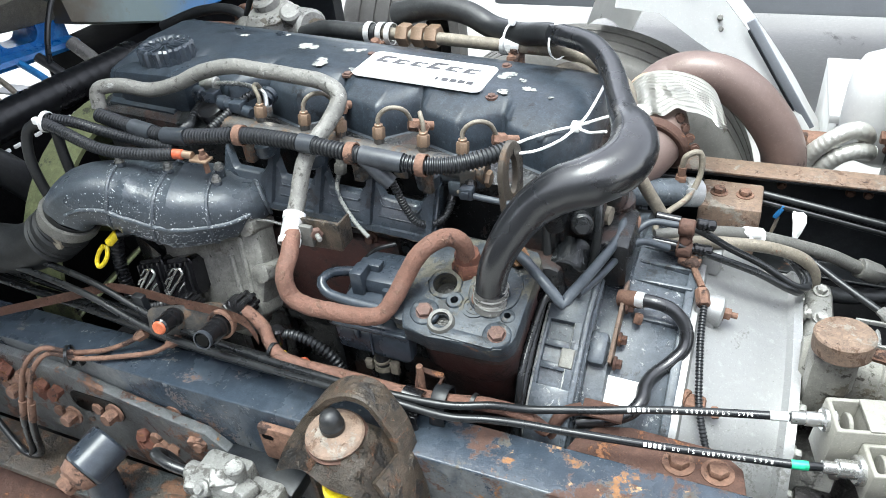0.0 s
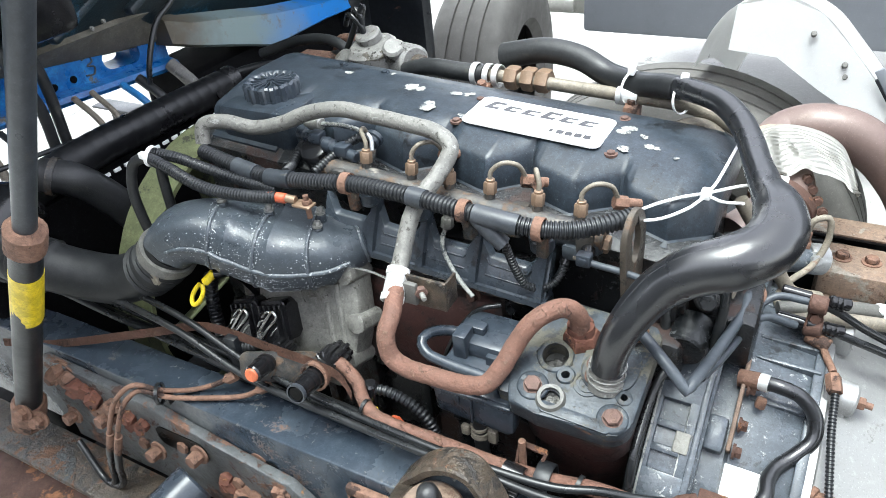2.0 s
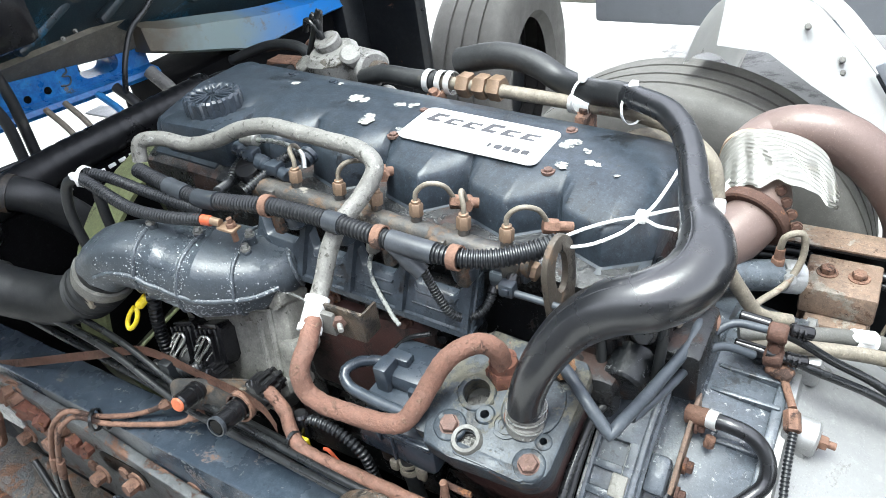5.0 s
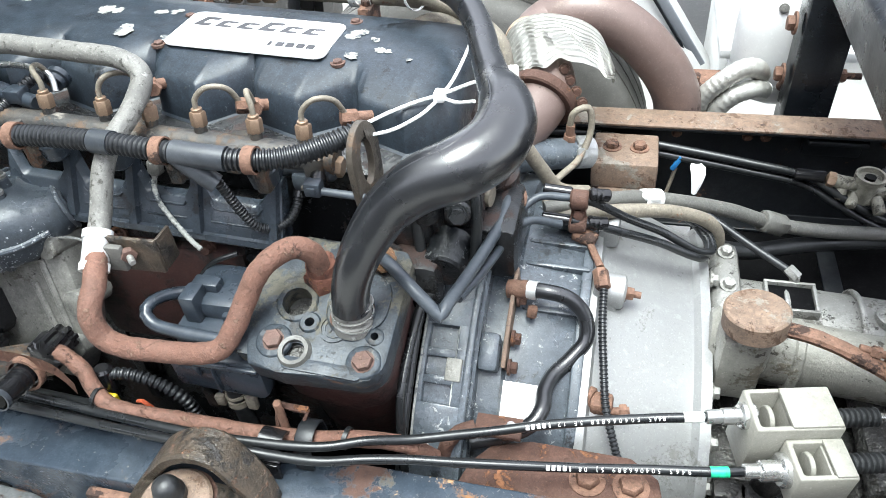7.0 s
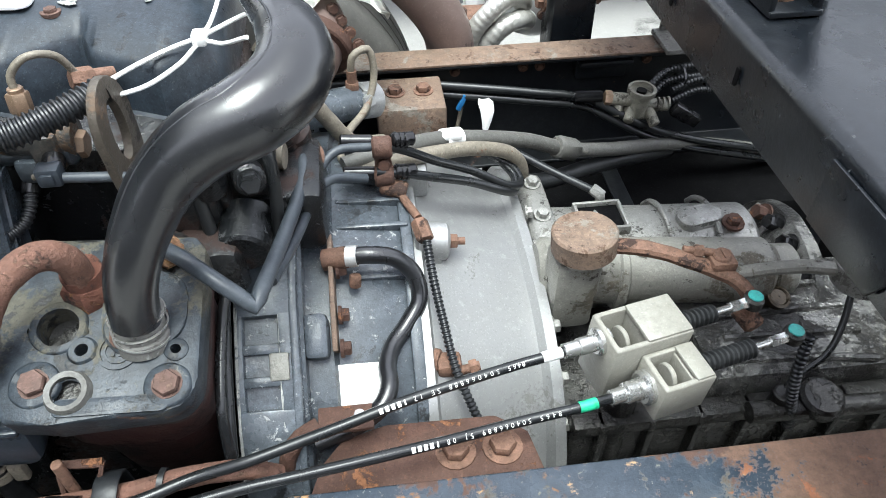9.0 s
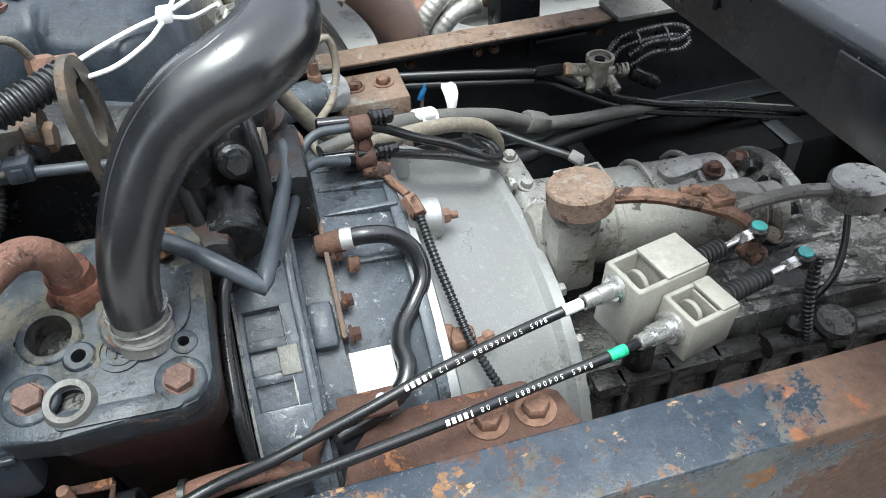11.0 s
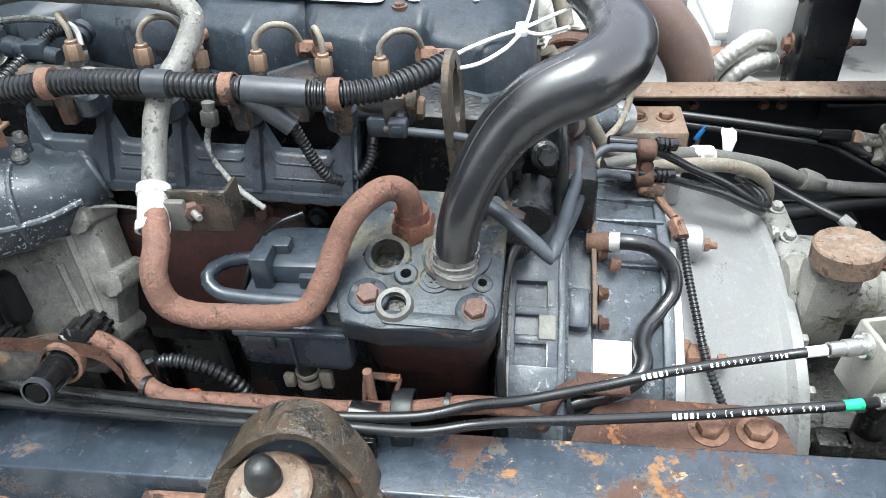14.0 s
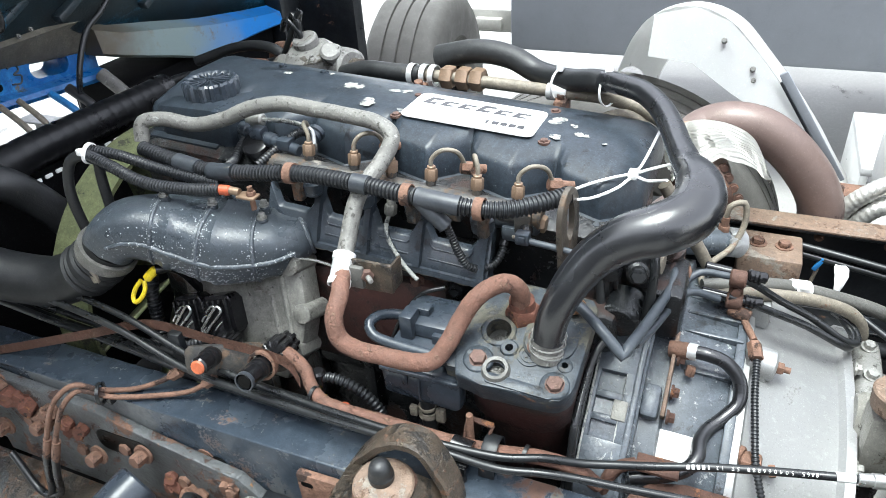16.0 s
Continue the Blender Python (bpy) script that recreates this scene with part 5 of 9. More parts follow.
# grey pipes from the compressor to the housing
hose("air_pipe", [(-0.090, 1.208, 1.158), (-0.069, 1.190, 1.159), (-0.035, 1.165, 1.147), (-0.013, 1.155, 1.131), (-0.003, 1.151, 1.122), (0.003, 1.165, 1.128), (0.019, 1.260, 1.113), (0.034, 1.360, 1.103), (0.036, 1.415, 1.102), (0.036, 1.430, 1.085)], 0.0083, "rubber_grey", "grey-blue plastic air pipe bent between compressor and housing", "pipe", seg=16)
hose("air_pipe", [(0.121, 1.460, 1.081), (0.076, 1.450, 1.086), (0.055, 1.430, 1.077), (0.045, 1.380, 1.073), (0.037, 1.330, 1.080), (0.022, 1.255, 1.094), (0.008, 1.20, 1.106)], 0.0062, "rubber_grey", "thin grey plastic air pipe running from the clip", "pipe", seg=16)
hose("air_pipe", [(0.111, 1.440, 1.044), (0.070, 1.420, 1.064), (0.046, 1.385, 1.070), (0.042, 1.34, 1.070)], 0.0066, "rubber_grey", "short grey pipe curving from the clip", "pipe")
hose("air_pipe", [(-0.050, 1.060, 0.86), (-0.055, 1.090, 0.95), (-0.057, 1.120, 1.003), (-0.056, 1.190, 1.041), (-0.050, 1.222, 1.064), (-0.030, 1.270, 1.070), (0.001, 1.330, 1.078), (0.009, 1.400, 1.092), (-0.004, 1.450, 1.115)], 0.0065, "cable", "thin black pipe over the housing", "pipe")
bm = B()
band(bm, (0.041, 1.357, 1.077), (0.1, 1, 0.1), 0.0105, 0.006, 0.002)
thing("pipe_tie", bm, "rubber_grey", "grey tie holding two air pipes together", "cable tie")

# dark plastic pump housing beside the compressor
pb = root("steering_pump", (-0.30, 1.12, 0.90), "dark slate housing of a pump beside the compressor", "pump")
bm = B()
box(bm, (-0.352, 1.098, 1.000), (-0.235, 1.215, 1.092), 0.010)
part("housing", bm, "plastic_dark", pb)
bm = B()
box(bm, (-0.345, 1.128, 1.085), (-0.240, 1.21, 1.118), 0.012)
part("lid", bm, "plastic_dark", pb)
bm = B()
prism(bm, [(-0.352, 1.012), (-0.232, 1.004), (-0.222, 1.012), (-0.222, 1.064), (-0.230, 1.072), (-0.348, 1.072), (-0.356, 1.064)], 1.076, 1.102, Matrix(((1, 0, 0, 0), (0, 0, 1, 0), (0, 1, 0, 0), (0, 0, 0, 1))), 0.006)
part("front_cover", bm, "plastic_dark", pb)
for lo, hi in (((-0.338, 1.118, 1.090), (-0.316, 1.150, 1.134)), ((-0.338, 1.150, 1.110), (-0.300, 1.170, 1.130)), ((-0.285, 1.120, 1.088), (-0.250, 1.145, 1.108)), ((-0.356, 1.071, 1.060), (-0.224, 1.078, 1.068)), ((-0.292, 1.071, 1.012), (-0.287, 1.078, 1.062)), ((-0.318, 1.071, 1.040), (-0.308, 1.078, 1.062))):
    bm = B()
    box(bm, lo, hi, 0.003)
    part("rib", bm, "plastic_dark", pb)
bm = B()
tube(bm, [(-0.292, 1.100, 1.010), (-0.290, 1.098, 0.975), (-0.288, 1.10, 0.90), (-0.28, 1.11, 0.82)], 0.012, 16, 0.008)
part("outlet", bm, "rubber_dull", pb)
bm = B()
band(bm, (-0.290, 1.098, 0.965), (0, 0.05, 1), 0.0125, 0.010, 0.003)
band(bm, (-0.290, 1.098, 0.980), (0, 0.05, 1), 0.0125, 0.004, 0.003)
box(bm, (-0.274, 1.088, 0.958), (-0.258, 1.098, 0.985), 0.003)
box(bm, (-0.318, 1.085, 0.960), (-0.304, 1.094, 0.982), 0.003)
part("outlet_clamp", rough_up(bm, 0.001, 80), "tan_pipe", pb, "corroded spring clamp")
hose("pump_hose", [(-0.340, 1.165, 1.098), (-0.366, 1.155, 1.104), (-0.384, 1.132, 1.112), (-0.388, 1.112, 1.110), (-0.376, 1.102, 1.100), (-0.340, 1.097, 1.096), (-0.265, 1.094, 1.094)], 0.0085, "plastic_dark", "grey-blue bent pipe on the pump", "pipe")
hose("thin_cable", [(-0.30, 1.215, 1.13), (-0.335, 1.20, 1.12), (-0.365, 1.18, 1.08), (-0.385, 1.16, 1.02), (-0.39, 1.15, 0.95)], 0.0038, "cable", "thin black cable hanging beside the pump", "cable")
sw = root("sensor_lead", (-0.37, 1.20, 1.13), "white braided sensor lead with a cap below the fuel rail", "sensor lead")
bm = B()
hexa(bm, (-0.402, 1.244, 1.234), (-0.400, 1.246, 1.252), 0.0105)
cyl(bm, (-0.400, 1.246, 1.250), (-0.399, 1.248, 1.262), 0.0078, 14, 0.001)
part("cap", rough_up(bm, 0.0008, 80), "tape_grey", sw, "scaly grey union nut")
bm = B()
tube(bm, [(-0.402, 1.244, 1.238), (-0.409, 1.238, 1.214), (-0.404, 1.230, 1.197), (-0.390, 1.222, 1.180), (-0.370, 1.212, 1.163), (-0.351, 1.200, 1.157), (-0.338, 1.195, 1.150)], 0.0038, 10, ribs=0.005, depth=0.0006)
part("lead", bm, "flaked", sw)
ps = root("pressure_sensor", (-0.20, 1.285, 1.20), "speckled grey fuel rail end with a plugged sensor cable", "sensor")
bm = B()
lathe(bm, [(0.012, 0.0), (0.017, 0.006), (0.019, 0.020), (0.0165, 0.034), (0.0165, 0.058), (0.020, 0.066), (0.020, 0.082), (0.013, 0.088)], (-0.248, 1.285, 1.238), (1, 0, -0.05), 24)
box(bm, (-0.222, 1.262, 1.205), (-0.180, 1.300, 1.232), 0.008)
part("body", rough_up(bm, 0.0022, 45), "duct_paint", ps, "speckled grey cast body")
bm = B()
hexa(bm, (-0.166, 1.285, 1.235), (-0.153, 1.285, 1.234), 0.014)
part("end_plug", bm, "brass", ps, "brown hexagon plug")
bm = B()
cyl(bm, (-0.178, 1.262, 1.236), (-0.175, 1.244, 1.234), 0.0105, 16, 0.002)
part("neck", bm, "plastic_black", ps)
bm = B()
box(bm, (-0.187, 1.230, 1.224), (-0.165, 1.248, 1.244), 0.003)
box(bm, (-0.182, 1.227, 1.229), (-0.170, 1.232, 1.240), 0.002)
part("plug", bm, "plastic_dark", ps)
bm = B()
tube(bm, [(-0.170, 1.238, 1.230), (-0.150, 1.241, 1.226), (-0.115, 1.245, 1.220), (-0.06, 1.25, 1.205)], 0.0052, 12, 0.006)
part("lead", bm, "rubber_grey", ps)
bm = B()
cyl(bm, (-0.193, 1.240, 1.231), (-0.186, 1.240, 1.232), 0.0030, 10)
part("clip", bm, "tan_pipe", ps, "dull yellow lock clip")

# ---- flywheel housing, bell housing and gearbox ----
AX = (1.46, 0.615)


def drum(bm, stations, seg=64, e=1.0, lo=-10, hi=190):
    """Rings round the drive axis at stations of (x, radius, flatness)."""
    rings = []
    for x, r, p in stations:
        ring = []
        for i in range(seg):
            a = 2 * math.pi * i / seg
            c, s = math.cos(a), math.sin(a)
            ring.append(Vector((x, AX[0] + r * math.copysign(abs(c) ** p, c), AX[1] + fall(x) * 0.5 + r * math.copysign(abs(s) ** p, s))))
        rings.append(ring)
    return rings_mesh(bm, rings)


fly = root("flywheel_housing", (0.05, 1.4, 0.20), "slate-blue cast flywheel housing, pale corrosion on its edges", "flywheel housing")
bm = B()
drum(bm, [(-0.055, 0.455, 1), (-0.050, 0.462, 1), (0.018, 0.462, 1), (0.024, 0.456, 1)])
part("front_case", rough_up(bm, 0.0012, 60), "housing_paint", fly)
bm = B()
drum(bm, [(0.015, 0.425, 1), (0.055, 0.425, 1), (0.060, 0.412, 1), (0.160, 0.400, 1), (0.165, 0.396, 1)])
part("rear_case", rough_up(bm, 0.001, 60), "housing_paint", fly)


def polar(x, deg, r):
    a = radians(deg)
    return Vector((x, AX[0] + r * math.cos(a), AX[1] + fall(x) * 0.5 + r * math.sin(a)))


def polar_box(bm, x0, x1, d0, d1, r0, r1, bevel=0.003):
    """A raised pad on the drum between two angles."""
    b = bmesh.new()
    n = max(2, int(abs(d1 - d0) / 4))
    rings = []
    for i in range(n + 1):
        d = d0 + (d1 - d0) * i / n
        rings.append([polar(x0, d, r0), polar(x1, d, r0), polar(x1, d, r1), polar(x0, d, r1)])
    rings_mesh(b, rings)
    bmesh.ops.recalc_face_normals(b, faces=b.faces)
    sharp = [q for q in b.edges if len(q.link_faces) == 2 and q.calc_face_angle(0) > 0.9]
    bmesh.ops.bevel(b, geom=sharp, offset=bevel, segments=2, profile=0.5, affect="EDGES")
    return merge(bm, b)


bm = B()
polar_box(bm, -0.054, 0.012, 106, 118.6, 0.45, 0.474)
polar_box(bm, -0.054, 0.012, 131.6, 150, 0.45, 0.474)
for d0, d1 in ((122.5, 124.0), (127.0, 128.5)):
    polar_box(bm, -0.046, -0.002, d0, d1, 0.45, 0.4735)
polar_box(bm, -0.054, -0.043, 118, 132, 0.45, 0.474)
polar_box(bm, -0.004, 0.012, 118, 132, 0.45, 0.4738)
polar_box(bm, 0.010, 0.020, 90, 150, 0.45, 0.4755)
part("rib", rough_up(bm, 0.0007, 70), "housing_paint", fly)
bm = B()
polar_box(bm, -0.014, 0.008, 123.9, 127.7, 0.45, 0.4775, 0.002)
part("blank_pad", bm, "beige_cast", fly, "small beige blanking pad")
hose("vent_pipe", [polar(-0.060, d, 0.481) for d in (96, 104, 112, 120, 128, 136, 146, 156)], 0.0065, "cable", "thin black vent pipe down the front of the housing", "pipe")
bm = B()
for d, h in ((103, 2.4), (121.5, 3.6)):
    polar_box(bm, 0.022, 0.052, d - h, d + h, 0.42, 0.452, 0.008)
for d in (80, 86.5, 93, 99.5):
    polar_box(bm, 0.064, 0.162, d - 0.6, d + 0.6, 0.395, 0.413, 0.003)
polar_box(bm, 0.070, 0.155, 108, 111, 0.395, 0.412, 0.004)
polar_box(bm, 0.150, 0.166, 60, 160, 0.39, 0.409, 0.003)
part("rib", bm, "housing_paint", fly)
bm = B()
polar_box(bm, 0.055, 0.0615, 104, 124, 0.41, 0.444, 0.002)
part("gasket_strip", bm, "rust_flange", fly, "rusty edge strip")
for d in (110, 118, 123.5):
    bm = B()
    q, o = polar(0.066, d, 0.430), polar(0.066, d, 0.5) - polar(0.066, d, 0.430)
    bolt(bm, q, (1, 0, 0), 0.009, 0.010, 1.3)
    part("bolt", bm, "rust_dark", fly)
bm = B()
polar_box(bm, 0.052, 0.108, 126, 134, 0.408, 0.4165, 0.001)
part("paper_label", bm, "white_plastic", fly, "blank white paper sticker")
bm = B()
polar_box(bm, -0.0030, 0.0, 98, 150, 0.455, 0.4732, 0)
part("seam", rough_up(bm, 0.0012, 120), "flaked", fly, "pale corroded seam line")
bm = B()
polar_box(bm, -0.052, -0.049, 106, 150, 0.455, 0.4752, 0)
part("seam", rough_up(bm, 0.0012, 120), "flaked", fly)
# clutter of castings between engine and housing
bm = B()
box(bm, (-0.05, 1.33, 1.02), (0.06, 1.46, 1.11), 0.014)
box(bm, (-0.03, 1.42, 1.05), (0.03, 1.52, 1.15), 0.012)
cyl(bm, (-0.03, 1.32, 1.10), (-0.03, 1.26, 1.09), 0.032, 20, 0.004)
cyl(bm, (0.02, 1.47, 1.07), (0.02, 1.45, 1.13), 0.026, 16, 0.004)
part("sensor_bracket", rough_up(bm, 0.003, 40), "block_paint", fly, "oily black castings")
bm = B()
hexa(bm, (-0.030, 1.395, 1.13), (0.002, 1.388, 1.13), 0.020)
cyl(bm, (0.0, 1.388, 1.13), (0.018, 1.385, 1.13), 0.016, 16)
part("union_nut", bm, "tan_pipe", fly)
bm = B()
lathe(bm, [(0.020, 0), (0.026, 0.004), (0.026, 0.016), (0.020, 0.020)], (0.033, 1.432, 1.085), (0.2, -0.3, 1), 18)
part("elbow_nut", bm, "rust", fly)

bell = root("bell_housing", (0.25, 1.4, 0.25), "bright silver alloy bell housing of the gearbox", "bell housing")
bm = B()


def bell_ring(x, hw, top, p, seg=64):
    ring = []
    for i in range(seg):
        a = 2 * math.pi * i / seg
        c, s = math.cos(a), math.sin(a)
        ring.append(Vector((x, 1.46 + hw * math.copysign(abs(c) ** p, c), 0.56 + (top - 0.56) * math.copysign(abs(s) ** p, s))))
    return ring


st = [(0.160, 0.400, 0.985, 0.86), (0.176, 0.400, 0.985, 0.86), (0.180, 0.385, 0.965, 0.82), (0.215, 0.370, 0.945, 0.78), (0.300, 0.325, 0.905, 0.72), (0.325, 0.315, 0.898, 0.70), (0.335, 0.330, 0.905, 0.70), (0.350, 0.330, 0.903, 0.70)]
rings_mesh(bm, [bell_ring(*s) for s in st])
part("casing", bm, "alloy", bell)
bm = B()
cyl(bm, (0.168, 1.386, 0.972), (0.215, 1.386, 0.966), 0.027, 20, 0.004)
part("boss", bm, "alloy", bell)
bm = B()
box(bm, (0.165, 1.36, 0.92), (0.205, 1.412, 0.968), 0.008)
part("boss_foot", bm, "alloy", bell)
bm = B()
box(bm, (0.165, 1.49, 0.96), (0.20, 1.53, 1.01), 0.008)
part("lug", bm, "alloy", bell)
bm = B()
bolt(bm, (0.215, 1.386, 0.966), (1, 0, -0.1), 0.011, 0.012, 1.3, stud=0.012)
part("bolt", bm, "rust", bell)
for y, z in ((1.50, 0.905), (1.43, 0.895), (1.57, 0.875), (1.30, 0.865), (1.235, 0.83), (1.20, 0.77), (1.63, 0.84)):
    bm = B()
    bolt(bm, (0.352, y, z), (1, 0, 0), 0.010, 0.010, 1.4)
    part("bolt", bm, "cast_alloy", bell)
cc = root("cable_clamp", (0.19, 1.21, 0.87), "rusty cable clamp bolted to the bell housing", "clamp")
bm = B()
cyl(bm, (0.165, 1.235, 0.905), (0.185, 1.225, 0.908), 0.016, 16, 0.003)
box(bm, (0.180, 1.208, 0.892), (0.212, 1.236, 0.916), 0.006)
cyl(bm, (0.20, 1.212, 0.90), (0.235, 1.215, 0.905), 0.006, 10)
hexa(bm, (0.222, 1.214, 0.903), (0.232, 1.215, 0.905), 0.010)
part("body", rough_up(bm, 0.001, 60), "rust", cc)

gear = root("gearbox", (0.65, 1.4, 0.30), "dirty cast alloy gearbox with ribs and bolts", "gearbox")
bm = B()
box(bm, (0.345, 1.20, 0.45), (0.80, 1.60, 0.760), 0.02)
part("lower_case", rough_up(bm, 0.0015, 40), "dirty_alloy", gear)
bm = B()
cyl(bm, (0.352, 1.51, 0.785), (0.735, 1.49, 0.775), 0.092, 40, 0.008)
part("upper_case", bm, "cast_alloy", gear, "grey cast alloy case barrel")
bm = B()
box(bm, (0.353, 1.42, 0.78), (0.405, 1.62, 0.895), 0.018)
part("case_flange", rough_up(bm, 0.002, 40), "cast_alloy", gear)
bm = B()
lathe(bm, [(0.088, 0.0), (0.10, 0.02), (0.165, 0.085), (0.175, 0.095), (0.175, 0.115), (0.15, 0.12)], (0.690, 1.455, 0.697), (1, -0.03, 0.0), 48)
part("rear_flange", rough_up(bm, 0.0015, 40), "gear_alloy", gear, "flared rear flange")
bm = B()
box(bm, (0.56, 1.20, 0.78), (0.92, 1.42, 0.835), 0.018)
part("side_case", rough_up(bm, 0.004, 30), "gear_alloy", gear)
bm = B()
box(bm, (0.36, 1.185, 0.50), (0.95, 1.215, 0.790), 0.010)
cover_s = part("side_cover", rough_up(bm, 0.001, 50), "dirty_alloy", gear, "oily ribbed side cover")
for k in range(8):
    bm = B()
    box(bm, (0.395 + 0.07 * k, 1.168, 0.55), (0.405 + 0.07 * k, 1.20, 0.80), 0.003)
    part("rib", bm, "dirty_alloy", cover_s)
for lo, hi in (((0.36, 1.170, 0.775), (0.95, 1.20, 0.800)), ((0.36, 1.150, 0.66), (0.95, 1.20, 0.675))):
    bm = B()
    box(bm, lo, hi, 0.005)
    part("rib", bm, "dirty_alloy", cover_s)
bm = B()
cyl(bm, (0.345, 1.392, 0.885), (0.70, 1.372, 0.862), 0.050, 28, 0.010)
cyl(bm, (0.46, 1.385, 0.875), (0.475, 1.384, 0.874), 0.056, 28, 0.003)
cyl(bm, (0.70, 1.372, 0.862), (0.74, 1.370, 0.86), 0.040, 24, 0.006)
part("shift_tube", bm, "beige_cast", gear, "beige cast shift tube")
bm = B()
box(bm, (0.352, 1.310, 0.84), (0.415, 1.375, 0.965), 0.012)
cyl(bm, (0.392, 1.335, 0.90), (0.392, 1.335, 0.975), 0.030, 20, 0.005)
part("tower", bm, "beige_cast", gear)
for x in (0.475, 0.585, 0.665):
    bm = B()
    tube(bm, [(x, 1.50 + 0.095 * math.cos(radians(a)), 0.78 + 0.095 * math.sin(radians(a))) for a in range(30, 151, 15)], 0.005, 8, 0.008)
    part("rib", bm, "cast_alloy", gear)
for a in (55, 80, 105, 130, 155):
    bm = B()
    d = Vector((0, math.cos(radians(a)), math.sin(radians(a))))
    o = Vector((0.710, 1.455, 0.697))
    tube(bm, [o + d * 0.09, o + d * 0.14 + Vector((0.04, 0, 0)), o + d * 0.165 + Vector((0.075, 0, 0))], 0.007, 8, 0.01)
    part("rib", bm, "cast_alloy", gear)
bm = B()
box(bm, (0.445, 1.475, 0.868), (0.515, 1.535, 0.8765), 0.003)
plate_d = part("data_plate", bm, "dark_void", gear, "dark recessed data plate")
for lo, hi in (((0.440, 1.470, 0.866), (0.520, 1.476, 0.884)), ((0.440, 1.534, 0.866), (0.520, 1.540, 0.884)), ((0.440, 1.476, 0.866), (0.446, 1.534, 0.884)), ((0.514, 1.476, 0.866), (0.520, 1.534, 0.884))):
    bm = B()
    box(bm, lo, hi, 0.002)
    part("rim", bm, "cast_alloy", plate_d, "raised alloy rim")
for a, mat in ((68, "rust_dark"), (82, "plastic_black"), (100, "plastic_black"), (120, "plastic_black"), (145, "cast_alloy")):
    bm = B()
    d = Vector((0, math.cos(radians(a)), math.sin(radians(a))))
    bolt(bm, Vector((0.772, 1.455, 0.697)) + d * 0.158, (-1, 0, 0.5), 0.013, 0.020, 1.4)
    part("bolt", bm, mat, gear)
for y, z in ((1.58, 0.898), (1.50, 0.897), (1.44, 0.895)):
    bm = B()
    bolt(bm, (0.38, y, z), (0.1, -0.2, 1), 0.010, 0.010, 1.4)
    part("bolt", bm, "cast_alloy", gear)
bm = B()
lathe(bm, [(0.001, 0.003), (0.012, 0.002), (0.014, 0.004), (0.018, 0.003), (0.019, -0.03)], (0.700, 1.320, 0.855), (0.1, -0.45, 1), 28, close=False)
part("breather", bm, "oily_brass", gear, "oily brass breather cup")
bm = B()
prism(bm, rounded(0.075, 0.042, 0.018), 0.0, 0.022, basis((0.640, 1.490, 0.858), (1, 0.2, 0), (-0.2, 1, 0), (0, -0.05, 1)), 0.005)
part("boss_pad", bm, "cast_alloy", gear, "rounded alloy boss pad")
bm = B()
bolt(bm, (0.690, 1.470, 0.872), (0, -0.1, 1), 0.012, 0.012, 1.5)
part("bolt", bm, "rust_dark", gear)
bm = B()
box(bm, (0.86, 1.19, 0.86), (0.93, 1.25, 0.90), 0.006)
part("terminal_box", bm, "gear_alloy", gear, "small dull alloy box")
for k in range(4):
    bm = B()
    tube(bm, [(0.80, 1.21 + 0.05 * k, 0.836), (0.72, 1.22 + 0.045 * k, 0.838), (0.60, 1.23 + 0.04 * k, 0.836)], 0.006, 8, 0.02)
    part("rib", rough_up(bm, 0.001, 50), "gear_alloy", gear)
bm = B()
cyl(bm, (0.645, 1.175, 0.80), (0.645, 1.172, 0.835), 0.014, 14, 0.003)
cyl(bm, (0.70, 1.17, 0.80), (0.70, 1.165, 0.828), 0.030, 22, 0.005)
cyl(bm, (0.60, 1.165, 0.805), (0.80, 1.16, 0.80), 0.015, 14)
part("linkage", bm, "dirty_alloy", gear)
hose("gearbox_lead", [(0.735, 1.245, 0.955), (0.72, 1.215, 0.91), (0.70, 1.195, 0.88), (0.665, 1.185, 0.85), (0.648, 1.178, 0.83)], 0.0045, "cable", "thin black lead on the gearbox side", "cable")
hose("gearbox_conduit", [(0.655, 1.19, 0.93), (0.645, 1.17, 0.88), (0.65, 1.16, 0.83), (0.66, 1.155, 0.78)], 0.008, "conduit", "short corrugated conduit beside the rod ends", "conduit", ribs=0.005, depth=0.0015)

# counterweight lever on the gearbox
def strap(bm, pts, w, h, up):
    """A flat forged bar with rounded edges along a bent line."""
    run, up, rings = spline(pts, 0.008), Vector(up).normalized(), []
    for i, q in enumerate(run):
        t = (run[min(i + 1, len(run) - 1)] - run[max(i - 1, 0)]).normalized()
        side = t.cross(up).normalized()
        top = side.cross(t)
        rings.append([q + side * w * 0.5 * a + top * h * 0.5 * b for a, b in ((1, 0.5), (0.6, 1), (-0.6, 1), (-1, 0.5), (-1, -0.5), (-0.6, -1), (0.6, -1), (1, -0.5))])
    return rings_mesh(bm, rings)


lev = root("shift_lever", (0.56, 1.28, 0.90), "rusty shift lever with two round counterweights on the gearbox", "shift lever")
bm = B()
cyl(bm, (0.392, 1.333, 0.978), (0.390, 1.335, 1.012), 0.044, 36, 0.003)
part("counterweight", bm, "rust_flange", lev, "rusty round counterweight")
bm = B()
strap(bm, [(0.425, 1.325, 0.990), (0.47, 1.310, 0.992), (0.515, 1.293, 0.984), (0.550, 1.280, 0.974), (0.580, 1.264, 0.964), (0.598, 1.248, 0.944), (0.600, 1.238, 0.915)], 0.020, 0.016, (0.35, -0.5, 1))
cyl(bm, (0.592, 1.256, 0.922), (0.608, 1.229, 0.907), 0.015, 20, 0.004)
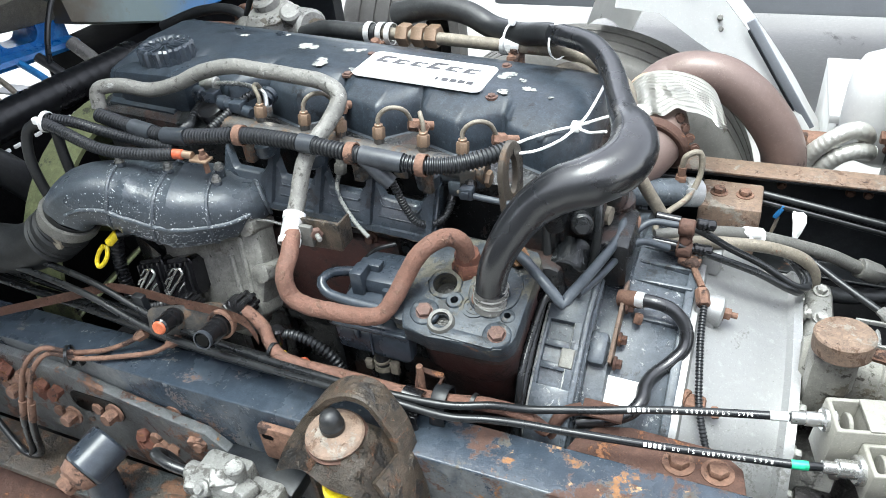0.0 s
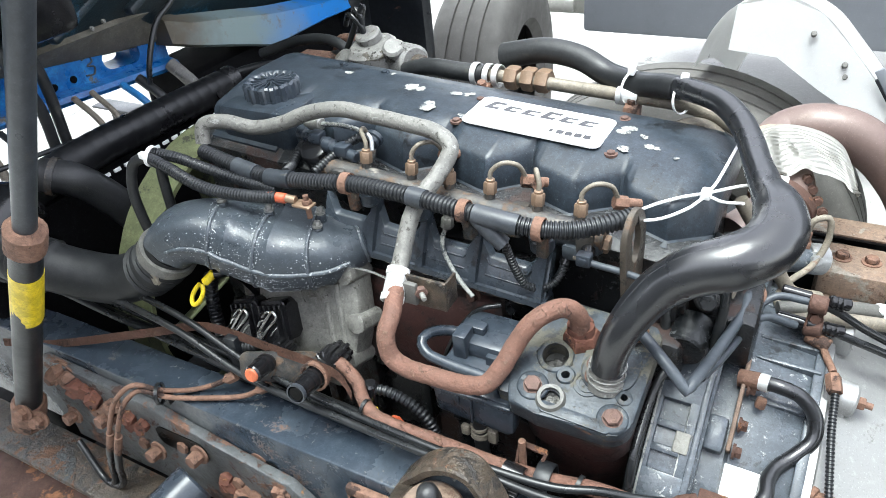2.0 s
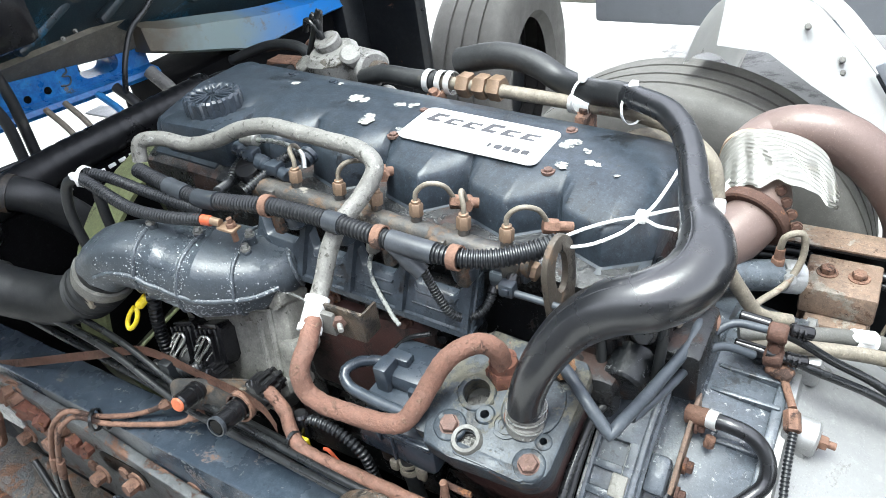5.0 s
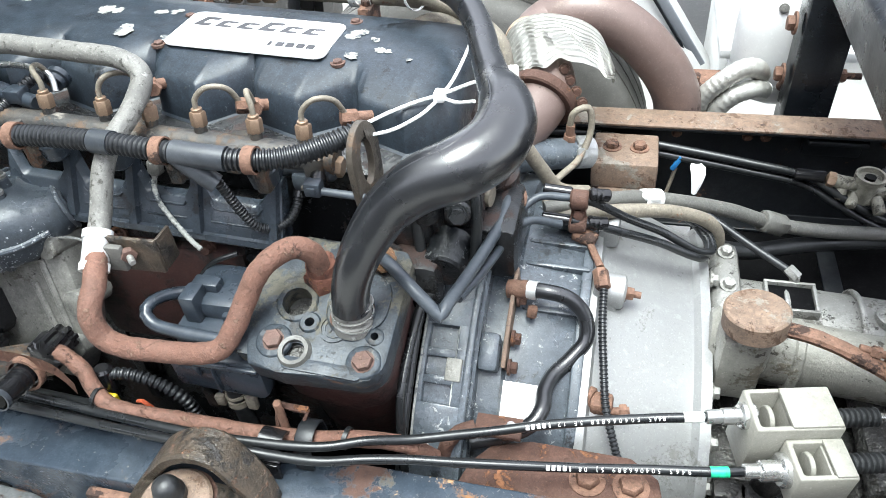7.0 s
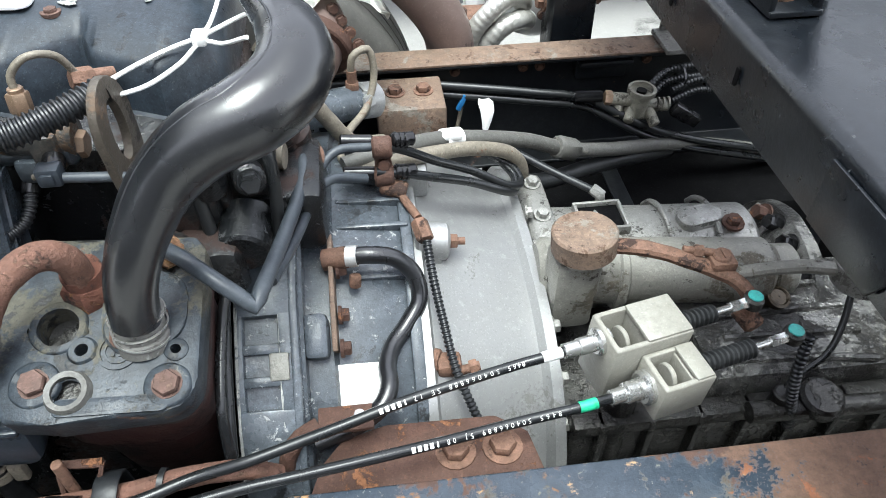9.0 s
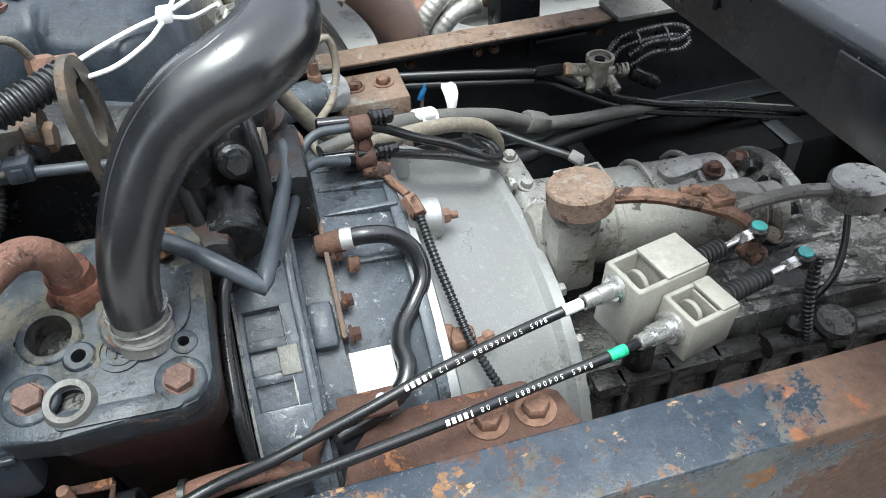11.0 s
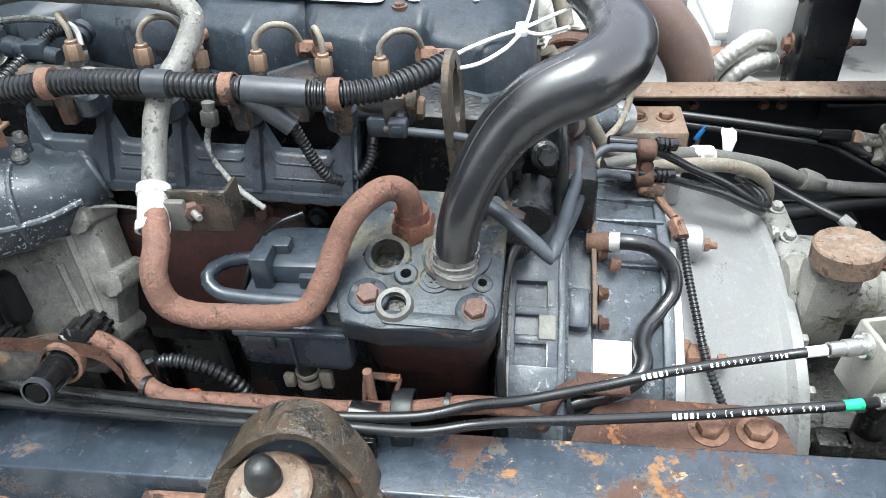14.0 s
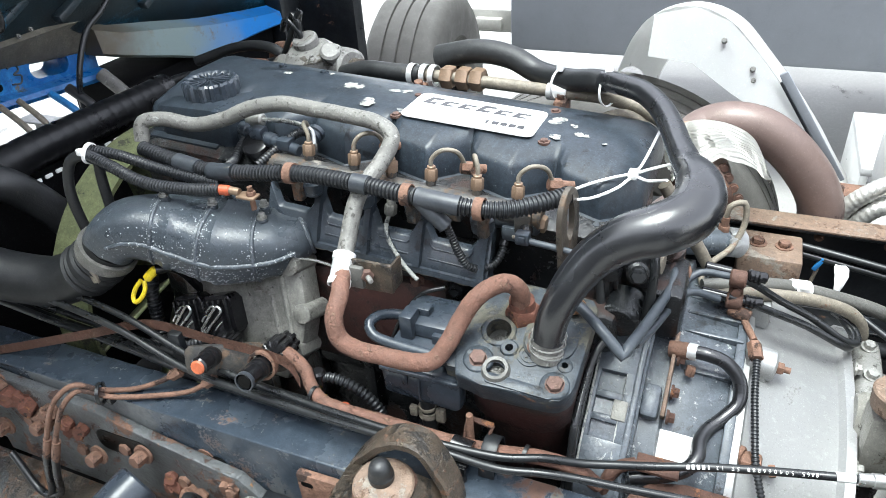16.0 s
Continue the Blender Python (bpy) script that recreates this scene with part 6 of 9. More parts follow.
part("fork", rough_up(bm, 0.001, 50), "rust", lev)
bm = B()
strap(bm, [(0.570, 1.276, 0.964), (0.620, 1.268, 0.977), (0.665, 1.258, 0.986), (0.705, 1.25, 0.984)], 0.017, 0.015, (0, -0.3, 1))
part("arm", bm, "beige_cast", lev)
bm = B()
cyl(bm, (0.738, 1.243, 0.962), (0.736, 1.245, 1.000), 0.037, 36, 0.004)
part("counterweight", bm, "cast_alloy", lev, "grey cast counterweight")
bm = B()
cyl(bm, (0.515, 1.302, 0.993), (0.560, 1.292, 0.990), 0.0055, 12)
hexa(bm, (0.528, 1.299, 0.992), (0.540, 1.296, 0.991), 0.009)
box(bm, (0.546, 1.270, 0.972), (0.580, 1.300, 0.990), 0.004)
cyl(bm, (0.563, 1.287, 0.985), (0.562, 1.285, 0.995), 0.012, 20, 0.002)
box(bm, (0.5615, 1.277, 0.995), (0.5635, 1.293, 0.997), 0.0005)
part("pivot_bolt", bm, "rust", lev)

# cable abutment box
sel = root("cable_bracket", (0.43, 1.18, 0.86), "pale cast cable bracket holding two gear shift cables", "bracket")
bm = B()
sx, sy = Vector((0.965, 0.235, -0.035)).normalized(), Vector((-0.23, 0.965, 0.06)).normalized()
sz = sx.cross(sy).normalized()
sy = sz.cross(sx)
sm = basis((0.371, 1.152, 0.922), sx, sy, sz)


def open_box(u0, u1, v0, v1, h0, h1, t=0.007):
    """A cast box, open above, with rounded edges."""
    b = B()
    rings_mesh(b, [[Vector((u, v, h)) for u, v in ((u0 + d, v0 + d), (u1 - d, v0 + d), (u1 - d, v1 - d), (u0 + d, v1 - d))] for d, h in ((0, h0), (0, h1), (t, h1), (t, h0 + 0.012))])
    bmesh.ops.recalc_face_normals(b, faces=b.faces)
    bmesh.ops.bevel(b, geom=b.edges[:], offset=0.0028, segments=2, profile=0.5, affect="EDGES")
    b.transform(sm)
    return b


for nm, b, lid, wall, ring in (
    ("upper_box", open_box(0.0, 0.104, -0.008, 0.052, -0.018, 0.080), ((0.042, -0.006, 0.076), (0.102, 0.050, 0.083)), ((0.044, -0.002, -0.004), (0.050, 0.046, 0.075)), ((0.022, 0.020, 0.060), 0.017)),
    ("lower_box", open_box(0.036, 0.104, -0.062, -0.0085, 0.000, 0.062), ((0.078, -0.060, 0.058), (0.102, -0.0105, 0.0645)), ((0.076, -0.056, 0.008), (0.081, -0.014, 0.057)), ((0.054, -0.036, 0.048), 0.016))):
    shell = part(nm, b, "selector", sel)
    bm = B()
    box(bm, *lid, 0.002, sm)
    part("lid", bm, "selector", shell)
    bm = B()
    box(bm, *wall, 0.002, sm)
    part("partition", bm, "selector", shell)
    bm = B()
    cyl(bm, sm @ Vector(ring[0]), sm @ (Vector(ring[0]) + Vector((0.006, 0, 0))), ring[1], 18, 0.001)
    part("cable_lug", bm, "selector", shell)
bm = B()
prism(bm, [(0.01, -0.015), (0.04, -0.08), (0.07, -0.08), (0.095, -0.015)], 0.025, 0.045, sm @ Matrix(((1, 0, 0, 0), (0, 0, 1, 0), (0, 1, 0, 0), (0, 0, 0, 1))), 0.003)
part("foot", bm, "selector", sel)
bm = B()
cyl(bm, (0.43, 1.20, 0.62), (0.43, 1.20, 0.89), 0.020, 14)
part("stay", bm, "dirty_alloy", sel)
c1, c2 = sm @ Vector((0.0, 0.026, 0.060)), sm @ Vector((0.034, -0.034, 0.034))
for c in (c1, c2):
    bm = B()
    r = 0.017 if c is c1 else 0.021
    cyl(bm, c - sx * 0.008, c + sx * 0.012, r, 22, 0.003)
    cyl(bm, c - sx * 0.030, c - sx * 0.006, r * 0.62, 18, 0.002)
    part("ferrule", bm, "steel", sel, "bright steel cable ferrule")
e1, e2 = c1 + sx * 0.106 - sz * 0.012, c2 + sx * 0.066 + sz * 0.012
for e, far in ((e1, 0.084), (e2, 0.105)):
    bm = B()
    tube(bm, [e, e + sx * (far - 0.026)], 0.0122, 20, ribs=0.0050, depth=0.0030)
    part("bellows", bm, "rubber_dull", sel, "black rubber bellows")
    bm = B()
    cyl(bm, e + sx * (far - 0.03), e + sx * (far + 0.015), 0.0045, 12)
    hexa(bm, e + sx * far, e + sx * (far + 0.026), 0.0075)
    part("rod", bm, "steel", sel)
    bm = B()
    q = e + sx * (far + 0.036)
    cyl(bm, q - sz * 0.010, q + sz * 0.009, 0.0130, 20, 0.003)
    eye_rod = part("rod_end", bm, "dirty_alloy", sel)
    bm = B()
    cyl(bm, q + sz * 0.0088, q + sz * 0.0112, 0.0098, 20, 0.001)
    part("cap", bm, "teal", eye_rod, "teal plastic cap")

# gear shift cables
K1 = [(-1.3, 1.02, 1.135), (-1.05, 1.045, 1.095), (-0.86, 1.05, 1.055), (-0.7, 1.038, 1.01), (-0.493, 1.03, 0.99), (-0.402, 1.024, 0.991), (-0.313, 1.02, 0.992), (-0.243, 1.02, 0.993), (-0.141, 1.033, 0.987), (-0.083, 1.054, 0.985), (-0.034, 1.073, 0.973), (0.02, 1.091, 0.971), (0.066, 1.106, 0.97), (0.131, 1.124, 0.975), (0.205, 1.141, 0.979), (0.273, 1.155, 0.982)]
K2 = [(-1.3, 1.0, 1.12), (-1.05, 1.025, 1.08), (-0.86, 1.03, 1.042), (-0.7, 1.02, 0.998), (-0.485, 1.012, 0.99), (-0.394, 1.006, 0.994), (-0.306, 1.002, 0.998), (-0.238, 1.004, 0.998), (-0.139, 1.017, 0.98), (-0.083, 1.03, 0.98), (-0.034, 1.043, 0.974), (0.018, 1.053, 0.968), (0.099, 1.068, 0.961), (0.182, 1.084, 0.954), (0.261, 1.098, 0.952)]
for pts, c, tape, tlabel in ((K1, c1 - sx * 0.03, "white_plastic", "white tape band"), (K2, c2 - sx * 0.03, "green_tape", "green tape band")):
    cab = root("shift_cable", (0.1, 1.05, 0.95), "black sheathed gear shift cable with white printing along the rail", "cable", "gear shift cables")
    run = pts + [tuple(c - sx * 0.045), tuple(c - sx * 0.005)]
    bm = B()
    tube(bm, run, 0.0062, 12, 0.008)
    part("sheath", bm, "cable", cab)
    bm = B()
    cyl(bm, c - sx * 0.018, c + sx * 0.018, 0.0092, 16, 0.001)
    part("crimp", bm, "steel", cab, "crimped steel end")
    sp2 = spline(run, 0.001)
    k = min(range(len(sp2)), key=lambda i: (sp2[i] - (c - sx * (0.046 if tape == "green_tape" else 0.034))).length)
    bm = B()
    tube(bm, [sp2[k - 9], sp2[k], sp2[k + 9]], 0.0068, 14, 0.004)
    part("tape", bm, tape, cab, tlabel)
    text = "8465 504066889 5J 08" if tape == "green_tape" else "8465 504066888 5E 12"
    pos = k - 22
    fcu = bpy.data.curves.new("print", "FONT")
    glyphs = B()
    for ch in text:
        pos -= 5
        if pos < 70:
            break
        if ch == " ":
            continue
        fcu.body = ch
        fcu.size, fcu.align_x, fcu.align_y, fcu.extrude = 0.0078, "CENTER", "CENTER", 0.0
        tmp = bpy.data.objects.new("print", fcu)
        me = tmp.to_mesh()
        b = B()
        b.from_mesh(me)
        tmp.to_mesh_clear()
        bpy.data.objects.remove(tmp)
        t = (sp2[pos + 2] - sp2[pos - 2]).normalized()
        up = Vector((0.10, -0.66, 0.74))
        up = (up - t * up.dot(t)).normalized()
        b.transform(basis(sp2[pos] + up * 0.0065, -t, up.cross(-t), up))
        merge(glyphs, b)
    for j in range(5):
        pos -= 5 if j else 9
        t = (sp2[pos + 2] - sp2[pos - 2]).normalized()
        up = Vector((0.10, -0.66, 0.74))
        up = (up - t * up.dot(t)).normalized()
        prism(glyphs, rounded(0.0045 if j else 0.002, 0.0065, 0.0008), 0.0, 0.0002, basis(sp2[pos] + up * 0.0064, -t, up.cross(-t), up), 0)
    part("print", glyphs, "white_ink", cab, "white printed numbers")
    bpy.data.curves.remove(fcu)

# small coolant hose on the housing
uh = root("small_hose", (0.12, 1.25, 0.93), "dark grey rubber hose bent in an S on the housing", "hose")
bm = B()
tube(bm, [(0.078, 1.318, 1.018), (0.105, 1.314, 1.022), (0.138, 1.315, 1.012), (0.162, 1.306, 0.988), (0.166, 1.287, 0.962), (0.148, 1.262, 0.945), (0.126, 1.232, 0.938), (0.118, 1.200, 0.940), (0.119, 1.172, 0.942), (0.110, 1.152, 0.935), (0.085, 1.138, 0.925), (0.03, 1.125, 0.91)], 0.0112, 16, 0.006)
part("hose_body", bm, "rubber", uh)
bm = B()
band(bm, (0.086, 1.317, 1.019), (1, -0.15, 0.1), 0.0116, 0.014, 0.0022)
part("clamp", bm, "clamp", uh)
bm = B()
hexa(bm, (0.088, 1.303, 1.000), (0.086, 1.297, 0.985), 0.008)
part("clamp_screw", bm, "rust", uh)
bm = B()
cyl(bm, (0.050, 1.322, 1.012), (0.082, 1.318, 1.018), 0.014, 14)
part("pipe_stub", bm, "rust", uh)
tc = root("clutch_sensor_lead", (0.19, 1.25, 0.88), "thin black corrugated lead with a rusty union on the bell housing", "sensor lead")
bm = B()
tube(bm, [(0.184, 1.362, 0.992), (0.187, 1.31, 0.972), (0.194, 1.255, 0.945), (0.202, 1.208, 0.918), (0.215, 1.175, 0.892), (0.235, 1.135, 0.855)], 0.0062, 12, ribs=0.0042, depth=0.0014)
part("conduit", bm, "conduit", tc)
bm = B()
cyl(bm, (0.150, 1.455, 1.012), (0.176, 1.395, 1.005), 0.006, 10)
hexa(bm, (0.176, 1.390, 1.004), (0.183, 1.362, 0.994), 0.012)
cyl(bm, (0.130, 1.455, 1.02), (0.165, 1.445, 1.012), 0.013, 14, 0.003)
part("union", bm, "rust", tc)

# rusty cross-member plate with two bolts
xm = root("cross_member", (0.15, 1.08, 0.70), "dark rusty cross-member bracket with two bolts", "bracket")
bm = B()
b2 = [(0.035, 1.095), (0.06, 1.125), (0.11, 1.138), (0.24, 1.135), (0.275, 1.11), (0.285, 1.05), (0.02, 1.05)]
prism(bm, b2, 0.900, 0.914, Matrix.Identity(4), 0.004)
box(bm, (0.02, 1.048, 0.70), (0.285, 1.062, 0.914), 0.004)
part("plate", rough_up(bm, 0.001, 40), "rust_dark", xm)
for x in (0.187, 0.241):
    bm = B()
    bolt(bm, (x, 1.092, 0.914), (0, 0, 1), 0.0155, 0.013, 1.5)
    part("bolt", bm, "rust", xm)
lb = root("angle_bracket", (0.04, 1.12, 0.90), "rusty angle bracket with a slot over the housing", "bracket")
bm = B()
box(bm, (0.035, 1.118, 0.935), (0.098, 1.152, 0.941), 0.002)
tube(bm, [(0.035, 1.13, 0.938), (0.012, 1.118, 0.934), (-0.002, 1.105, 0.915), (-0.004, 1.095, 0.88)], 0.010, 10, 0.006)
part("plate", rough_up(bm, 0.001, 50), "rust_dark", lb)
bm = B()
cyl(bm, (0.082, 1.138, 0.940), (0.082, 1.138, 0.9425), 0.006, 12)
part("rivet", bm, "steel", lb)

# clip with the pair of quick couplings on the far side
qc = root("coupling_clip", (0.14, 1.47, 1.02), "rusty clip plate holding two black pipe couplings", "clip")
bm = B()
box(bm, (0.124, 1.455, 1.020), (0.147, 1.468, 1.088), 0.005)
cyl(bm, (0.122, 1.461, 1.078), (0.149, 1.461, 1.078), 0.0155, 18, 0.003)
cyl(bm, (0.122, 1.456, 1.035), (0.149, 1.456, 1.035), 0.0155, 18, 0.003)
bolt(bm, (0.136, 1.456, 1.055), (0, -1, 0.2), 0.009, 0.007, 1.3)
part("plate", bm, "rust_dark", qc)
hose("quick_pipe", [(0.125, 1.464, 1.082), (0.163, 1.470, 1.066), (0.207, 1.480, 1.036), (0.265, 1.500, 0.997), (0.328, 1.520, 0.946), (0.352, 1.545, 0.930), (0.345, 1.580, 0.936), (0.31, 1.60, 0.95)], 0.0068, "cable", "black ribbed pipe leading off the coupling clip", "pipe", group="pipes of the coupling clip")
hose("quick_pipe", [(0.125, 1.450, 1.046), (0.158, 1.455, 1.037), (0.205, 1.465, 1.018), (0.263, 1.485, 0.987), (0.319, 1.505, 0.948), (0.340, 1.530, 0.927), (0.345, 1.565, 0.930), (0.32, 1.60, 0.945)], 0.0068, "cable", "black pipe with white printing off the coupling clip", "pipe", group="pipes of the coupling clip")
for y, z in ((1.470, 1.083), (1.456, 1.040)):
    pcp = root("pipe_coupling", (0.14, y, z), "black plastic quick coupling in the clip plate", "pipe coupling", "pipe couplings")
    bm = B()
    cyl(bm, (0.149, y, z), (0.180, y + 0.008, z - 0.006), 0.0098, 16, 0.002)
    part("socket", bm, "plastic_black", pcp)
    bm = B()
    cyl(bm, (0.080, y, z + 0.004), (0.124, y, z), 0.0092, 16, 0.002)
    part("tail", bm, "plastic_black", pcp)
    for k in range(3):
        bm = B()
        band(bm, (0.154 + 0.007 * k, y + 0.001, z - 0.001 - 0.0012 * k), (1, 0.2, -0.15), 0.0095, 0.003, 0.0015)
        part("ring", bm, "plastic_black", pcp)
# ---- far side ----
side = Matrix(((1, 0, 0, 0), (0, 0, 1, 0), (0, 1, 0, 0), (0, 0, 0, 1)))
blk = root("mount_block", (0.2, 1.85, 0.82), "rusty brown steel block with two bolts against the far rail", "mounting block")
bm = B()
box(bm, (0.135, 1.77, 0.878), (0.262, 1.885, 0.936), 0.006)
box(bm, (0.15, 1.745, 0.835), (0.255, 1.885, 0.878), 0.006)
box(bm, (0.135, 1.80, 0.70), (0.262, 1.955, 0.84), 0.006)
part("body", bm, "rust_flange", blk)
for x in (0.172, 0.225):
    bm = B()
    bolt(bm, (x, 1.83, 0.936), (0, 0, 1), 0.0135, 0.012, 1.4)
    part("bolt", bm, "rust", blk)
cyln = root("slave_cylinder", (0.07, 1.66, 0.98), "grey alloy cylinder with a steel union beyond the moulded hose", "cylinder")
bm = B()
cyl(bm, (-0.02, 1.60, 1.045), (0.105, 1.69, 1.01), 0.028, 22, 0.005)
part("body", bm, "housing_paint", cyln)
bm = B()
cyl(bm, (0.105, 1.69, 1.01), (0.135, 1.71, 1.0), 0.030, 22, 0.004)
bolt(bm, (0.120, 1.675, 1.02), (0.4, -0.8, 0.4), 0.011, 0.014, 1.4)
part("end_cap", bm, "alloy", cyln)
bm = B()
cyl(bm, (0.098, 1.685, 1.03), (0.10, 1.685, 1.07), 0.008, 12)
hexa(bm, (0.098, 1.685, 1.03), (0.099, 1.685, 1.05), 0.012)
part("bleed_nipple", bm, "rust", cyln)
hose("brake_pipe", [(0.098, 1.685, 1.065), (0.105, 1.685, 1.095), (0.128, 1.695, 1.10), (0.135, 1.69, 1.06), (0.120, 1.66, 1.02), (0.085, 1.59, 1.015), (0.075, 1.54, 1.01), (0.10, 1.51, 1.0), (0.14, 1.52, 1.0), (0.15, 1.55, 1.0)], 0.006, "tan_pipe", "looped tan brake pipe by the cylinder", "pipe")
hose("oil_return_hose", [(-0.01, 1.535, 1.20), (0.03, 1.545, 1.13), (0.065, 1.56, 1.06), (0.095, 1.575, 1.01), (0.14, 1.60, 0.99)], 0.012, "tan_pipe", "tan rubber hose running down behind the moulded hose", "hose")
hose("loom", [(0.08, 1.49, 1.03), (0.151, 1.520, 1.030), (0.228, 1.580, 1.000), (0.304, 1.620, 0.968), (0.386, 1.660, 0.928), (0.474, 1.710, 0.867), (0.562, 1.740, 0.836), (0.761, 1.800, 0.791), (0.95, 1.82, 0.74), (1.3, 1.84, 0.64)], 0.0135, "tape_grey", "grey taped wiring loom beside the far rail", "wiring loom")
hose("loom", [(0.10, 1.48, 1.02), (0.148, 1.495, 1.026), (0.218, 1.530, 1.012), (0.287, 1.560, 0.992), (0.343, 1.585, 0.958), (0.366, 1.598, 0.914), (0.363, 1.605, 0.870)], 0.0115, "tan_pipe", "beige taped loom beside the gearbox", "wiring loom")
bm = B()
cyl(bm, (0.450, 1.696, 0.884), (0.492, 1.716, 0.858), 0.0215, 10, 0.004)
thing("loom_joint", rough_up(bm, 0.003, 50), "tape_grey", "knotted grey tape joint on the loom", "loom joint")
bm = B()
band(bm, (0.245, 1.589, 0.994), (0.8, 0.5, -0.3), 0.0150, 0.034, 0.002)
box(bm, (0.228, 1.570, 1.002), (0.262, 1.590, 1.013), 0.003)
thing("tape_tag", bm, "white_plastic", "white tape tag round the loom", "tape tag")
bm = B()
rings_mesh(bm, [[Vector((0.334 + a * w + lean, 1.765 + 0.004 * a * a + y, z)) for a in (-1, -0.6, -0.2, 0.2, 0.6, 1)] + [Vector((0.334 + a * w + lean, 1.767 + 0.004 * a * a + y, z)) for a in (1, 0.6, 0.2, -0.2, -0.6, -1)] for z, w, lean, y in ((0.880, 0.005, 0.0, 0.0), (0.900, 0.009, 0.002, 0.0), (0.920, 0.013, 0.003, 0.004), (0.934, 0.014, 0.0, 0.010), (0.940, 0.009, -0.003, 0.014))])
thing("paper_tag", bm, "white_plastic", "white plastic tag sticking up by the far rail", "tag")
bm = B()
box(bm, (-0.005, -0.004, -0.018), (0.005, 0.004, 0.018), 0.002, pose(0.301, 1.855, 0.89, 0, 25, 0))
thing("wire_connector", bm, "blue_tag", "small blue wire connector by the far rail", "connector")
hose("wire_lead", [(0.301, 1.86, 0.875), (0.295, 1.86, 0.84), (0.285, 1.85, 0.80)], 0.004, "tan_pipe", "thin tan lead below the blue connector", "wire")
for k, dz in enumerate((0.0, -0.020)):
    hose("conduit_run", [(0.02, 1.885, 0.93 + dz), (0.12, 1.895, 0.925 + dz), (0.24, 1.87, 0.925 + dz), (0.33, 1.855, 0.92 + dz), (0.44, 1.84, 0.91 + dz), (0.54, 1.825, 0.898 + dz), (0.60, 1.80, 0.875 + dz), (0.66, 1.79, 0.845 + dz), (0.75, 1.79, 0.81 + dz), (0.95, 1.79, 0.76 + dz), (1.3, 1.80, 0.66 + dz)], 0.0078, "cable", "black sheathed cable along the far rail", "cable", group="cables on the far rail")
hose("black_pipe", [(0.36, 1.64, 0.86), (0.43, 1.68, 0.82), (0.55, 1.74, 0.80), (0.72, 1.80, 0.78)], 0.016, "rubber_dull", "dull black pipe behind the gearbox", "pipe")
bm = B()
hexa(bm, (0.476, 1.556, 0.897), (0.492, 1.543, 0.888), 0.010)
cyl(bm, (0.488, 1.545, 0.892), (0.490, 1.540, 0.862), 0.008, 14, 0.002)
thing("lead_union", bm, "cast_alloy", "grey alloy union of the conduit on the gearbox top", "union")
hose("breather_lead", [(0.33, 1.64, 0.945), (0.366, 1.620, 0.930), (0.418, 1.590, 0.911), (0.483, 1.550, 0.893)], 0.0065, "conduit", "thin black conduit to the gearbox top", "conduit")
va = root("valve", (0.64, 1.81, 0.86), "dirty pale alloy relay valve with a round top", "valve")
bm = B()
cyl(bm, (0.638, 1.808, 0.868), (0.640, 1.806, 0.915), 0.020, 24, 0.003)
lathe(bm, [(0.019, 0), (0.027, 0.004), (0.027, 0.014), (0.022, 0.014), (0.021, 0.005), (0.0005, 0.005)], (0.640, 1.806, 0.910), (0.05, -0.05, 1), 28)
cyl(bm, (0.585, 1.815, 0.900), (0.640, 1.808, 0.896), 0.0125, 16, 0.002)
cyl(bm, (0.638, 1.808, 0.892), (0.698, 1.80, 0.884), 0.011, 16, 0.002)
cyl(bm, (0.625, 1.81, 0.882), (0.615, 1.782, 0.866), 0.010, 14, 0.002)
cyl(bm, (0.658, 1.80, 0.880), (0.666, 1.772, 0.860), 0.011, 14, 0.002)
box(bm, (0.612, 1.790, 0.862), (0.668, 1.822, 0.882), 0.005)
cyl(bm, (0.600, 1.812, 0.888), (0.600, 1.800, 0.868), 0.010, 14, 0.002)
for x in (0.676, 0.686, 0.696):
    band(bm, (x, 1.803, 0.887), (1, -0.1, -0.1), 0.011, 0.004, 0.003)
part("body", rough_up(bm, 0.001, 60), "valve_alloy", va)
bm = B()
cyl(bm, (0.640, 1.806, 0.914), (0.6405, 1.806, 0.920), 0.010, 18)
part("plunger", bm, "socket", va)
bm = B()
hexa(bm, (0.572, 1.816, 0.902), (0.586, 1.814, 0.900), 0.0155)
part("union_nut", bm, "brass", va)
bm = B()
cyl(bm, (0.515, 1.822, 0.905), (0.568, 1.816, 0.906), 0.012, 14, 0.002)
part("plug", bm, "plastic_black", va)
bm = B()
cm_v = Matrix.Translation((0.728, 1.785, 0.872)) @ pose(0, 0, 0, 0, 28, -15)
box(bm, (-0.028, -0.012, -0.013), (0.010, 0.012, 0.013), 0.003, cm_v)
for k in range(3):
    box(bm, (0.010, -0.010 + 0.0075 * k, -0.011), (0.030, -0.005 + 0.0075 * k, 0.011), 0.001, cm_v)
part("connector", bm, "plastic_black", va)
for k, (dy, dz) in enumerate(((0, 0), (0.010, 0.017))):
    hose("coiled_conduit", [(0.665, 1.82 + dy, 0.893 + dz), (0.70, 1.84 + dy, 0.912 + dz), (0.76, 1.845 + dy, 0.918 + dz), (0.82, 1.84 + dy, 0.918 + dz), (0.842, 1.830 + dy, 0.908 + dz), (0.825, 1.822 + dy, 0.898 + dz), (0.76, 1.825 + dy, 0.898 + dz), (0.71, 1.815 + dy, 0.885 + dz)], 0.0075, "conduit", "spare black conduit folded back on itself beside the far rail", "conduit", ribs=0.005, depth=0.0013, group="folded conduits")
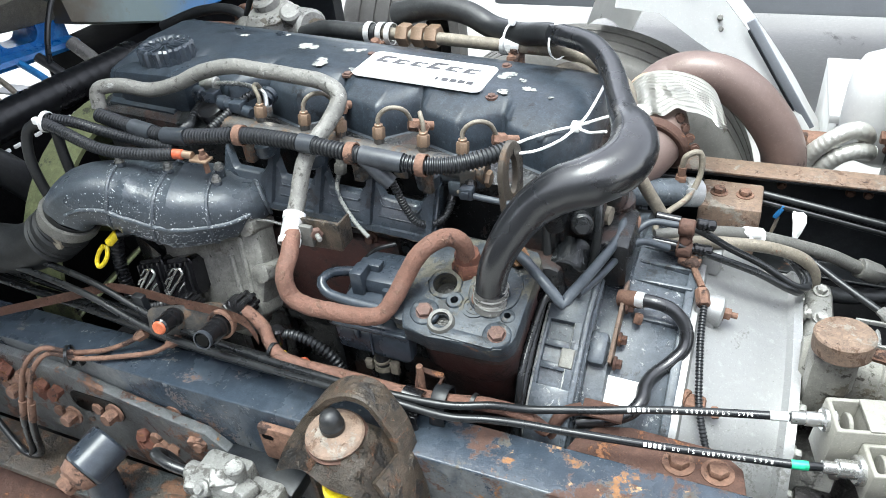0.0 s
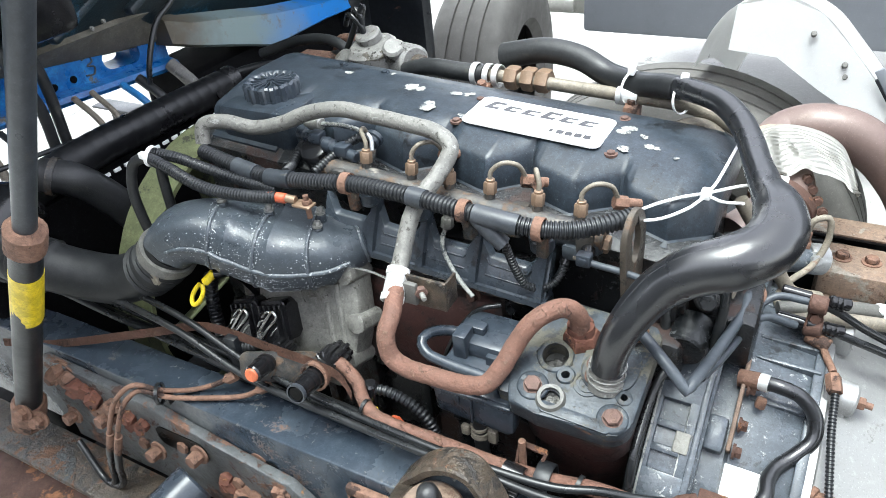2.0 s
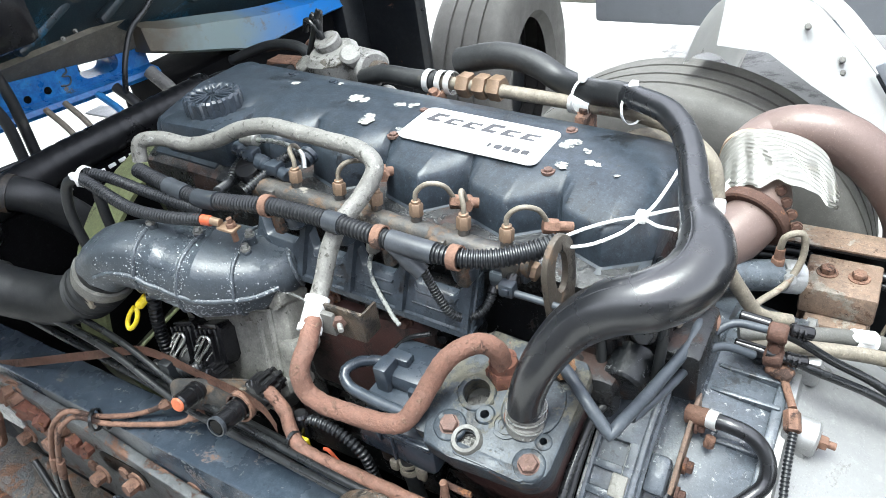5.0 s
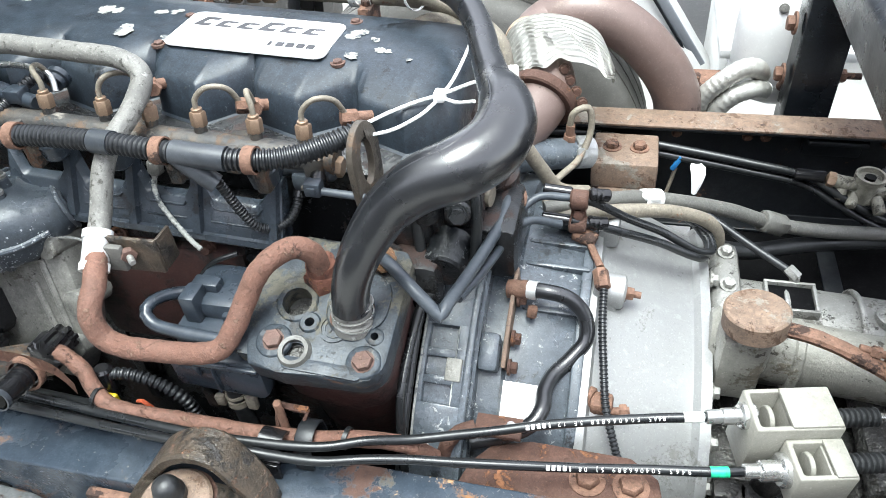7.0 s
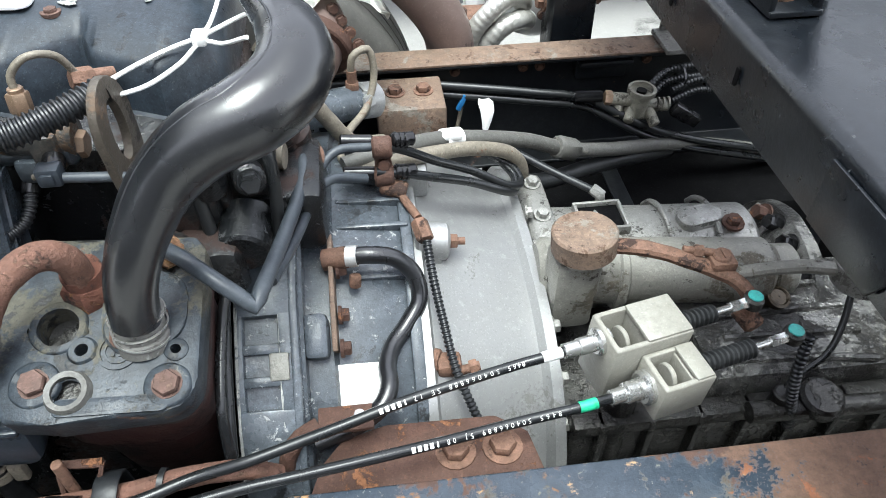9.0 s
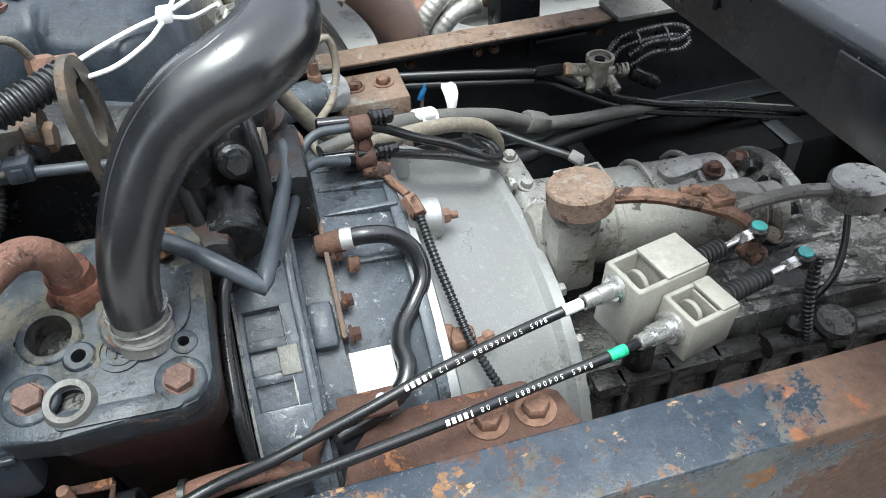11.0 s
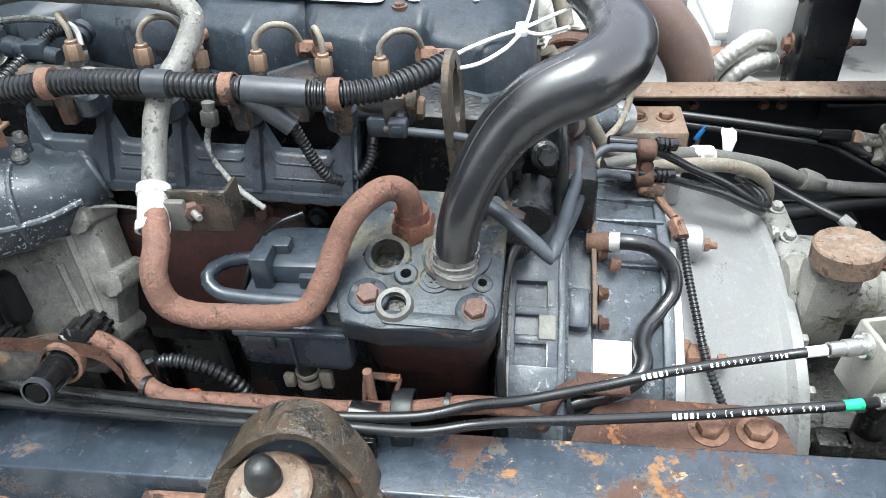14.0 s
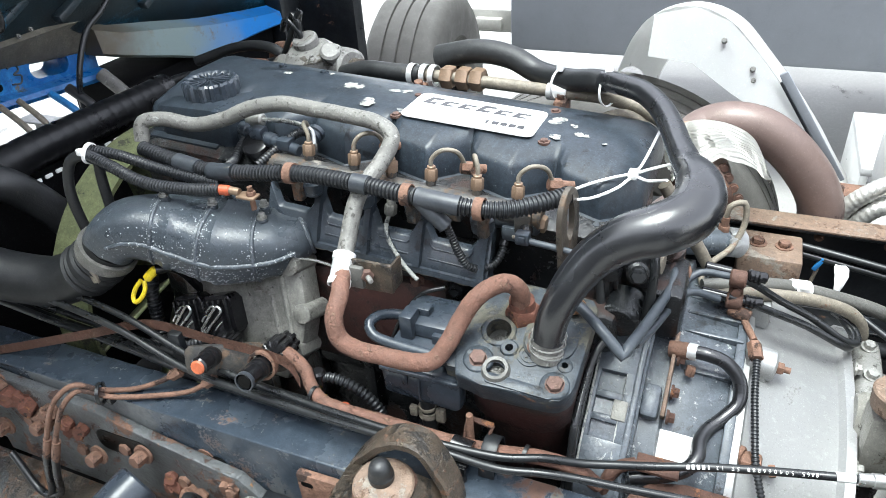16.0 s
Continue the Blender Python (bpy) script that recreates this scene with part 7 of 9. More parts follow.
for x in (0.73, 0.79):
    bm = B()
    band(bm, (x, 1.842, 0.915), (1, 0, 0), 0.026, 0.004, 0.002)
    thing("conduit_tie", bm, "cable", "black nylon tie round the folded conduits", "cable tie")
bm = B()
box(bm, (0.545, 1.93, 0.875), (0.655, 1.957, 0.93), 0.008)
box(bm, (0.545, 1.90, 0.918), (0.655, 1.957, 0.93), 0.004)
thing("rail_bracket", bm, "rail_black", "black folded bracket on the far rail", "bracket")
bm = B()
box(bm, (0.70, 1.86, 0.957), (0.84, 1.955, 0.968), 0.003)
box(bm, (0.715, 1.945, 0.957), (0.83, 1.955, 1.03), 0.003)
thing("spring_plate", bm, "grey_pipe", "grey steel plate on the far rail flange", "plate")
# added box in near-black, standing in for deep shade behind the gearbox
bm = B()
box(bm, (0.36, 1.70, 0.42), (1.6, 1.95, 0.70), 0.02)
lt = root("low_gap_box", (0.98, 1.82, 0.42), "near-black strapped box added for the dark gap low behind the gearbox", "tank")
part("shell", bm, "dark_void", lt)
for x in (0.62, 1.05, 1.42):
    bm = B()
    box(bm, (x - 0.018, 1.694, 0.425), (x + 0.018, 1.70, 0.703), 0.002)
    box(bm, (x - 0.018, 1.694, 0.70), (x + 0.018, 1.95, 0.706), 0.002)
    part("strap", bm, "rail_black", lt, "dull black steel strap")

# ---- black cross beam over the gearbox ----
cb = root("cross_beam", (0.65, 1.4, 0.95), "black painted steel cross beam above the gearbox with brackets", "cross beam")
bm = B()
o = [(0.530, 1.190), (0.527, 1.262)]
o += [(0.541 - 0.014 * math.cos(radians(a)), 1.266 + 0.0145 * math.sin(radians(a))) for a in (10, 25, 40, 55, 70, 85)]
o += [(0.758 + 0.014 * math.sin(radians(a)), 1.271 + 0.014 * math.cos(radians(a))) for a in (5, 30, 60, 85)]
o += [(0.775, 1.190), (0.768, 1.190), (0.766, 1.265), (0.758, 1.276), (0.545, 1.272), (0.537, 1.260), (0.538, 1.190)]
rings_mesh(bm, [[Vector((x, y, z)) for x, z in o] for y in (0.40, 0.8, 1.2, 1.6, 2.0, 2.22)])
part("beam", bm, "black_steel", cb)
for y in (1.53, 1.33):
    bm = B()
    prism(bm, rounded(0.007, 0.022, 0.003), 0, 0.002, basis((0.5265, y - 0.01, 1.236), (0, 1, 0), (0, 0, 1), (-1, 0, 0)), 0)
    part("slot", bm, "dark_void", cb)
bm = B()
box(bm, (0.562, 1.356, 1.283), (0.569, 1.50, 1.42), 0.002)
box(bm, (0.616, 1.356, 1.283), (0.623, 1.50, 1.42), 0.002)
box(bm, (0.569, 1.494, 1.283), (0.616, 1.50, 1.42), 0.002)
box(bm, (0.562, 1.352, 1.284), (0.623, 1.50, 1.291), 0.002)
box(bm, (0.623, 1.388, 1.284), (0.652, 1.394, 1.42), 0.002)
part("cab_bracket", bm, "black_steel", cb)
bm = B()
bolt(bm, (0.591, 1.400, 1.291), (0, 0, 1), 0.016, 0.016, 1.5)
part("bolt", bm, "rust", cb)
bm = B()
prism(bm, [(0.0, 0.0), (0.10, 0.0), (0.12, -0.03), (0.10, -0.070), (0.0, -0.070)], 0.0, 0.004, basis((0.5262, 1.13, 1.265), (0, -1, 0), (0, 0, 1), (-1, 0, 0)), 0.001)
part("gusset", bm, "black_steel", cb)
bm = B()
box(bm, (0.512, 2.02, 0.70), (0.602, 2.11, 1.19), 0.006)
part("leg", bm, "black_steel", cb)
bm = B()
box(bm, (0.62, 0.60, 0.60), (0.76, 0.74, 1.19), 0.006)
part("leg", bm, "black_steel", cb)
for z in (0.99, 1.1):
    bm = B()
    bolt(bm, (0.50, 2.06, z), (-1, 0, 0), 0.016, 0.014, 1.4)
    bolt(bm, (0.605, 2.06, z), (1, 0, 0), 0.014, 0.014, 1.4, stud=0.03)
    part("bolt", bm, "rust", cb)
# another added near-black box: the shaded gap under the beam
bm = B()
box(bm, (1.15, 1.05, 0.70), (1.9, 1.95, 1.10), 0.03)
thing("rear_gap_box", bm, "dark_void", "near-black box added for the dark gap behind the gearbox", "tank")

# ---- exhaust ----
ex = root("exhaust_pipe", (0.2, 1.95, 0.9), "brown scorched exhaust pipe bending down past a foil shield", "exhaust pipe")
bm = B()
EXP = [(-0.015, 1.64, 1.055), (0.030, 1.70, 1.080), (0.050, 1.76, 1.10), (0.035, 1.83, 1.105), (0.005, 1.89, 1.105), (-0.002, 1.955, 1.105), (0.020, 1.995, 1.118), (0.060, 2.0, 1.134), (0.105, 2.0, 1.136), (0.150, 2.0, 1.124), (0.200, 2.0, 1.090), (0.241, 2.0, 1.048), (0.272, 2.0, 1.005), (0.292, 2.0, 0.960), (0.300, 2.0, 0.90), (0.302, 2.0, 0.80)]
tube(bm, EXP[3:], 0.049, 30, 0.010)
part("pipe_bend", bm, "exhaust", ex)
bm = B()
tube(bm, EXP[:4], 0.049, 28, 0.010)
part("lower_pipe", bm, "exhaust", ex, "brown scorched lower pipe")
bm = B()
for p, d in (((-0.004, 1.925, 1.105), (-0.05, 1.0, 0.0)), ((0.002, 1.895, 1.105), (-0.3, 0.95, 0.0))):
    band(bm, p, d, 0.050, 0.018, 0.005, 32)
box(bm, (0.020, 1.895, 1.155), (0.050, 1.915, 1.172), 0.004)
part("clamp_band", bm, "exhaust_band", ex, "rusty clamp band")
bm = B()
band(bm, (0.128, 2.0, 1.131), (1, 0, -0.22), 0.0487, 0.005, 0.0015, 36)
part("weld_seam", rough_up(bm, 0.0008, 90), "exhaust", ex)
bm = B()
b = B()
rows = 70
vs = []
for i in range(rows + 1):
    f = i / rows
    c = Vector((0.030 + 0.046 * f, 1.885 - 0.165 * f, 1.105 - 0.035 * f))
    r = 0.076 + 0.020 * f + (0.0024 if i % 6 < 3 else 0.0)
    row = []
    for j in range(41):
        a = radians(-8 + 46 * f + (196 - 84 * f) * j / 40)
        flare = 1.38 - 0.24 * f if math.cos(a) > 0 else 1.0
        rr = r * (1 + 0.03 * math.sin(3 * a + f * 5) + 0.05 * f * f * noise.noise(Vector((a * 3.0, 2.0 + f, 0.0))))
        ragged = 0.035 * f * noise.noise(Vector((a * 4.0, 7.0, f * 2.0)))
        row.append(b.verts.new(c + Vector((rr * math.cos(a) * 1.05 * flare, 0.15 * rr * math.sin(a) + ragged, rr * math.sin(a)))))
    vs.append(row)
for p, q in zip(vs, vs[1:]):
    for j in range(40):
        b.faces.new((p[j], p[j + 1], q[j + 1], q[j]))
bmesh.ops.solidify(b, geom=b.faces[:], thickness=0.0015)
merge(bm, b)
part("heat_shield", bm, "foil", ex, "silver embossed foil heat shield")
bm = B()
for k in range(4):
    bolt(bm, (0.115 - 0.012 * k, 1.720 + 0.01 * k, 1.095 + 0.016 * k), (0.3, -1, 0.2), 0.008, 0.008, 1.2)
cyl(bm, (0.040, 1.725, 1.088), (0.047, 1.745, 1.096), 0.064, 28, 0.003)
part("flange", bm, "rust_dark", ex)

# white tank and foil hoses
tk = root("white_tank", (0.45, 2.2, 0.85), "white rounded expansion tank beyond the far rail", "tank")
bm = B()
rings = []
for i in range(9):
    f = i / 8
    e = math.sqrt(max(0.05, 1 - (2 * f - 1) ** 4))
    rings.append([Vector((0.525 + 0.110 * e * x, 2.22 + 0.09 * e * y, 0.84 + 0.30 * f)) for x, y in [(math.copysign(abs(math.cos(a)) ** 0.6, math.cos(a)), math.copysign(abs(math.sin(a)) ** 0.6, math.sin(a))) for a in [2 * math.pi * k / 28 for k in range(28)]]])
rings_mesh(bm, rings)
part("shell", bm, "white_paint", tk)
bm = B()
box(bm, (0.612, 2.10, 0.88), (0.623, 2.28, 1.16), 0.003)
part("strap", bm, "rail_black", tk)
bm = B()
bolt(bm, (0.490, 2.142, 1.095), (-0.1, -1, 0.3), 0.007, 0.006, 1.5)
part("screw", bm, "grey_pipe", tk)
bm = B()
cyl(bm, (0.520, 2.140, 0.925), (0.520, 2.126, 0.925), 0.012, 16, 0.003)
part("drain_plug", bm, "rust_dull", tk, "rusty drain plug")
for k, pts in enumerate((
    [(0.335, 2.05, 0.86), (0.350, 2.05, 0.93), (0.385, 2.05, 0.975), (0.425, 2.06, 1.000), (0.45, 2.07, 0.995), (0.465, 2.09, 0.97)],
    [(0.375, 2.05, 0.86), (0.385, 2.045, 0.91), (0.415, 2.045, 0.945), (0.45, 2.055, 0.955), (0.475, 2.08, 0.94)])):
    hose("foil_hose", pts, 0.0205, "foil", "silver foil-wrapped coolant hose beside the white tank", "hose", ribs=0.009, depth=0.0009, group="foil-wrapped hoses", seg=18)
bm = B()
box(bm, (0.30, 2.05, 0.93), (0.40, 2.14, 0.955), 0.004)
cyl(bm, (0.32, 2.06, 0.95), (0.32, 2.06, 0.985), 0.02, 16, 0.004)
box(bm, (0.30, 2.05, 0.70), (0.315, 2.12, 0.955), 0.004)
thing("tank_bracket", bm, "rust", "rusty bracket under the white tank", "bracket")

# ---- front wheel with its mudguard ----
def wheel(name, centre, radius, width, axis, label, grooves=4):
    """A lorry wheel: tyre with circumferential grooves and a steel disc."""
    w = root(name, (centre[0], centre[1], 0.0), label, "wheel")
    half = width / 2
    pr = [(radius * 0.56, -half * 0.72), (radius * 0.62, -half * 0.96), (radius * 0.80, -half * 1.02), (radius * 0.93, -half * 0.97), (radius * 0.985, -half * 0.86)]
    n = grooves
    span = 2 * half * 0.80
    for k in range(n):
        y = -half * 0.80 + span * (k + 0.5) / n
        pr += [(radius, y - span / n * 0.40), (radius, y + span / n * 0.40)]
        if k < n - 1:
            pr += [(radius - 0.011, y + span / n * 0.43), (radius - 0.011, y + span / n * 0.57)]
    pr += [(radius * 0.985, half * 0.86), (radius * 0.93, half * 0.97), (radius * 0.80, half * 1.02), (radius * 0.62, half * 0.96), (radius * 0.56, half * 0.72)]
    b = B()
    lathe(b, pr, centre, axis, 72, close=False)
    part("tyre", b, "tyre", w, "worn dusty lorry tyre")
    b = B()
    lathe(b, [(radius * 0.58, -half * 0.8), (radius * 0.54, -half * 0.4), (radius * 0.5, half * 0.1), (radius * 0.2, half * 0.15), (0.001, half * 0.15)], centre, axis, 48, close=False)
    part("rim", b, "rail_black", w)
    return w


wheel("lorry_wheel", (-0.28, 2.40, 0.515), 0.545, 0.30, (0, 1, 0), "dusty lorry front wheel under a white mudguard")
wheel("parked_wheel", (-1.36, 3.42, 0.52), 0.52, 0.34, (1, 0.12, 0), "grey worn lorry wheel standing behind the engine", 4)
fd = root("mudguard", (0.05, 2.4, 0.75), "white plastic mudguard, scuffed, over the front wheel", "mudguard")
bm = B()
b = B()
vs = []
prof = [(-0.255, 1.105), (-0.215, 1.215), (-0.165, 1.275), (-0.06, 1.300), (0.03, 1.265), (0.11, 1.185), (0.20, 1.08), (0.28, 0.975), (0.34, 0.885), (0.40, 0.80)]
fine = [(q.x, q.z) for q in spline([(x, 0.0, z) for x, z in prof], 0.02)]
for x, z in fine:
    vs.append([b.verts.new((x + 0.010 * k, 2.36 + 0.085 * k, z - 0.016 * k * k * 0.5)) for k in range(6)])
for p, q in zip(vs, vs[1:]):
    for j in range(5):
        b.faces.new((p[j], p[j + 1], q[j + 1], q[j]))
bmesh.ops.solidify(b, geom=b.faces[:], thickness=0.006)
merge(bm, b)
part("shell", bm, "white_paint", fd)
bm = B()
b = B()
low = [(-0.255, 1.105), (-0.10, 1.105), (-0.02, 1.085), (0.005, 1.045), (0.05, 1.055), (0.14, 1.0), (0.22, 0.93), (0.30, 0.83), (0.40, 0.78)]
t_v = [b.verts.new((x, 2.357, z)) for x, z in prof[2:]]
l_v = [b.verts.new((x, 2.300, z + 0.045)) for x, z in ((-0.165, 1.135), (-0.05, 1.125), *low[4:9])] + [b.verts.new((0.42, 2.28, 0.82))]
for i in range(len(t_v) - 1):
    b.faces.new((t_v[i], t_v[i + 1], l_v[i + 1], l_v[i]))
bmesh.ops.solidify(b, geom=b.faces[:], thickness=0.005)
merge(bm, b)
part("skirt", bm, "white_paint", fd)
for x, z in ((-0.02, 1.14), (0.02, 1.20), (0.10, 1.13), (0.105, 1.10), (0.17, 1.03)):
    bm = B()
    cyl(bm, (x, 2.335, z + 0.02), (x, 2.322, z + 0.028), 0.007, 14, 0.002)
    part("rivet", bm, "grey_pipe", fd)
bm = B()
box(bm, (0.0, -0.005, 0), (0.022, 0.004, 0.34), 0.002, pose(0.355, 2.335, 0.86, 0, -34, 0))
part("edge_strip", bm, "trailer_grey", fd, "grey turned-in edge strip")
bm = B()
box(bm, (-0.007, -0.006, 0), (-0.001, 0.005, 0.32), 0.001, pose(0.355, 2.335, 0.86, 0, -34, 0))
part("edge_gap", bm, "rail_black", fd, "dark rubber lip")
bm = B()
box(bm, (0.40, 2.3, 0.9), (0.75, 2.7, 0.925), 0.004)
box(bm, (0.40, 2.3, 0.60), (0.42, 2.7, 0.905), 0.004)
thing("step_panel", bm, "white_paint", "white step panel beside the tank", "panel")

# neighbouring vehicle
nv = root("neighbour_vehicle", (0.5, 4.4, 0.0), "grey side board of a vehicle parked alongside", "vehicle")
bm = B()
box(bm, (-1.09, 3.9, 0.655), (4.5, 5.6, 2.6), 0.02)
part("side_board", bm, "trailer_grey", nv)
bm = B()
box(bm, (-1.5, 3.97, 0.72), (-1.09, 4.2, 0.84), 0.01)
box(bm, (-1.30, 3.93, 0.74), (-1.15, 3.99, 0.80), 0.01)
part("underrun", bm, "foil", nv)
for x in (2.4, 3.6):
    bm = B()
    lathe(bm, [(0.25, -0.14), (0.44, -0.15), (0.5, -0.11), (0.5, 0.11), (0.44, 0.15), (0.25, 0.14)], (x, 4.7, 0.5), (0, 1, 0), 40)
    part("wheel", bm, "tyre", nv)

# ---- cab tipped forward ----
cabx = root("tipped_cab", (-2.0, 1.6, 0.9), "blue lorry cab tipped forward, its grimy underside showing", "cab")


def beam_z(y):
    return 1.214 - 0.088 * (y - 1.32)


bm = B()
rings = []
for y in (0.75, 1.0, 1.3, 1.5, 1.7, 1.87):
    z, t = beam_z(y), 1.300 - 0.13 * (y - 1.35)
    rings.append([Vector((x, y, h)) for x, h in ((-1.70, z - 0.020), (-1.664, z - 0.018), (-1.656, z - 0.006), (-1.664, z + 0.006), (-1.698, z + 0.014), (-1.700, t), (-1.72, t + 0.014), (-1.80, t + 0.014), (-1.80, z - 0.02))])
rings_mesh(bm, rings)
sm_b = basis((-1.6985, 1.713, 1.236), (0, 1, -0.12), (0, 0.12, 1), (1, 0, 0))
cut = B()
prism(cut, rounded(0.125, 0.058, 0.027), -0.20, 0.05, sm_b, 0)
part("front_beam", bored(bm, cut), "cab_blue", cabx, "bright blue painted beam with a long slot, scuffed")
bm = B()
box(bm, (-1.830, 1.62, 1.16), (-1.818, 1.722, 1.30), 0.002)
part("backing_plate", bm, "rail_black", cabx, "black plate behind part of the slot")
for y, z in ((1.487, 1.228), (1.547, 1.228)):
    bm = B()
    cyl(bm, (-1.71, y, z), (-1.6965, y, z), 0.010, 14)
    part("hole", bm, "socket", cabx)
bm = B()
tube(bm, [(-1.698, 1.588, 1.266), (-1.698, 1.612, 1.270), (-1.698, 1.618, 1.254), (-1.698, 1.600, 1.246), (-1.698, 1.620, 1.238), (-1.698, 1.612, 1.220), (-1.698, 1.586, 1.224)], 0.0025, 6, 0.004)
part("paint_mark", bm, "ink", cabx, "hand-painted black squiggle")
# dusty lip over the beam
bm = B()
rings = []
for y in (0.75, 1.2, 1.45, 1.7, 1.9):
    t = 1.300 - 0.13 * (y - 1.35)
    rings.append([Vector((x, y, h)) for x, h in ((-1.705, t - 0.004), (-1.692, t + 0.004), (-1.668, 1.316), (-1.655, 1.330), (-1.67, 1.345), (-1.75, 1.345), (-1.75, t))])
rings_mesh(bm, rings)
part("floor_edge", rough_up(bm, 0.004, 12), "cab_dirty", cabx, "dusty tan edge of the floor")
# pale wing of the beam towards the far side
bm = B()
rings = []
for x, y, lo, hi in ((-1.640, 1.840, 1.225, 1.300), (-1.600, 1.90, 1.205, 1.278), (-1.575, 2.05, 1.160, 1.250), (-1.550, 2.17, 1.122, 1.226), (-1.545, 2.24, 1.126, 1.214), (-1.55, 2.45, 1.124, 1.182), (-1.56, 2.70, 1.110, 1.150)):
    rings.append([Vector((x, y, lo)), Vector((x + 0.012, y, lo + 0.008)), Vector((x + 0.004, y, hi)), Vector((x - 0.05, y, hi + 0.02)), Vector((x - 0.10, y, lo))])
rings_mesh(bm, rings)
part("wing_panel", bm, "cab_pale", cabx, "pale grimy end of the beam, blue at its tip")
bm = B()
rings = []
for k, (x, z) in enumerate(((-1.70, 1.32), (-1.62, 1.44), (-1.52, 1.62), (-1.18, 2.12), (-1.02, 2.36))):
    rings.append([Vector((x, 0.30, z)), Vector((x + 0.01, 0.9, z + 0.01)), Vector((x + 0.03, 1.2, z + 0.02)), Vector((x, 1.7, z - 0.01)), Vector((x + 0.02, 2.2, z - 0.13)), Vector((x, 3.0, z - 0.32)), Vector((x - 0.4, 3.0, z - 0.1)), Vector((x - 0.4, 0.30, z))])
rings_mesh(bm, rings)
part("floor_pan", rough_up(bm, 0.02, 4), "cab_under", cabx, "grimy dark underside with blue patches")
for y, z0, z1 in ((1.05, 1.40, 1.52), (1.30, 1.38, 1.46), (1.56, 1.37, 1.42), (1.80, 1.36, 1.44), (2.10, 1.32, 1.40)):
    bm = B()
    box(bm, (-0.016, -0.10, -0.012), (0.016, 0.10, 0.012), 0.008, Matrix.Translation((-1.615, y, (z0 + z1) / 2)) @ pose(0, 0, 0, 20, 0, 8))
    part("floor_rib", rough_up(bm, 0.004, 10), "cab_under", cabx)
for y, z in ((1.62, 1.345), (1.66, 1.352), (1.50, 1.348), (1.75, 1.36), (1.58, 1.40)):
    bm = B()
    bolt(bm, (-1.650, y, z), (1, 0, 0.2), 0.0045, 0.004, 1.4)
    part("bolt", bm, "grey_pipe", cabx)
bm = B()
box(bm, (-1.60, 1.33, 1.40), (-1.46, 1.48, 1.64), 0.03)
part("pedal_box", bm, "plastic_black", cabx, "black rounded pedal box")
bm = B()
box(bm, (-1.95, 2.72, 0.55), (-1.30, 2.80, 2.2), 0.03)
box(bm, (-1.62, 2.60, 0.60), (-1.54, 2.74, 1.5), 0.02)
part("side_wall", rough_up(bm, 0.004, 8), "rail_black", cabx, "dark inner side wall")
bm = B()
box(bm, (-1.85, 1.86, 0.45), (-1.60, 2.75, 1.14), 0.03)
part("bumper_back", rough_up(bm, 0.008, 8), "dark_void", cabx, "black inside of the bumper")
bm = B()
tube(bm, [(-1.60, 1.90, 1.385), (-1.60, 1.851, 1.351), (-1.60, 1.79, 1.32), (-1.60, 1.755, 1.28), (-1.60, 1.713, 1.205), (-1.60, 1.696, 1.136), (-1.58, 1.69, 1.06)], 0.008, 10, 0.012)
part("cable", bm, "cable", cabx)
for pts in ([(-1.56, 1.30, 1.46), (-1.55, 1.318, 1.35), (-1.55, 1.346, 1.254), (-1.55, 1.344, 1.134), (-1.52, 1.33, 1.05)], [(-1.56, 1.36, 1.46), (-1.55, 1.374, 1.37), (-1.55, 1.382, 1.282), (-1.55, 1.377, 1.117), (-1.52, 1.37, 1.05)]):
    bm = B()
    tube(bm, pts, 0.0135, 12, 0.012)
    part("hose", bm, "rubber_dull", cabx)
for a, b, r, mat in (((1.491, 1.205), (1.493, 1.10), 0.008, "tan_pipe"), ((1.546, 1.20), (1.543, 1.10), 0.008, "tan_pipe"), ((1.642, 1.185), (1.655, 1.09), 0.010, "blue_tag"), ((1.70, 1.18), (1.71, 1.08), 0.014, "rubber_dull"), ((1.82, 1.18), (1.83, 1.06), 0.020, "grey_pipe"), ((1.22, 1.22), (1.20, 1.10), 0.011, "tan_pipe"), ((1.16, 1.22), (1.17, 1.10), 0.009, "rubber_dull"), ((1.28, 1.20), (1.275, 1.11), 0.008, "rubber_dull")):
    bm = B()
    tube(bm, [(-1.64, a[0], a[1]), (-1.57, (a[0] + b[0]) / 2, (a[1] + b[1]) / 2), (-1.54, b[0], b[1]), (-1.50, b[0], b[1] - 0.12)], r, 10, 0.012)
    part("stay", bm, mat, cabx)

# oily clutter where the cab meets the engine
for k, (pts, r, mat, lab) in enumerate((
    ([(-1.42, 1.74, 1.16), (-1.34, 1.82, 1.19), (-1.25, 1.86, 1.20), (-1.14, 1.84, 1.22), (-1.05, 1.80, 1.24)], 0.013, "rubber_dull", "dirty black hose behind the fan"),
    ([(-1.40, 1.78, 1.12), (-1.30, 1.86, 1.16), (-1.18, 1.90, 1.20), (-1.05, 1.88, 1.24), (-0.97, 1.84, 1.28)], 0.013, "conduit", "black conduit rising to the pump"),
    ([(-1.15, 1.92, 1.12), (-1.10, 1.92, 1.22), (-1.06, 1.90, 1.27), (-0.98, 1.88, 1.28)], 0.012, "rust", "orange rusty pipe behind the fan"))):
    hose("front_hose", pts, r, mat, lab, "hose")
bm = B()
box(bm, (-1.18, 1.84, 1.08), (-1.06, 1.90, 1.24), 0.012)
cyl(bm, (-1.13, 1.84, 1.20), (-1.13, 1.80, 1.215), 0.022, 16, 0.003)
thing("rusty_bracket", rough_up(bm, 0.006, 30), "rust", "orange rusty bracket behind the fan", "bracket")
bm = B()
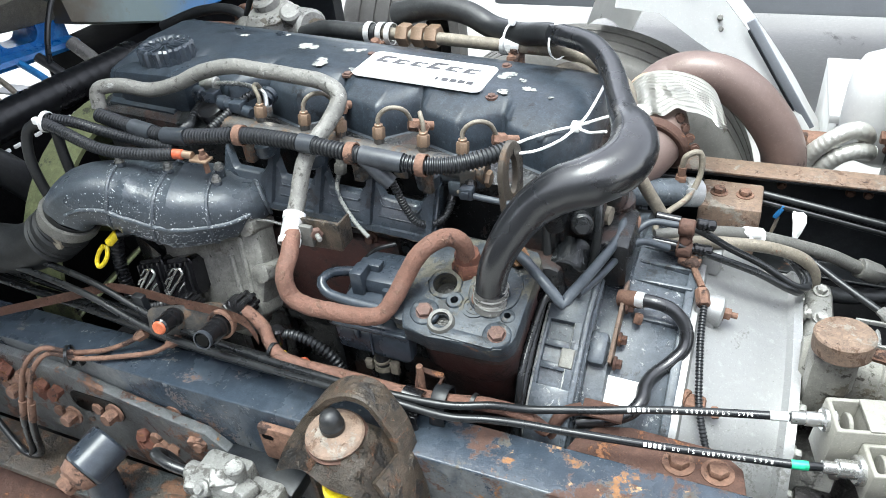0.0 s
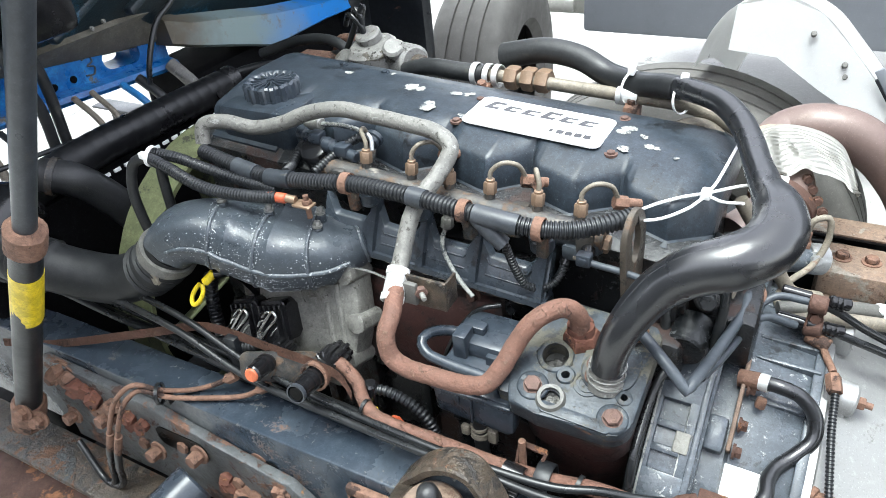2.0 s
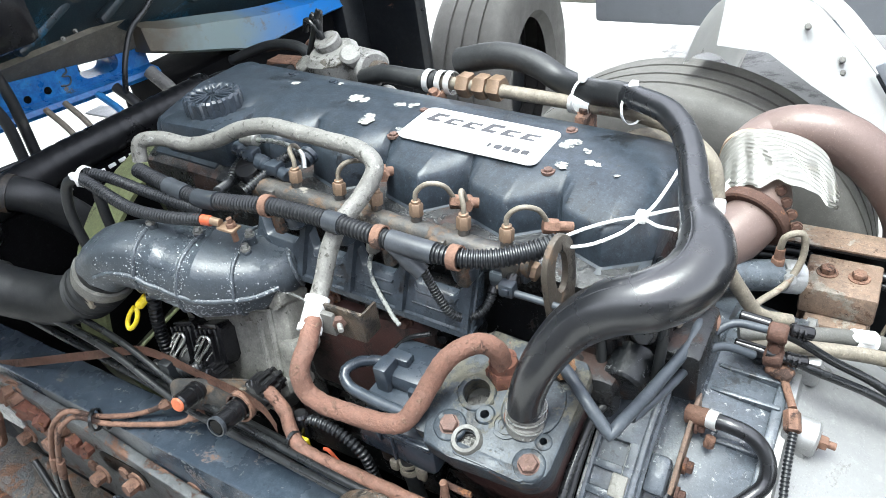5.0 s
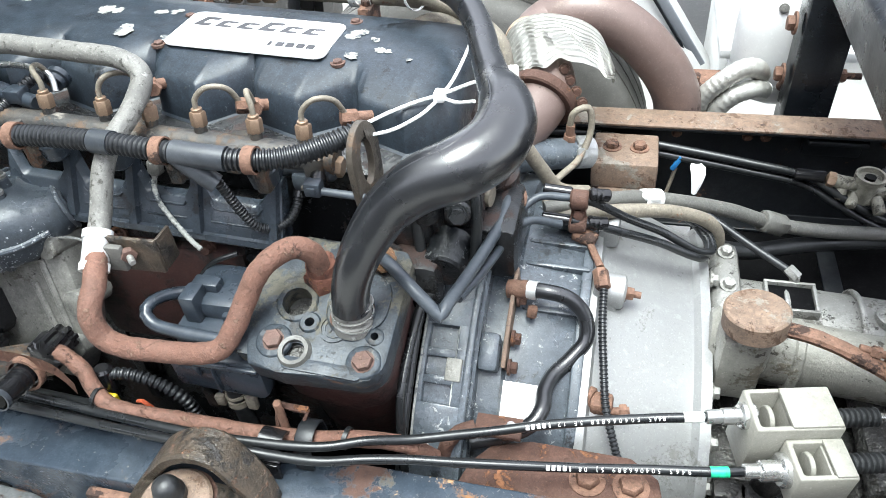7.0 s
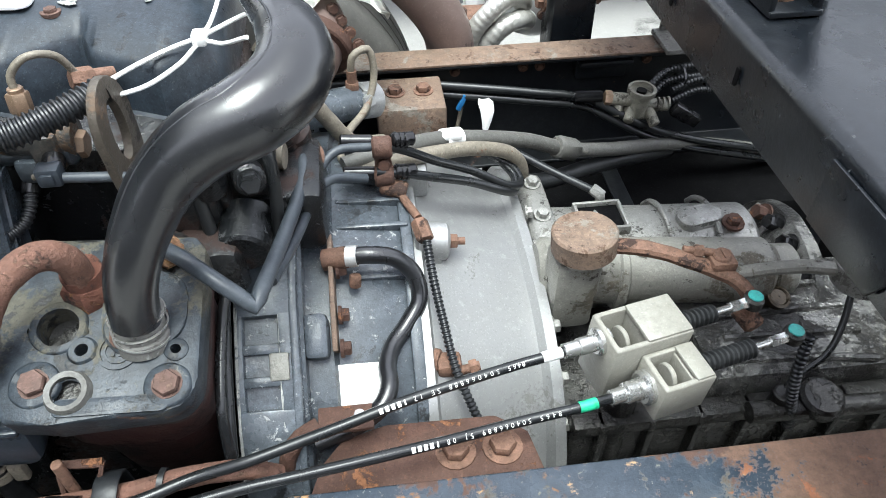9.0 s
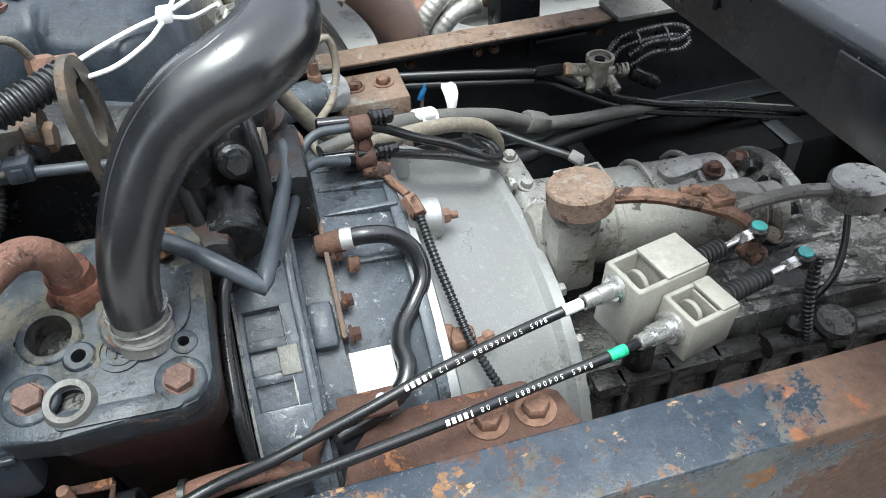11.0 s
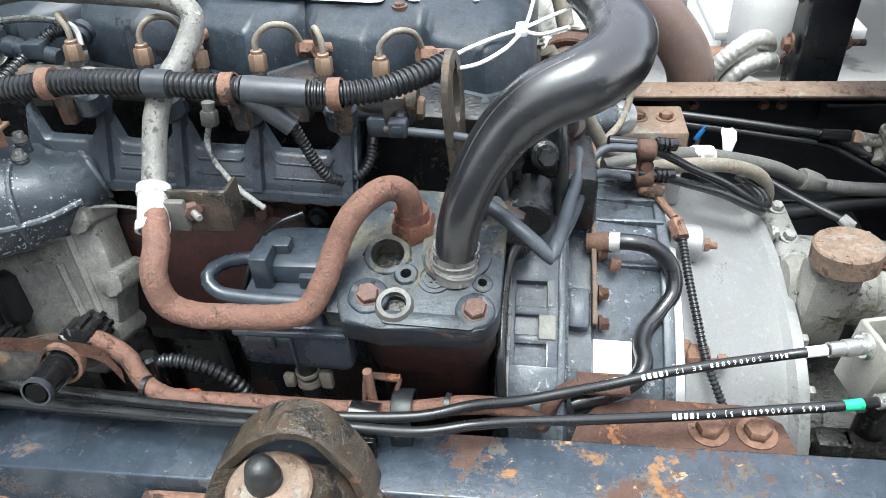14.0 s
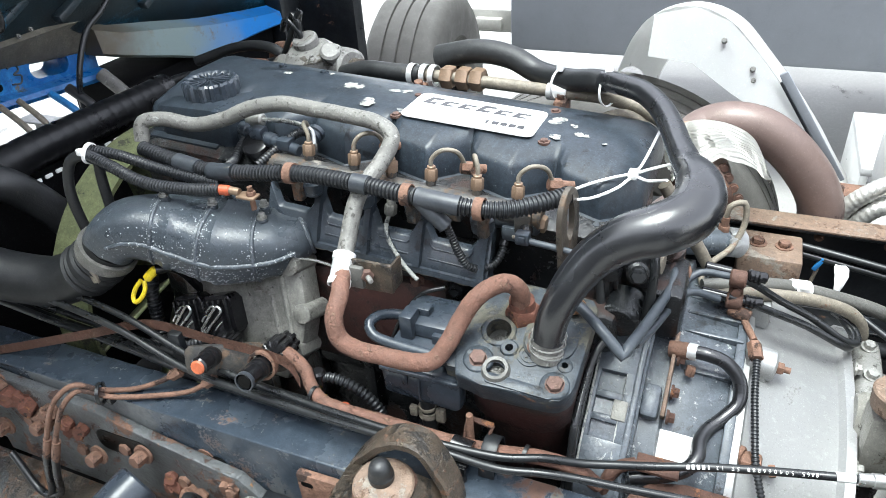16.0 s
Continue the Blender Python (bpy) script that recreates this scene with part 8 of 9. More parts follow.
rings_mesh(bm, [[Vector((x, y, z)) for y, z in ((1.70, 0.70), (1.80, 0.70), (1.80, h), (1.70, h + 0.01))] for x, h in ((-1.38, 1.08), (-1.2, 1.12), (-1.0, 1.16), (-0.9, 1.14))])
thing("side_shield", rough_up(bm, 0.01, 12), "block_paint", "oily black casting beside the fan", "casting")

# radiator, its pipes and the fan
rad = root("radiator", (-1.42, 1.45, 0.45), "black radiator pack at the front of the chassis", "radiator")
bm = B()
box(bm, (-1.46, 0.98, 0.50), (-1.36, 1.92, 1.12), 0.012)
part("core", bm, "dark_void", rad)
bm = B()
tube(bm, [(-1.45, 0.95, 1.222), (-1.45, 1.122, 1.203), (-1.45, 1.308, 1.185), (-1.45, 1.531, 1.163), (-1.45, 1.80, 1.14)], 0.006, 8, 0.03)
part("top_bar", bm, "rail_black", rad)
bm = B()
tube(bm, [(-1.39, 1.14, 1.150), (-1.38, 1.20, 1.165), (-1.38, 1.331, 1.172), (-1.38, 1.495, 1.170), (-1.38, 1.76, 1.163)], 0.041, 24, 0.004, radius=lambda f: 1.0 + 0.03 * (1 if (f * 17) % 1 < 0.72 else 0))
head_p = part("header_pipe", bm, "hose_black", rad, "black ribbed header pipe")
bm = B()
cyl(bm, (-1.38, 1.76, 1.163), (-1.38, 1.80, 1.160), 0.046, 20, 0.006)
cyl(bm, (-1.335, 1.70, 1.165), (-1.33, 1.70, 1.167), 0.012, 14)
part("end_cap", bm, "plastic_black", head_p)
bm = B()
cyl(bm, (-1.40, 1.05, 1.10), (-1.385, 1.15, 1.150), 0.062, 24, 0.012)
box(bm, (-1.43, 1.02, 0.98), (-1.33, 1.12, 1.10), 0.02)
part("inlet_box", bm, "plastic_black", rad, "glossy black inlet box")
for k in range(13):
    y = 1.30 + 0.030 * k
    bm = B()
    box(bm, (-1.336, y, 1.122), (-1.330, y + 0.018, 1.130), 0.001)
    part("seal_dash", bm, "white_plastic", rad)
rh = root("radiator_hose", (-1.25, 1.24, 1.0), "thick black radiator hose with a worm clamp", "hose")
bm = B()
tube(bm, [(-1.345, 1.175, 1.195), (-1.30, 1.206, 1.178), (-1.28, 1.245, 1.130), (-1.26, 1.283, 1.060), (-1.23, 1.31, 0.98)], 0.037, 24, 0.008)
part("hose_body", bm, "rubber_dull", rh)
bm = B()
band(bm, (-1.325, 1.188, 1.188), (0.7, 0.5, -0.35), 0.0385, 0.014, 0.003, 28)
part("clamp", bm, "rail_steel", rh)
fan = root("fan_shroud", (-1.15, 1.47, 0.5), "olive-green cooling fan with its ring at the front of the engine", "fan")
bm = B()
lathe(bm, [(0.335, -0.05), (0.345, -0.05), (0.345, 0.05), (0.335, 0.05), (0.335, -0.05)], (-1.13, 1.47, 0.86), (1, 0, 0), 56, close=False)
part("ring", bm, "olive", fan)
for k in range(8):
    bm = B()
    a = 45 * k + 10
    box(bm, (-0.045, 0.06, -0.004), (0.045, 0.34, 0.004), 0.003, Matrix.Translation((-1.13, 1.47, 0.86)) @ pose(0, 0, 0, a, 0, 0) @ pose(0, 0, 0, 0, 35, 0))
    part("blade", bm, "olive", fan)
bm = B()
cyl(bm, (-1.18, 1.47, 0.86), (-0.98, 1.47, 0.86), 0.09, 26, 0.01)
part("hub", bm, "rail_black", fan)

# engine control module and dipstick
mo = root("control_module", (-0.68, 1.2, 0.90), "grey cast control module with two glossy black plugs", "control module")
mu = Vector((1.0, 0.06, 0.30)).normalized()
mw = Vector((0.05, -0.93, 0.36)).normalized()
mv = mw.cross(mu).normalized()
mw = mu.cross(mv)
mm = basis((-0.66, 1.150, 1.05), mu, mv, mw)
bm = B()
prism(bm, [(-0.14, 0.07), (-0.15, -0.02), (-0.10, -0.05), (-0.03, -0.11), (0.05, -0.14), (0.10, -0.08), (0.125, -0.02), (0.13, 0.06), (0.10, 0.085), (-0.11, 0.085)], -0.05, 0.0, mm, 0.008)
case = part("case", rough_up(bm, 0.0015, 50), "module_alloy", mo, "grey cast alloy case")
for u, v in ((-0.115, 0.07), (0.115, 0.065), (0.12, -0.02), (0.085, -0.085), (-0.13, -0.02)):
    bm = B()
    prism(bm, rounded(0.036, 0.032, 0.012, u, v), -0.05, 0.009, mm, 0.004)
    part("lug", rough_up(bm, 0.001, 50), "module_alloy", case)
for u0, v0, u1, v1 in ((-0.02, 0.05, 0.09, 0.05), (0.09, 0.05, 0.085, -0.06), (0.06, 0.02, 0.06, -0.09)):
    bm = B()
    tube(bm, [mm @ Vector((u0, v0, 0.001)), mm @ Vector((u1, v1, 0.001))], 0.005, 8, 0.02)
    part("ridge", bm, "module_alloy", case)
for u, v in ((-0.115, 0.002), (-0.045, -0.004)):
    bm = B()
    prism(bm, rounded(0.070, 0.074, 0.012, u, v), 0.0, 0.030, mm, 0.006)
    prism(bm, rounded(0.040, 0.060, 0.008, u, v - 0.008), 0.03, 0.044, mm, 0.004)
    plug = part("plug", bm, "plastic_black", mo, "glossy black wiring plug")
    bm = B()
    tube(bm, [mm @ Vector((u + a, v + b, 0.047)) for a, b in ((-0.030, -0.018), (-0.014, -0.004), (0.004, 0.012), (0.018, 0.021), (0.024, 0.012), (0.010, -0.001), (-0.006, -0.012), (-0.020, -0.024))], 0.0024, 8, 0.003)
    tube(bm, [mm @ Vector((u + a, v + b, 0.046)) for a, b in ((-0.012, 0.012), (0.006, 0.022), (0.012, 0.016))], 0.0018, 8, 0.003)
    box(bm, (u - 0.036, v - 0.030, 0.030), (u - 0.024, v - 0.016, 0.046), 0.003, mm)
    tube(bm, [mm @ Vector((u + a, v + b, 0.046)) for a, b in ((-0.026, -0.004), (-0.018, 0.004), (-0.008, 0.006))], 0.0020, 8, 0.003)
    tube(bm, [mm @ Vector((u + a, v + b, 0.045)) for a, b in ((0.000, -0.022), (0.010, -0.014), (0.020, -0.008))], 0.0016, 8, 0.003)
    part("latch", bm, "steel", plug, "bright metal latch")
    for k in range(5):
        bm = B()
        box(bm, (u - 0.030 + 0.013 * k, v - 0.036, 0.028), (u - 0.024 + 0.013 * k, v + 0.030, 0.0365), 0.002, mm)
        part("rib", bm, "plastic_black", plug)
    bm = B()
    tube(bm, [mm @ Vector((u - 0.02, v - 0.030, 0.030)), mm @ Vector((u - 0.06, v - 0.045, 0.034)), mm @ Vector((u - 0.11, v - 0.050, 0.030)), mm @ Vector((u - 0.16, v - 0.060, 0.0))], 0.0135, 14, ribs=0.0065, depth=0.0025)
    part("conduit", bm, "conduit", plug)
ds = root("dipstick", (-0.81, 1.09, 1.07), "yellow ring-handled oil dipstick", "dipstick")
bm = B()
tube(bm, [(-0.816, 1.083, 1.119), (-0.812, 1.075, 1.106), (-0.820, 1.066, 1.090), (-0.830, 1.062, 1.084), (-0.836, 1.066, 1.090), (-0.832, 1.074, 1.106), (-0.822, 1.082, 1.119)], 0.0042, 10, 0.003)
cyl(bm, (-0.812, 1.085, 1.122), (-0.795, 1.098, 1.140), 0.008, 14, 0.002)
part("handle", bm, "yellow", ds)
bm = B()
tube(bm, [(-0.797, 1.096, 1.138), (-0.78, 1.12, 1.13), (-0.775, 1.16, 1.06), (-0.78, 1.19, 0.95)], 0.0085, 12, 0.008)
part("tube", bm, "plastic_black", ds)
hose("corrugated_hose", [(-0.875, 1.15, 1.08), (-0.88, 1.14, 1.03), (-0.875, 1.13, 0.95), (-0.86, 1.13, 0.85)], 0.013, "conduit", "black corrugated hose below the intake elbow", "hose", ribs=0.006, depth=0.002)

# ---- on the near rail ----
br = root("sensor_rail", (-0.8, 1.04, 0.94), "rusty steel strip carrying sockets above the near rail", "strip")
bm = B()
SP = [(-1.32, 0.945, 0.925), (-1.198, 0.969, 0.942), (-0.95, 1.03, 1.005), (-0.82, 1.058, 1.042), (-0.77, 1.062, 1.045), (-0.66, 1.055, 1.050), (-0.55, 1.045, 1.060), (-0.50, 1.04, 1.055), (-0.485, 1.04, 1.02)]
b = B()
pth = spline(SP, 0.012)
vs = [(b.verts.new(q + Vector((0, 0, 0.009))), b.verts.new(q - Vector((0, 0.004, 0.009)))) for q in pth]
for (p, q), (r, s) in zip(vs, vs[1:]):
    b.faces.new((p, r, s, q))
bmesh.ops.solidify(b, geom=b.faces[:], thickness=0.005)
merge(bm, b)
part("strip", bm, "rust_pipe", br)
bm = B()
dw = Vector((-0.37, 0.86, -0.33)).normalized()
du = Vector((0.92, 0.395, 0)).normalized()
dv = dw.cross(du).normalized()
if dv.z < 0:
    dv = -dv
pmx = basis((-0.620, 1.052, 1.022), du, dv, du.cross(dv))
prism(bm, rounded(0.175, 0.054, 0.014), -0.003, 0.002, pmx, 0.001)
part("plate", bm, "rail_steel", br, "slate steel socket plate with rusty edges")
bm = B()
box(bm, (-0.76, 1.045, 0.93), (-0.735, 1.06, 1.045), 0.003)
part("stay", bm, "rail_black", br)
for a, d, capm in (((-0.649, 0.994, 1.043), (-0.16, 0.95, -0.26), "orange"), ((-0.545, 0.984, 1.054), (-0.10, 0.97, -0.22), None)):
    d = Vector(d).normalized()
    a = Vector(a)
    bm = B()
    r = 0.0155 if capm else 0.0162
    cyl(bm, a, a + d * 0.060, r, 24, 0.003)
    for k in range(3):
        band(bm, a + d * (0.03 + 0.012 * k), d, r, 0.004, 0.002, 24)
    s = part("socket", bm, "plastic_black", br, "round black diagnostic socket")
    bm = B()
    cyl(bm, a - d * 0.003, a + d * 0.006, r * 0.80, 22, 0.002)
    part("cap", bm, capm or "socket", s, "orange plastic cap" if capm else "")
    if not capm:
        bm = B()
        lathe(bm, [(r * 0.86, -0.004), (r * 1.0, -0.004), (r * 1.0, 0.004), (r * 0.86, 0.004)], a, d, 24, close=False)
        part("rim", bm, "sleeve_grey", s)
bm = B()
band(bm, (-0.551, 1.036, 1.042), (-0.10, 0.97, -0.22), 0.0215, 0.012, 0.004)
part("strap", bm, "rust", br)
bm = B()
lathe(bm, [(0.018, 0.0), (0.026, 0.004), (0.027, 0.026), (0.024, 0.034), (0.014, 0.038)], (-0.553, 1.068, 1.035), (-0.10, 0.97, -0.22), 64, 0.004, 10)
lathe(bm, [(0.015, 0.034), (0.021, 0.038), (0.021, 0.052), (0.012, 0.056)], (-0.553, 1.068, 1.035), (-0.10, 0.97, -0.22), 64, 0.004, 8)
part("ring_nut", bm, "plastic_black", br)
bm = B()
lathe(bm, [(0.016, 0.0), (0.022, 0.004), (0.023, 0.026), (0.020, 0.034), (0.012, 0.038)], (-0.661, 1.066, 1.023), (-0.16, 0.95, -0.26), 64, 0.004, 10)
part("ring_nut", bm, "plastic_black", br)


def strap_mesh(bm, points, width, thick, across):
    """A flat bar bent along a curve; across: the way of its width."""
    path = spline(points, 0.010)
    fr = frames_along(path)
    rings = []
    for q, (_, _, t) in zip(path, fr):
        w = Vector(across) - t * t.dot(Vector(across))
        w.normalize()
        n = t.cross(w)
        rings.append([q + w * (a * width / 2) + n * (b * thick / 2) for a, b in ((-1, -0.6), (-0.85, -1), (0.85, -1), (1, -0.6), (1, 0.6), (0.85, 1), (-0.85, 1), (-1, 0.6))])
    return rings_mesh(bm, rings)


for k, (dy, dz, r) in enumerate(((0.0, 0.0, 0.0078), (-0.014, 0.009, 0.0066), (0.008, 0.017, 0.0070))):
    hose("loom_cable", [(-1.32, 1.055 + dy, 1.020 + dz), (-1.20, 1.055 + dy, 1.010 + dz * 1.2), (-1.06, 1.055 + dy, 0.995 + dz), (-0.93, 1.055 + dy, 0.985 + dz * 0.8), (-0.80, 1.055 + dy, 0.967 + dz), (-0.68, 1.052 + dy, 0.953 + dz * 0.9), (-0.58, 1.048 + dy, 0.955 + dz * 0.6), (-0.46, 1.040 + dy, 0.962 + dz * 0.5)], r, "cable", "black taped cable in a bundle above the near rail", "cable", group="cable bundle above the near rail")
rp = root("rusty_pipe", (-0.3, 1.05, 0.95), "rust-brown pipe strapped along the near rail", "pipe")
bm = B()
tube(bm, [(-0.56, 1.085, 1.035), (-0.53, 1.08, 1.035), (-0.495, 1.068, 1.020), (-0.478, 1.055, 0.998), (-0.455, 1.043, 0.990), (-0.42, 1.040, 0.985), (-0.33, 1.043, 0.980), (-0.24, 1.045, 0.975), (-0.18, 1.050, 0.972), (-0.13, 1.055, 0.975), (-0.09, 1.062, 0.975), (-0.04, 1.075, 0.955), (-0.01, 1.085, 0.92)], 0.0110, 14, 0.008)
part("pipe_run", rough_up(bm, 0.0012, 70), "rust_pipe", rp)
bm = B()
strap_mesh(bm, [(-0.165, 1.078, 0.955), (-0.165, 1.072, 0.985), (-0.165, 1.052, 0.992), (-0.165, 1.034, 0.984), (-0.165, 1.026, 0.966), (-0.165, 1.024, 0.945)], 0.024, 0.004, (1, 0, 0))
part("pipe_clip", bm, "rail_black", rp, "black clip over the pipe")
for x, y, z in ((-0.47, 1.048, 0.992), (-0.115, 1.058, 0.976)):
    bm = B()
    band(bm, (x, y, z), (1, -0.1, -0.1), 0.0130, 0.006, 0.002)
    part("tie", bm, "cable", rp)


pc = root("pipe_clip", (-0.205, 1.03, 0.94), "black plastic pipe clip on the near rail", "clip")
bm = B()
band(bm, (-0.206, 1.034, 0.978), (1, -0.05, -0.08), 0.0135, 0.032, 0.0045, 24)
part("body", bm, "plastic_black", pc)
bm = B()
box(bm, (-0.222, 1.004, 0.90), (-0.190, 1.011, 0.972), 0.003)
box(bm, (-0.222, 1.006, 0.962), (-0.190, 1.026, 0.970), 0.003)
part("tab", bm, "plastic_black", pc)
bm = B()
cyl(bm, (-0.202, 1.062, 0.965), (-0.204, 1.064, 1.022), 0.0055, 12, 0.001)
part("stud", rough_up(bm, 0.001, 120), "rust", pc, "rusty threaded stud")
bm = B()
for a, c in (((-0.210, 1.072, 1.006), (-0.170, 1.074, 1.000)), ((-0.170, 1.074, 1.000), (-0.182, 1.052, 0.966)), ((-0.210, 1.072, 1.006), (-0.212, 1.060, 0.97))):
    strap_mesh(bm, [a, tuple((p + q) / 2 for p, q in zip(a, c)), c], 0.009, 0.0045, (0, 1, 0.2))
part("stud_bracket", rough_up(bm, 0.001, 90), "rust_dark", pc, "rusty bent bracket")

# engine mount
mt = root("engine_mount", (-0.25, 0.92, 0.86), "rusty cast mount with a rubber dome and washer on the rail", "mount")
bm = B()
strap_mesh(bm, [(-0.372, 0.975, 0.915), (-0.352, 0.975, 0.962), (-0.325, 0.976, 0.998), (-0.296, 0.976, 1.027), (-0.268, 0.976, 1.042), (-0.240, 0.976, 1.040), (-0.218, 0.974, 1.016), (-0.200, 0.970, 0.985), (-0.188, 0.965, 0.940), (-0.182, 0.96, 0.88), (-0.178, 0.95, 0.78)], 0.046, 0.015, (0, -1, 0.05))
part("arch", rough_up(bm, 0.0018, 30), "rust_mount", mt, "rusty greasy arch")
bm = B()
b = B()
vs = []
for i in range(17):
    x = -0.352 + 0.187 * i / 16
    row = []
    for j in range(11):
        y = 0.862 + 0.10 * j / 10 + 0.006 * math.sin(i * 0.5) * (1 - j / 10)
        z = 0.988 - 0.022 * max(0, (0.915 - y) / 0.053) ** 2 - 0.075 * max(0, (x + 0.232) / 0.067) ** 1.6 - 0.010 * max(0, (-0.31 - x) / 0.04)
        row.append(b.verts.new((x, y, z)))
    vs.append(row)
for p, q in zip(vs, vs[1:]):
    for j in range(10):
        b.faces.new((p[j], p[j + 1], q[j + 1], q[j]))
bmesh.ops.solidify(b, geom=b.faces[:], thickness=0.013)
merge(bm, b)
part("seat", rough_up(bm, 0.0016, 30), "rust_mount", mt, "greasy olive-grey saddle plate")
bm = B()
strap_mesh(bm, [(-0.196, 0.925, 0.962), (-0.176, 0.920, 0.930), (-0.164, 0.918, 0.87), (-0.158, 0.918, 0.78), (-0.156, 0.918, 0.70)], 0.085, 0.014, (0, -1, 0))
part("leg", rough_up(bm, 0.002, 30), "rust_mount", mt)
bm = B()
strap_mesh(bm, [(-0.345, 0.945, 0.965), (-0.352, 0.945, 0.92), (-0.352, 0.945, 0.80)], 0.035, 0.012, (0, -1, 0))
part("leg", rough_up(bm, 0.002, 30), "rust_mount", mt)
bm = B()
lathe(bm, [(0.012, 0.0), (0.043, 0.0), (0.044, 0.005), (0.041, 0.008), (0.018, 0.010)], (-0.280, 0.925, 0.990), (0.05, -0.1, 1), 36)
part("washer", bm, "rust_flange", mt, "rusty dished washer")
bm = B()
lathe(bm, [(0.012, 0.0), (0.046, 0.0), (0.047, 0.004), (0.040, 0.006)], (-0.279, 0.926, 0.983), (0.05, -0.1, 1), 36)
part("under_washer", rough_up(bm, 0.0008, 60), "rust_dark", mt, "dark rusty lower washer")
bm = B()
lathe(bm, [(0.0185, 0.0), (0.0185, 0.012), (0.0168, 0.014), (0.0162, 0.024), (0.0140, 0.032), (0.008, 0.037), (0.0005, 0.038)], (-0.285, 0.930, 0.998), (0.05, -0.1, 1), 30)
part("rubber_dome", bm, "rubber_dull", mt, "grey-black rubber dome")
bm = B()
cyl(bm, (-0.235, 0.885, 0.72), (-0.250, 0.893, 0.940), 0.040, 24, 0.004)
part("spring_seat", bm, "yellow", mt, "yellow painted lower spring seat")
bm = B()
box(bm, (-0.455, 0.944, 0.845), (-0.355, 0.960, 0.925), 0.006)
rpl = thing("rusty_plate", rough_up(bm, 0.001, 40), "rust", "rusty plate with slots bolted to the rail's side", "plate")
for x in (-0.435, -0.38):
    bm = B()
    prism(bm, rounded(0.022, 0.010, 0.0045, x, 0.905), 0.9430, 0.9436, side, 0)
    part("slot", bm, "socket", rpl)

# alloy valve block, bush and brake lines at the rail's outer side
al = root("valve_block", (-0.47, 0.88, 0.75), "pale grey cast alloy valve block below the rail", "valve")
bm = B()
box(bm, (-0.535, 0.845, 0.805), (-0.445, 0.915, 0.880), 0.010)
box(bm, (-0.47, 0.835, 0.775), (-0.385, 0.905, 0.855), 0.010)
vb = part("body", rough_up(bm, 0.003, 50), "block_alloy", al)
for p, q, r in (((-0.56, 0.875, 0.855), (-0.52, 0.875, 0.85), 0.018), ((-0.40, 0.86, 0.80), (-0.365, 0.855, 0.795), 0.018), ((-0.46, 0.88, 0.86), (-0.455, 0.878, 0.905), 0.016), ((-0.52, 0.86, 0.82), (-0.525, 0.835, 0.79), 0.014)):
    bm = B()
    cyl(bm, p, q, r, 16, 0.003)
    part("port", rough_up(bm, 0.0012, 60), "block_alloy", vb)
for x, y, z, r in ((-0.50, 0.85, 0.865, 0.014), (-0.475, 0.842, 0.84, 0.012), (-0.43, 0.838, 0.825, 0.016), (-0.405, 0.845, 0.84, 0.010), (-0.515, 0.842, 0.84, 0.010)):
    bm = B()
    cyl(bm, (x, y + 0.01, z - 0.01), (x, y - 0.012, z + 0.012), r, 14, 0.003)
    bolt(bm, (x, y - 0.012, z + 0.012), (0, -0.7, 0.7), r * 0.6, 0.006, 0)
    part("plug", rough_up(bm, 0.0010, 60), "block_alloy", vb)
for x, y, z, w, d, h, a in ((-0.525, 0.85, 0.862, 0.030, 0.026, 0.030, 20), (-0.488, 0.835, 0.846, 0.026, 0.030, 0.024, -15), (-0.452, 0.832, 0.836, 0.034, 0.026, 0.030, 25), (-0.418, 0.835, 0.826, 0.026, 0.034, 0.024, 10), (-0.472, 0.862, 0.884, 0.040, 0.030, 0.020, 35), (-0.435, 0.865, 0.866, 0.030, 0.036, 0.020, -20), (-0.395, 0.845, 0.806, 0.030, 0.028, 0.030, 40)):
    bm = B()
    box(bm, (-w / 2, -d / 2, -h / 2), (w / 2, d / 2, h / 2), 0.005, Matrix.Translation((x, y, z)) @ pose(0, 0, 0, a * 0.6, a * 0.4, a))
    part("lobe", rough_up(bm, 0.003, 50), "block_alloy", vb)
bm = B()
box(bm, (-0.54, 0.90, 0.80), (-0.38, 0.962, 0.83), 0.004)
part("bracket", bm, "rail_black", al)
hose("air_line", [(-0.545, 0.875, 0.845), (-0.60, 0.87, 0.86), (-0.635, 0.88, 0.86), (-0.640, 0.90, 0.83), (-0.60, 0.90, 0.79), (-0.53, 0.88, 0.78)], 0.009, "cable", "black air line looping to the valve block", "air line")
dm = root("damper_bush", (-0.80, 0.87, 0.70), "dark blue damper eye with a rusty bolt", "damper")
bm = B()
cyl(bm, (-0.775, 0.83, 0.815), (-0.758, 0.895, 0.832), 0.040, 30, 0.004)
cyl(bm, (-0.79, 0.86, 0.80), (-0.76, 0.84, 0.50), 0.030, 22)
part("eye", bm, "plastic_dark", dm)
bm = B()
lathe(bm, [(0.02, 0), (0.036, 0.002), (0.030, 0.018), (0.018, 0.024)], (-0.775, 0.83, 0.815), (-0.25, -0.95, -0.22), 24)
bolt(bm, (-0.783, 0.808, 0.809), (-0.25, -0.95, -0.22), 0.018, 0.016, 1.2)
part("bolt", rough_up(bm, 0.001, 60), "rust", dm)
sh = root("spring_hanger", (-0.9, 0.93, 0.68), "slate-grey spring hanger on the rail's side, caked with rust", "hanger")
bm = B()
prism(bm, [(-1.20, 0.930), (-0.90, 0.920), (-0.74, 0.885), (-0.58, 0.862), (-0.50, 0.80), (-0.52, 0.700), (-1.20, 0.700)], 0.940, 0.9605, side, 0.004)
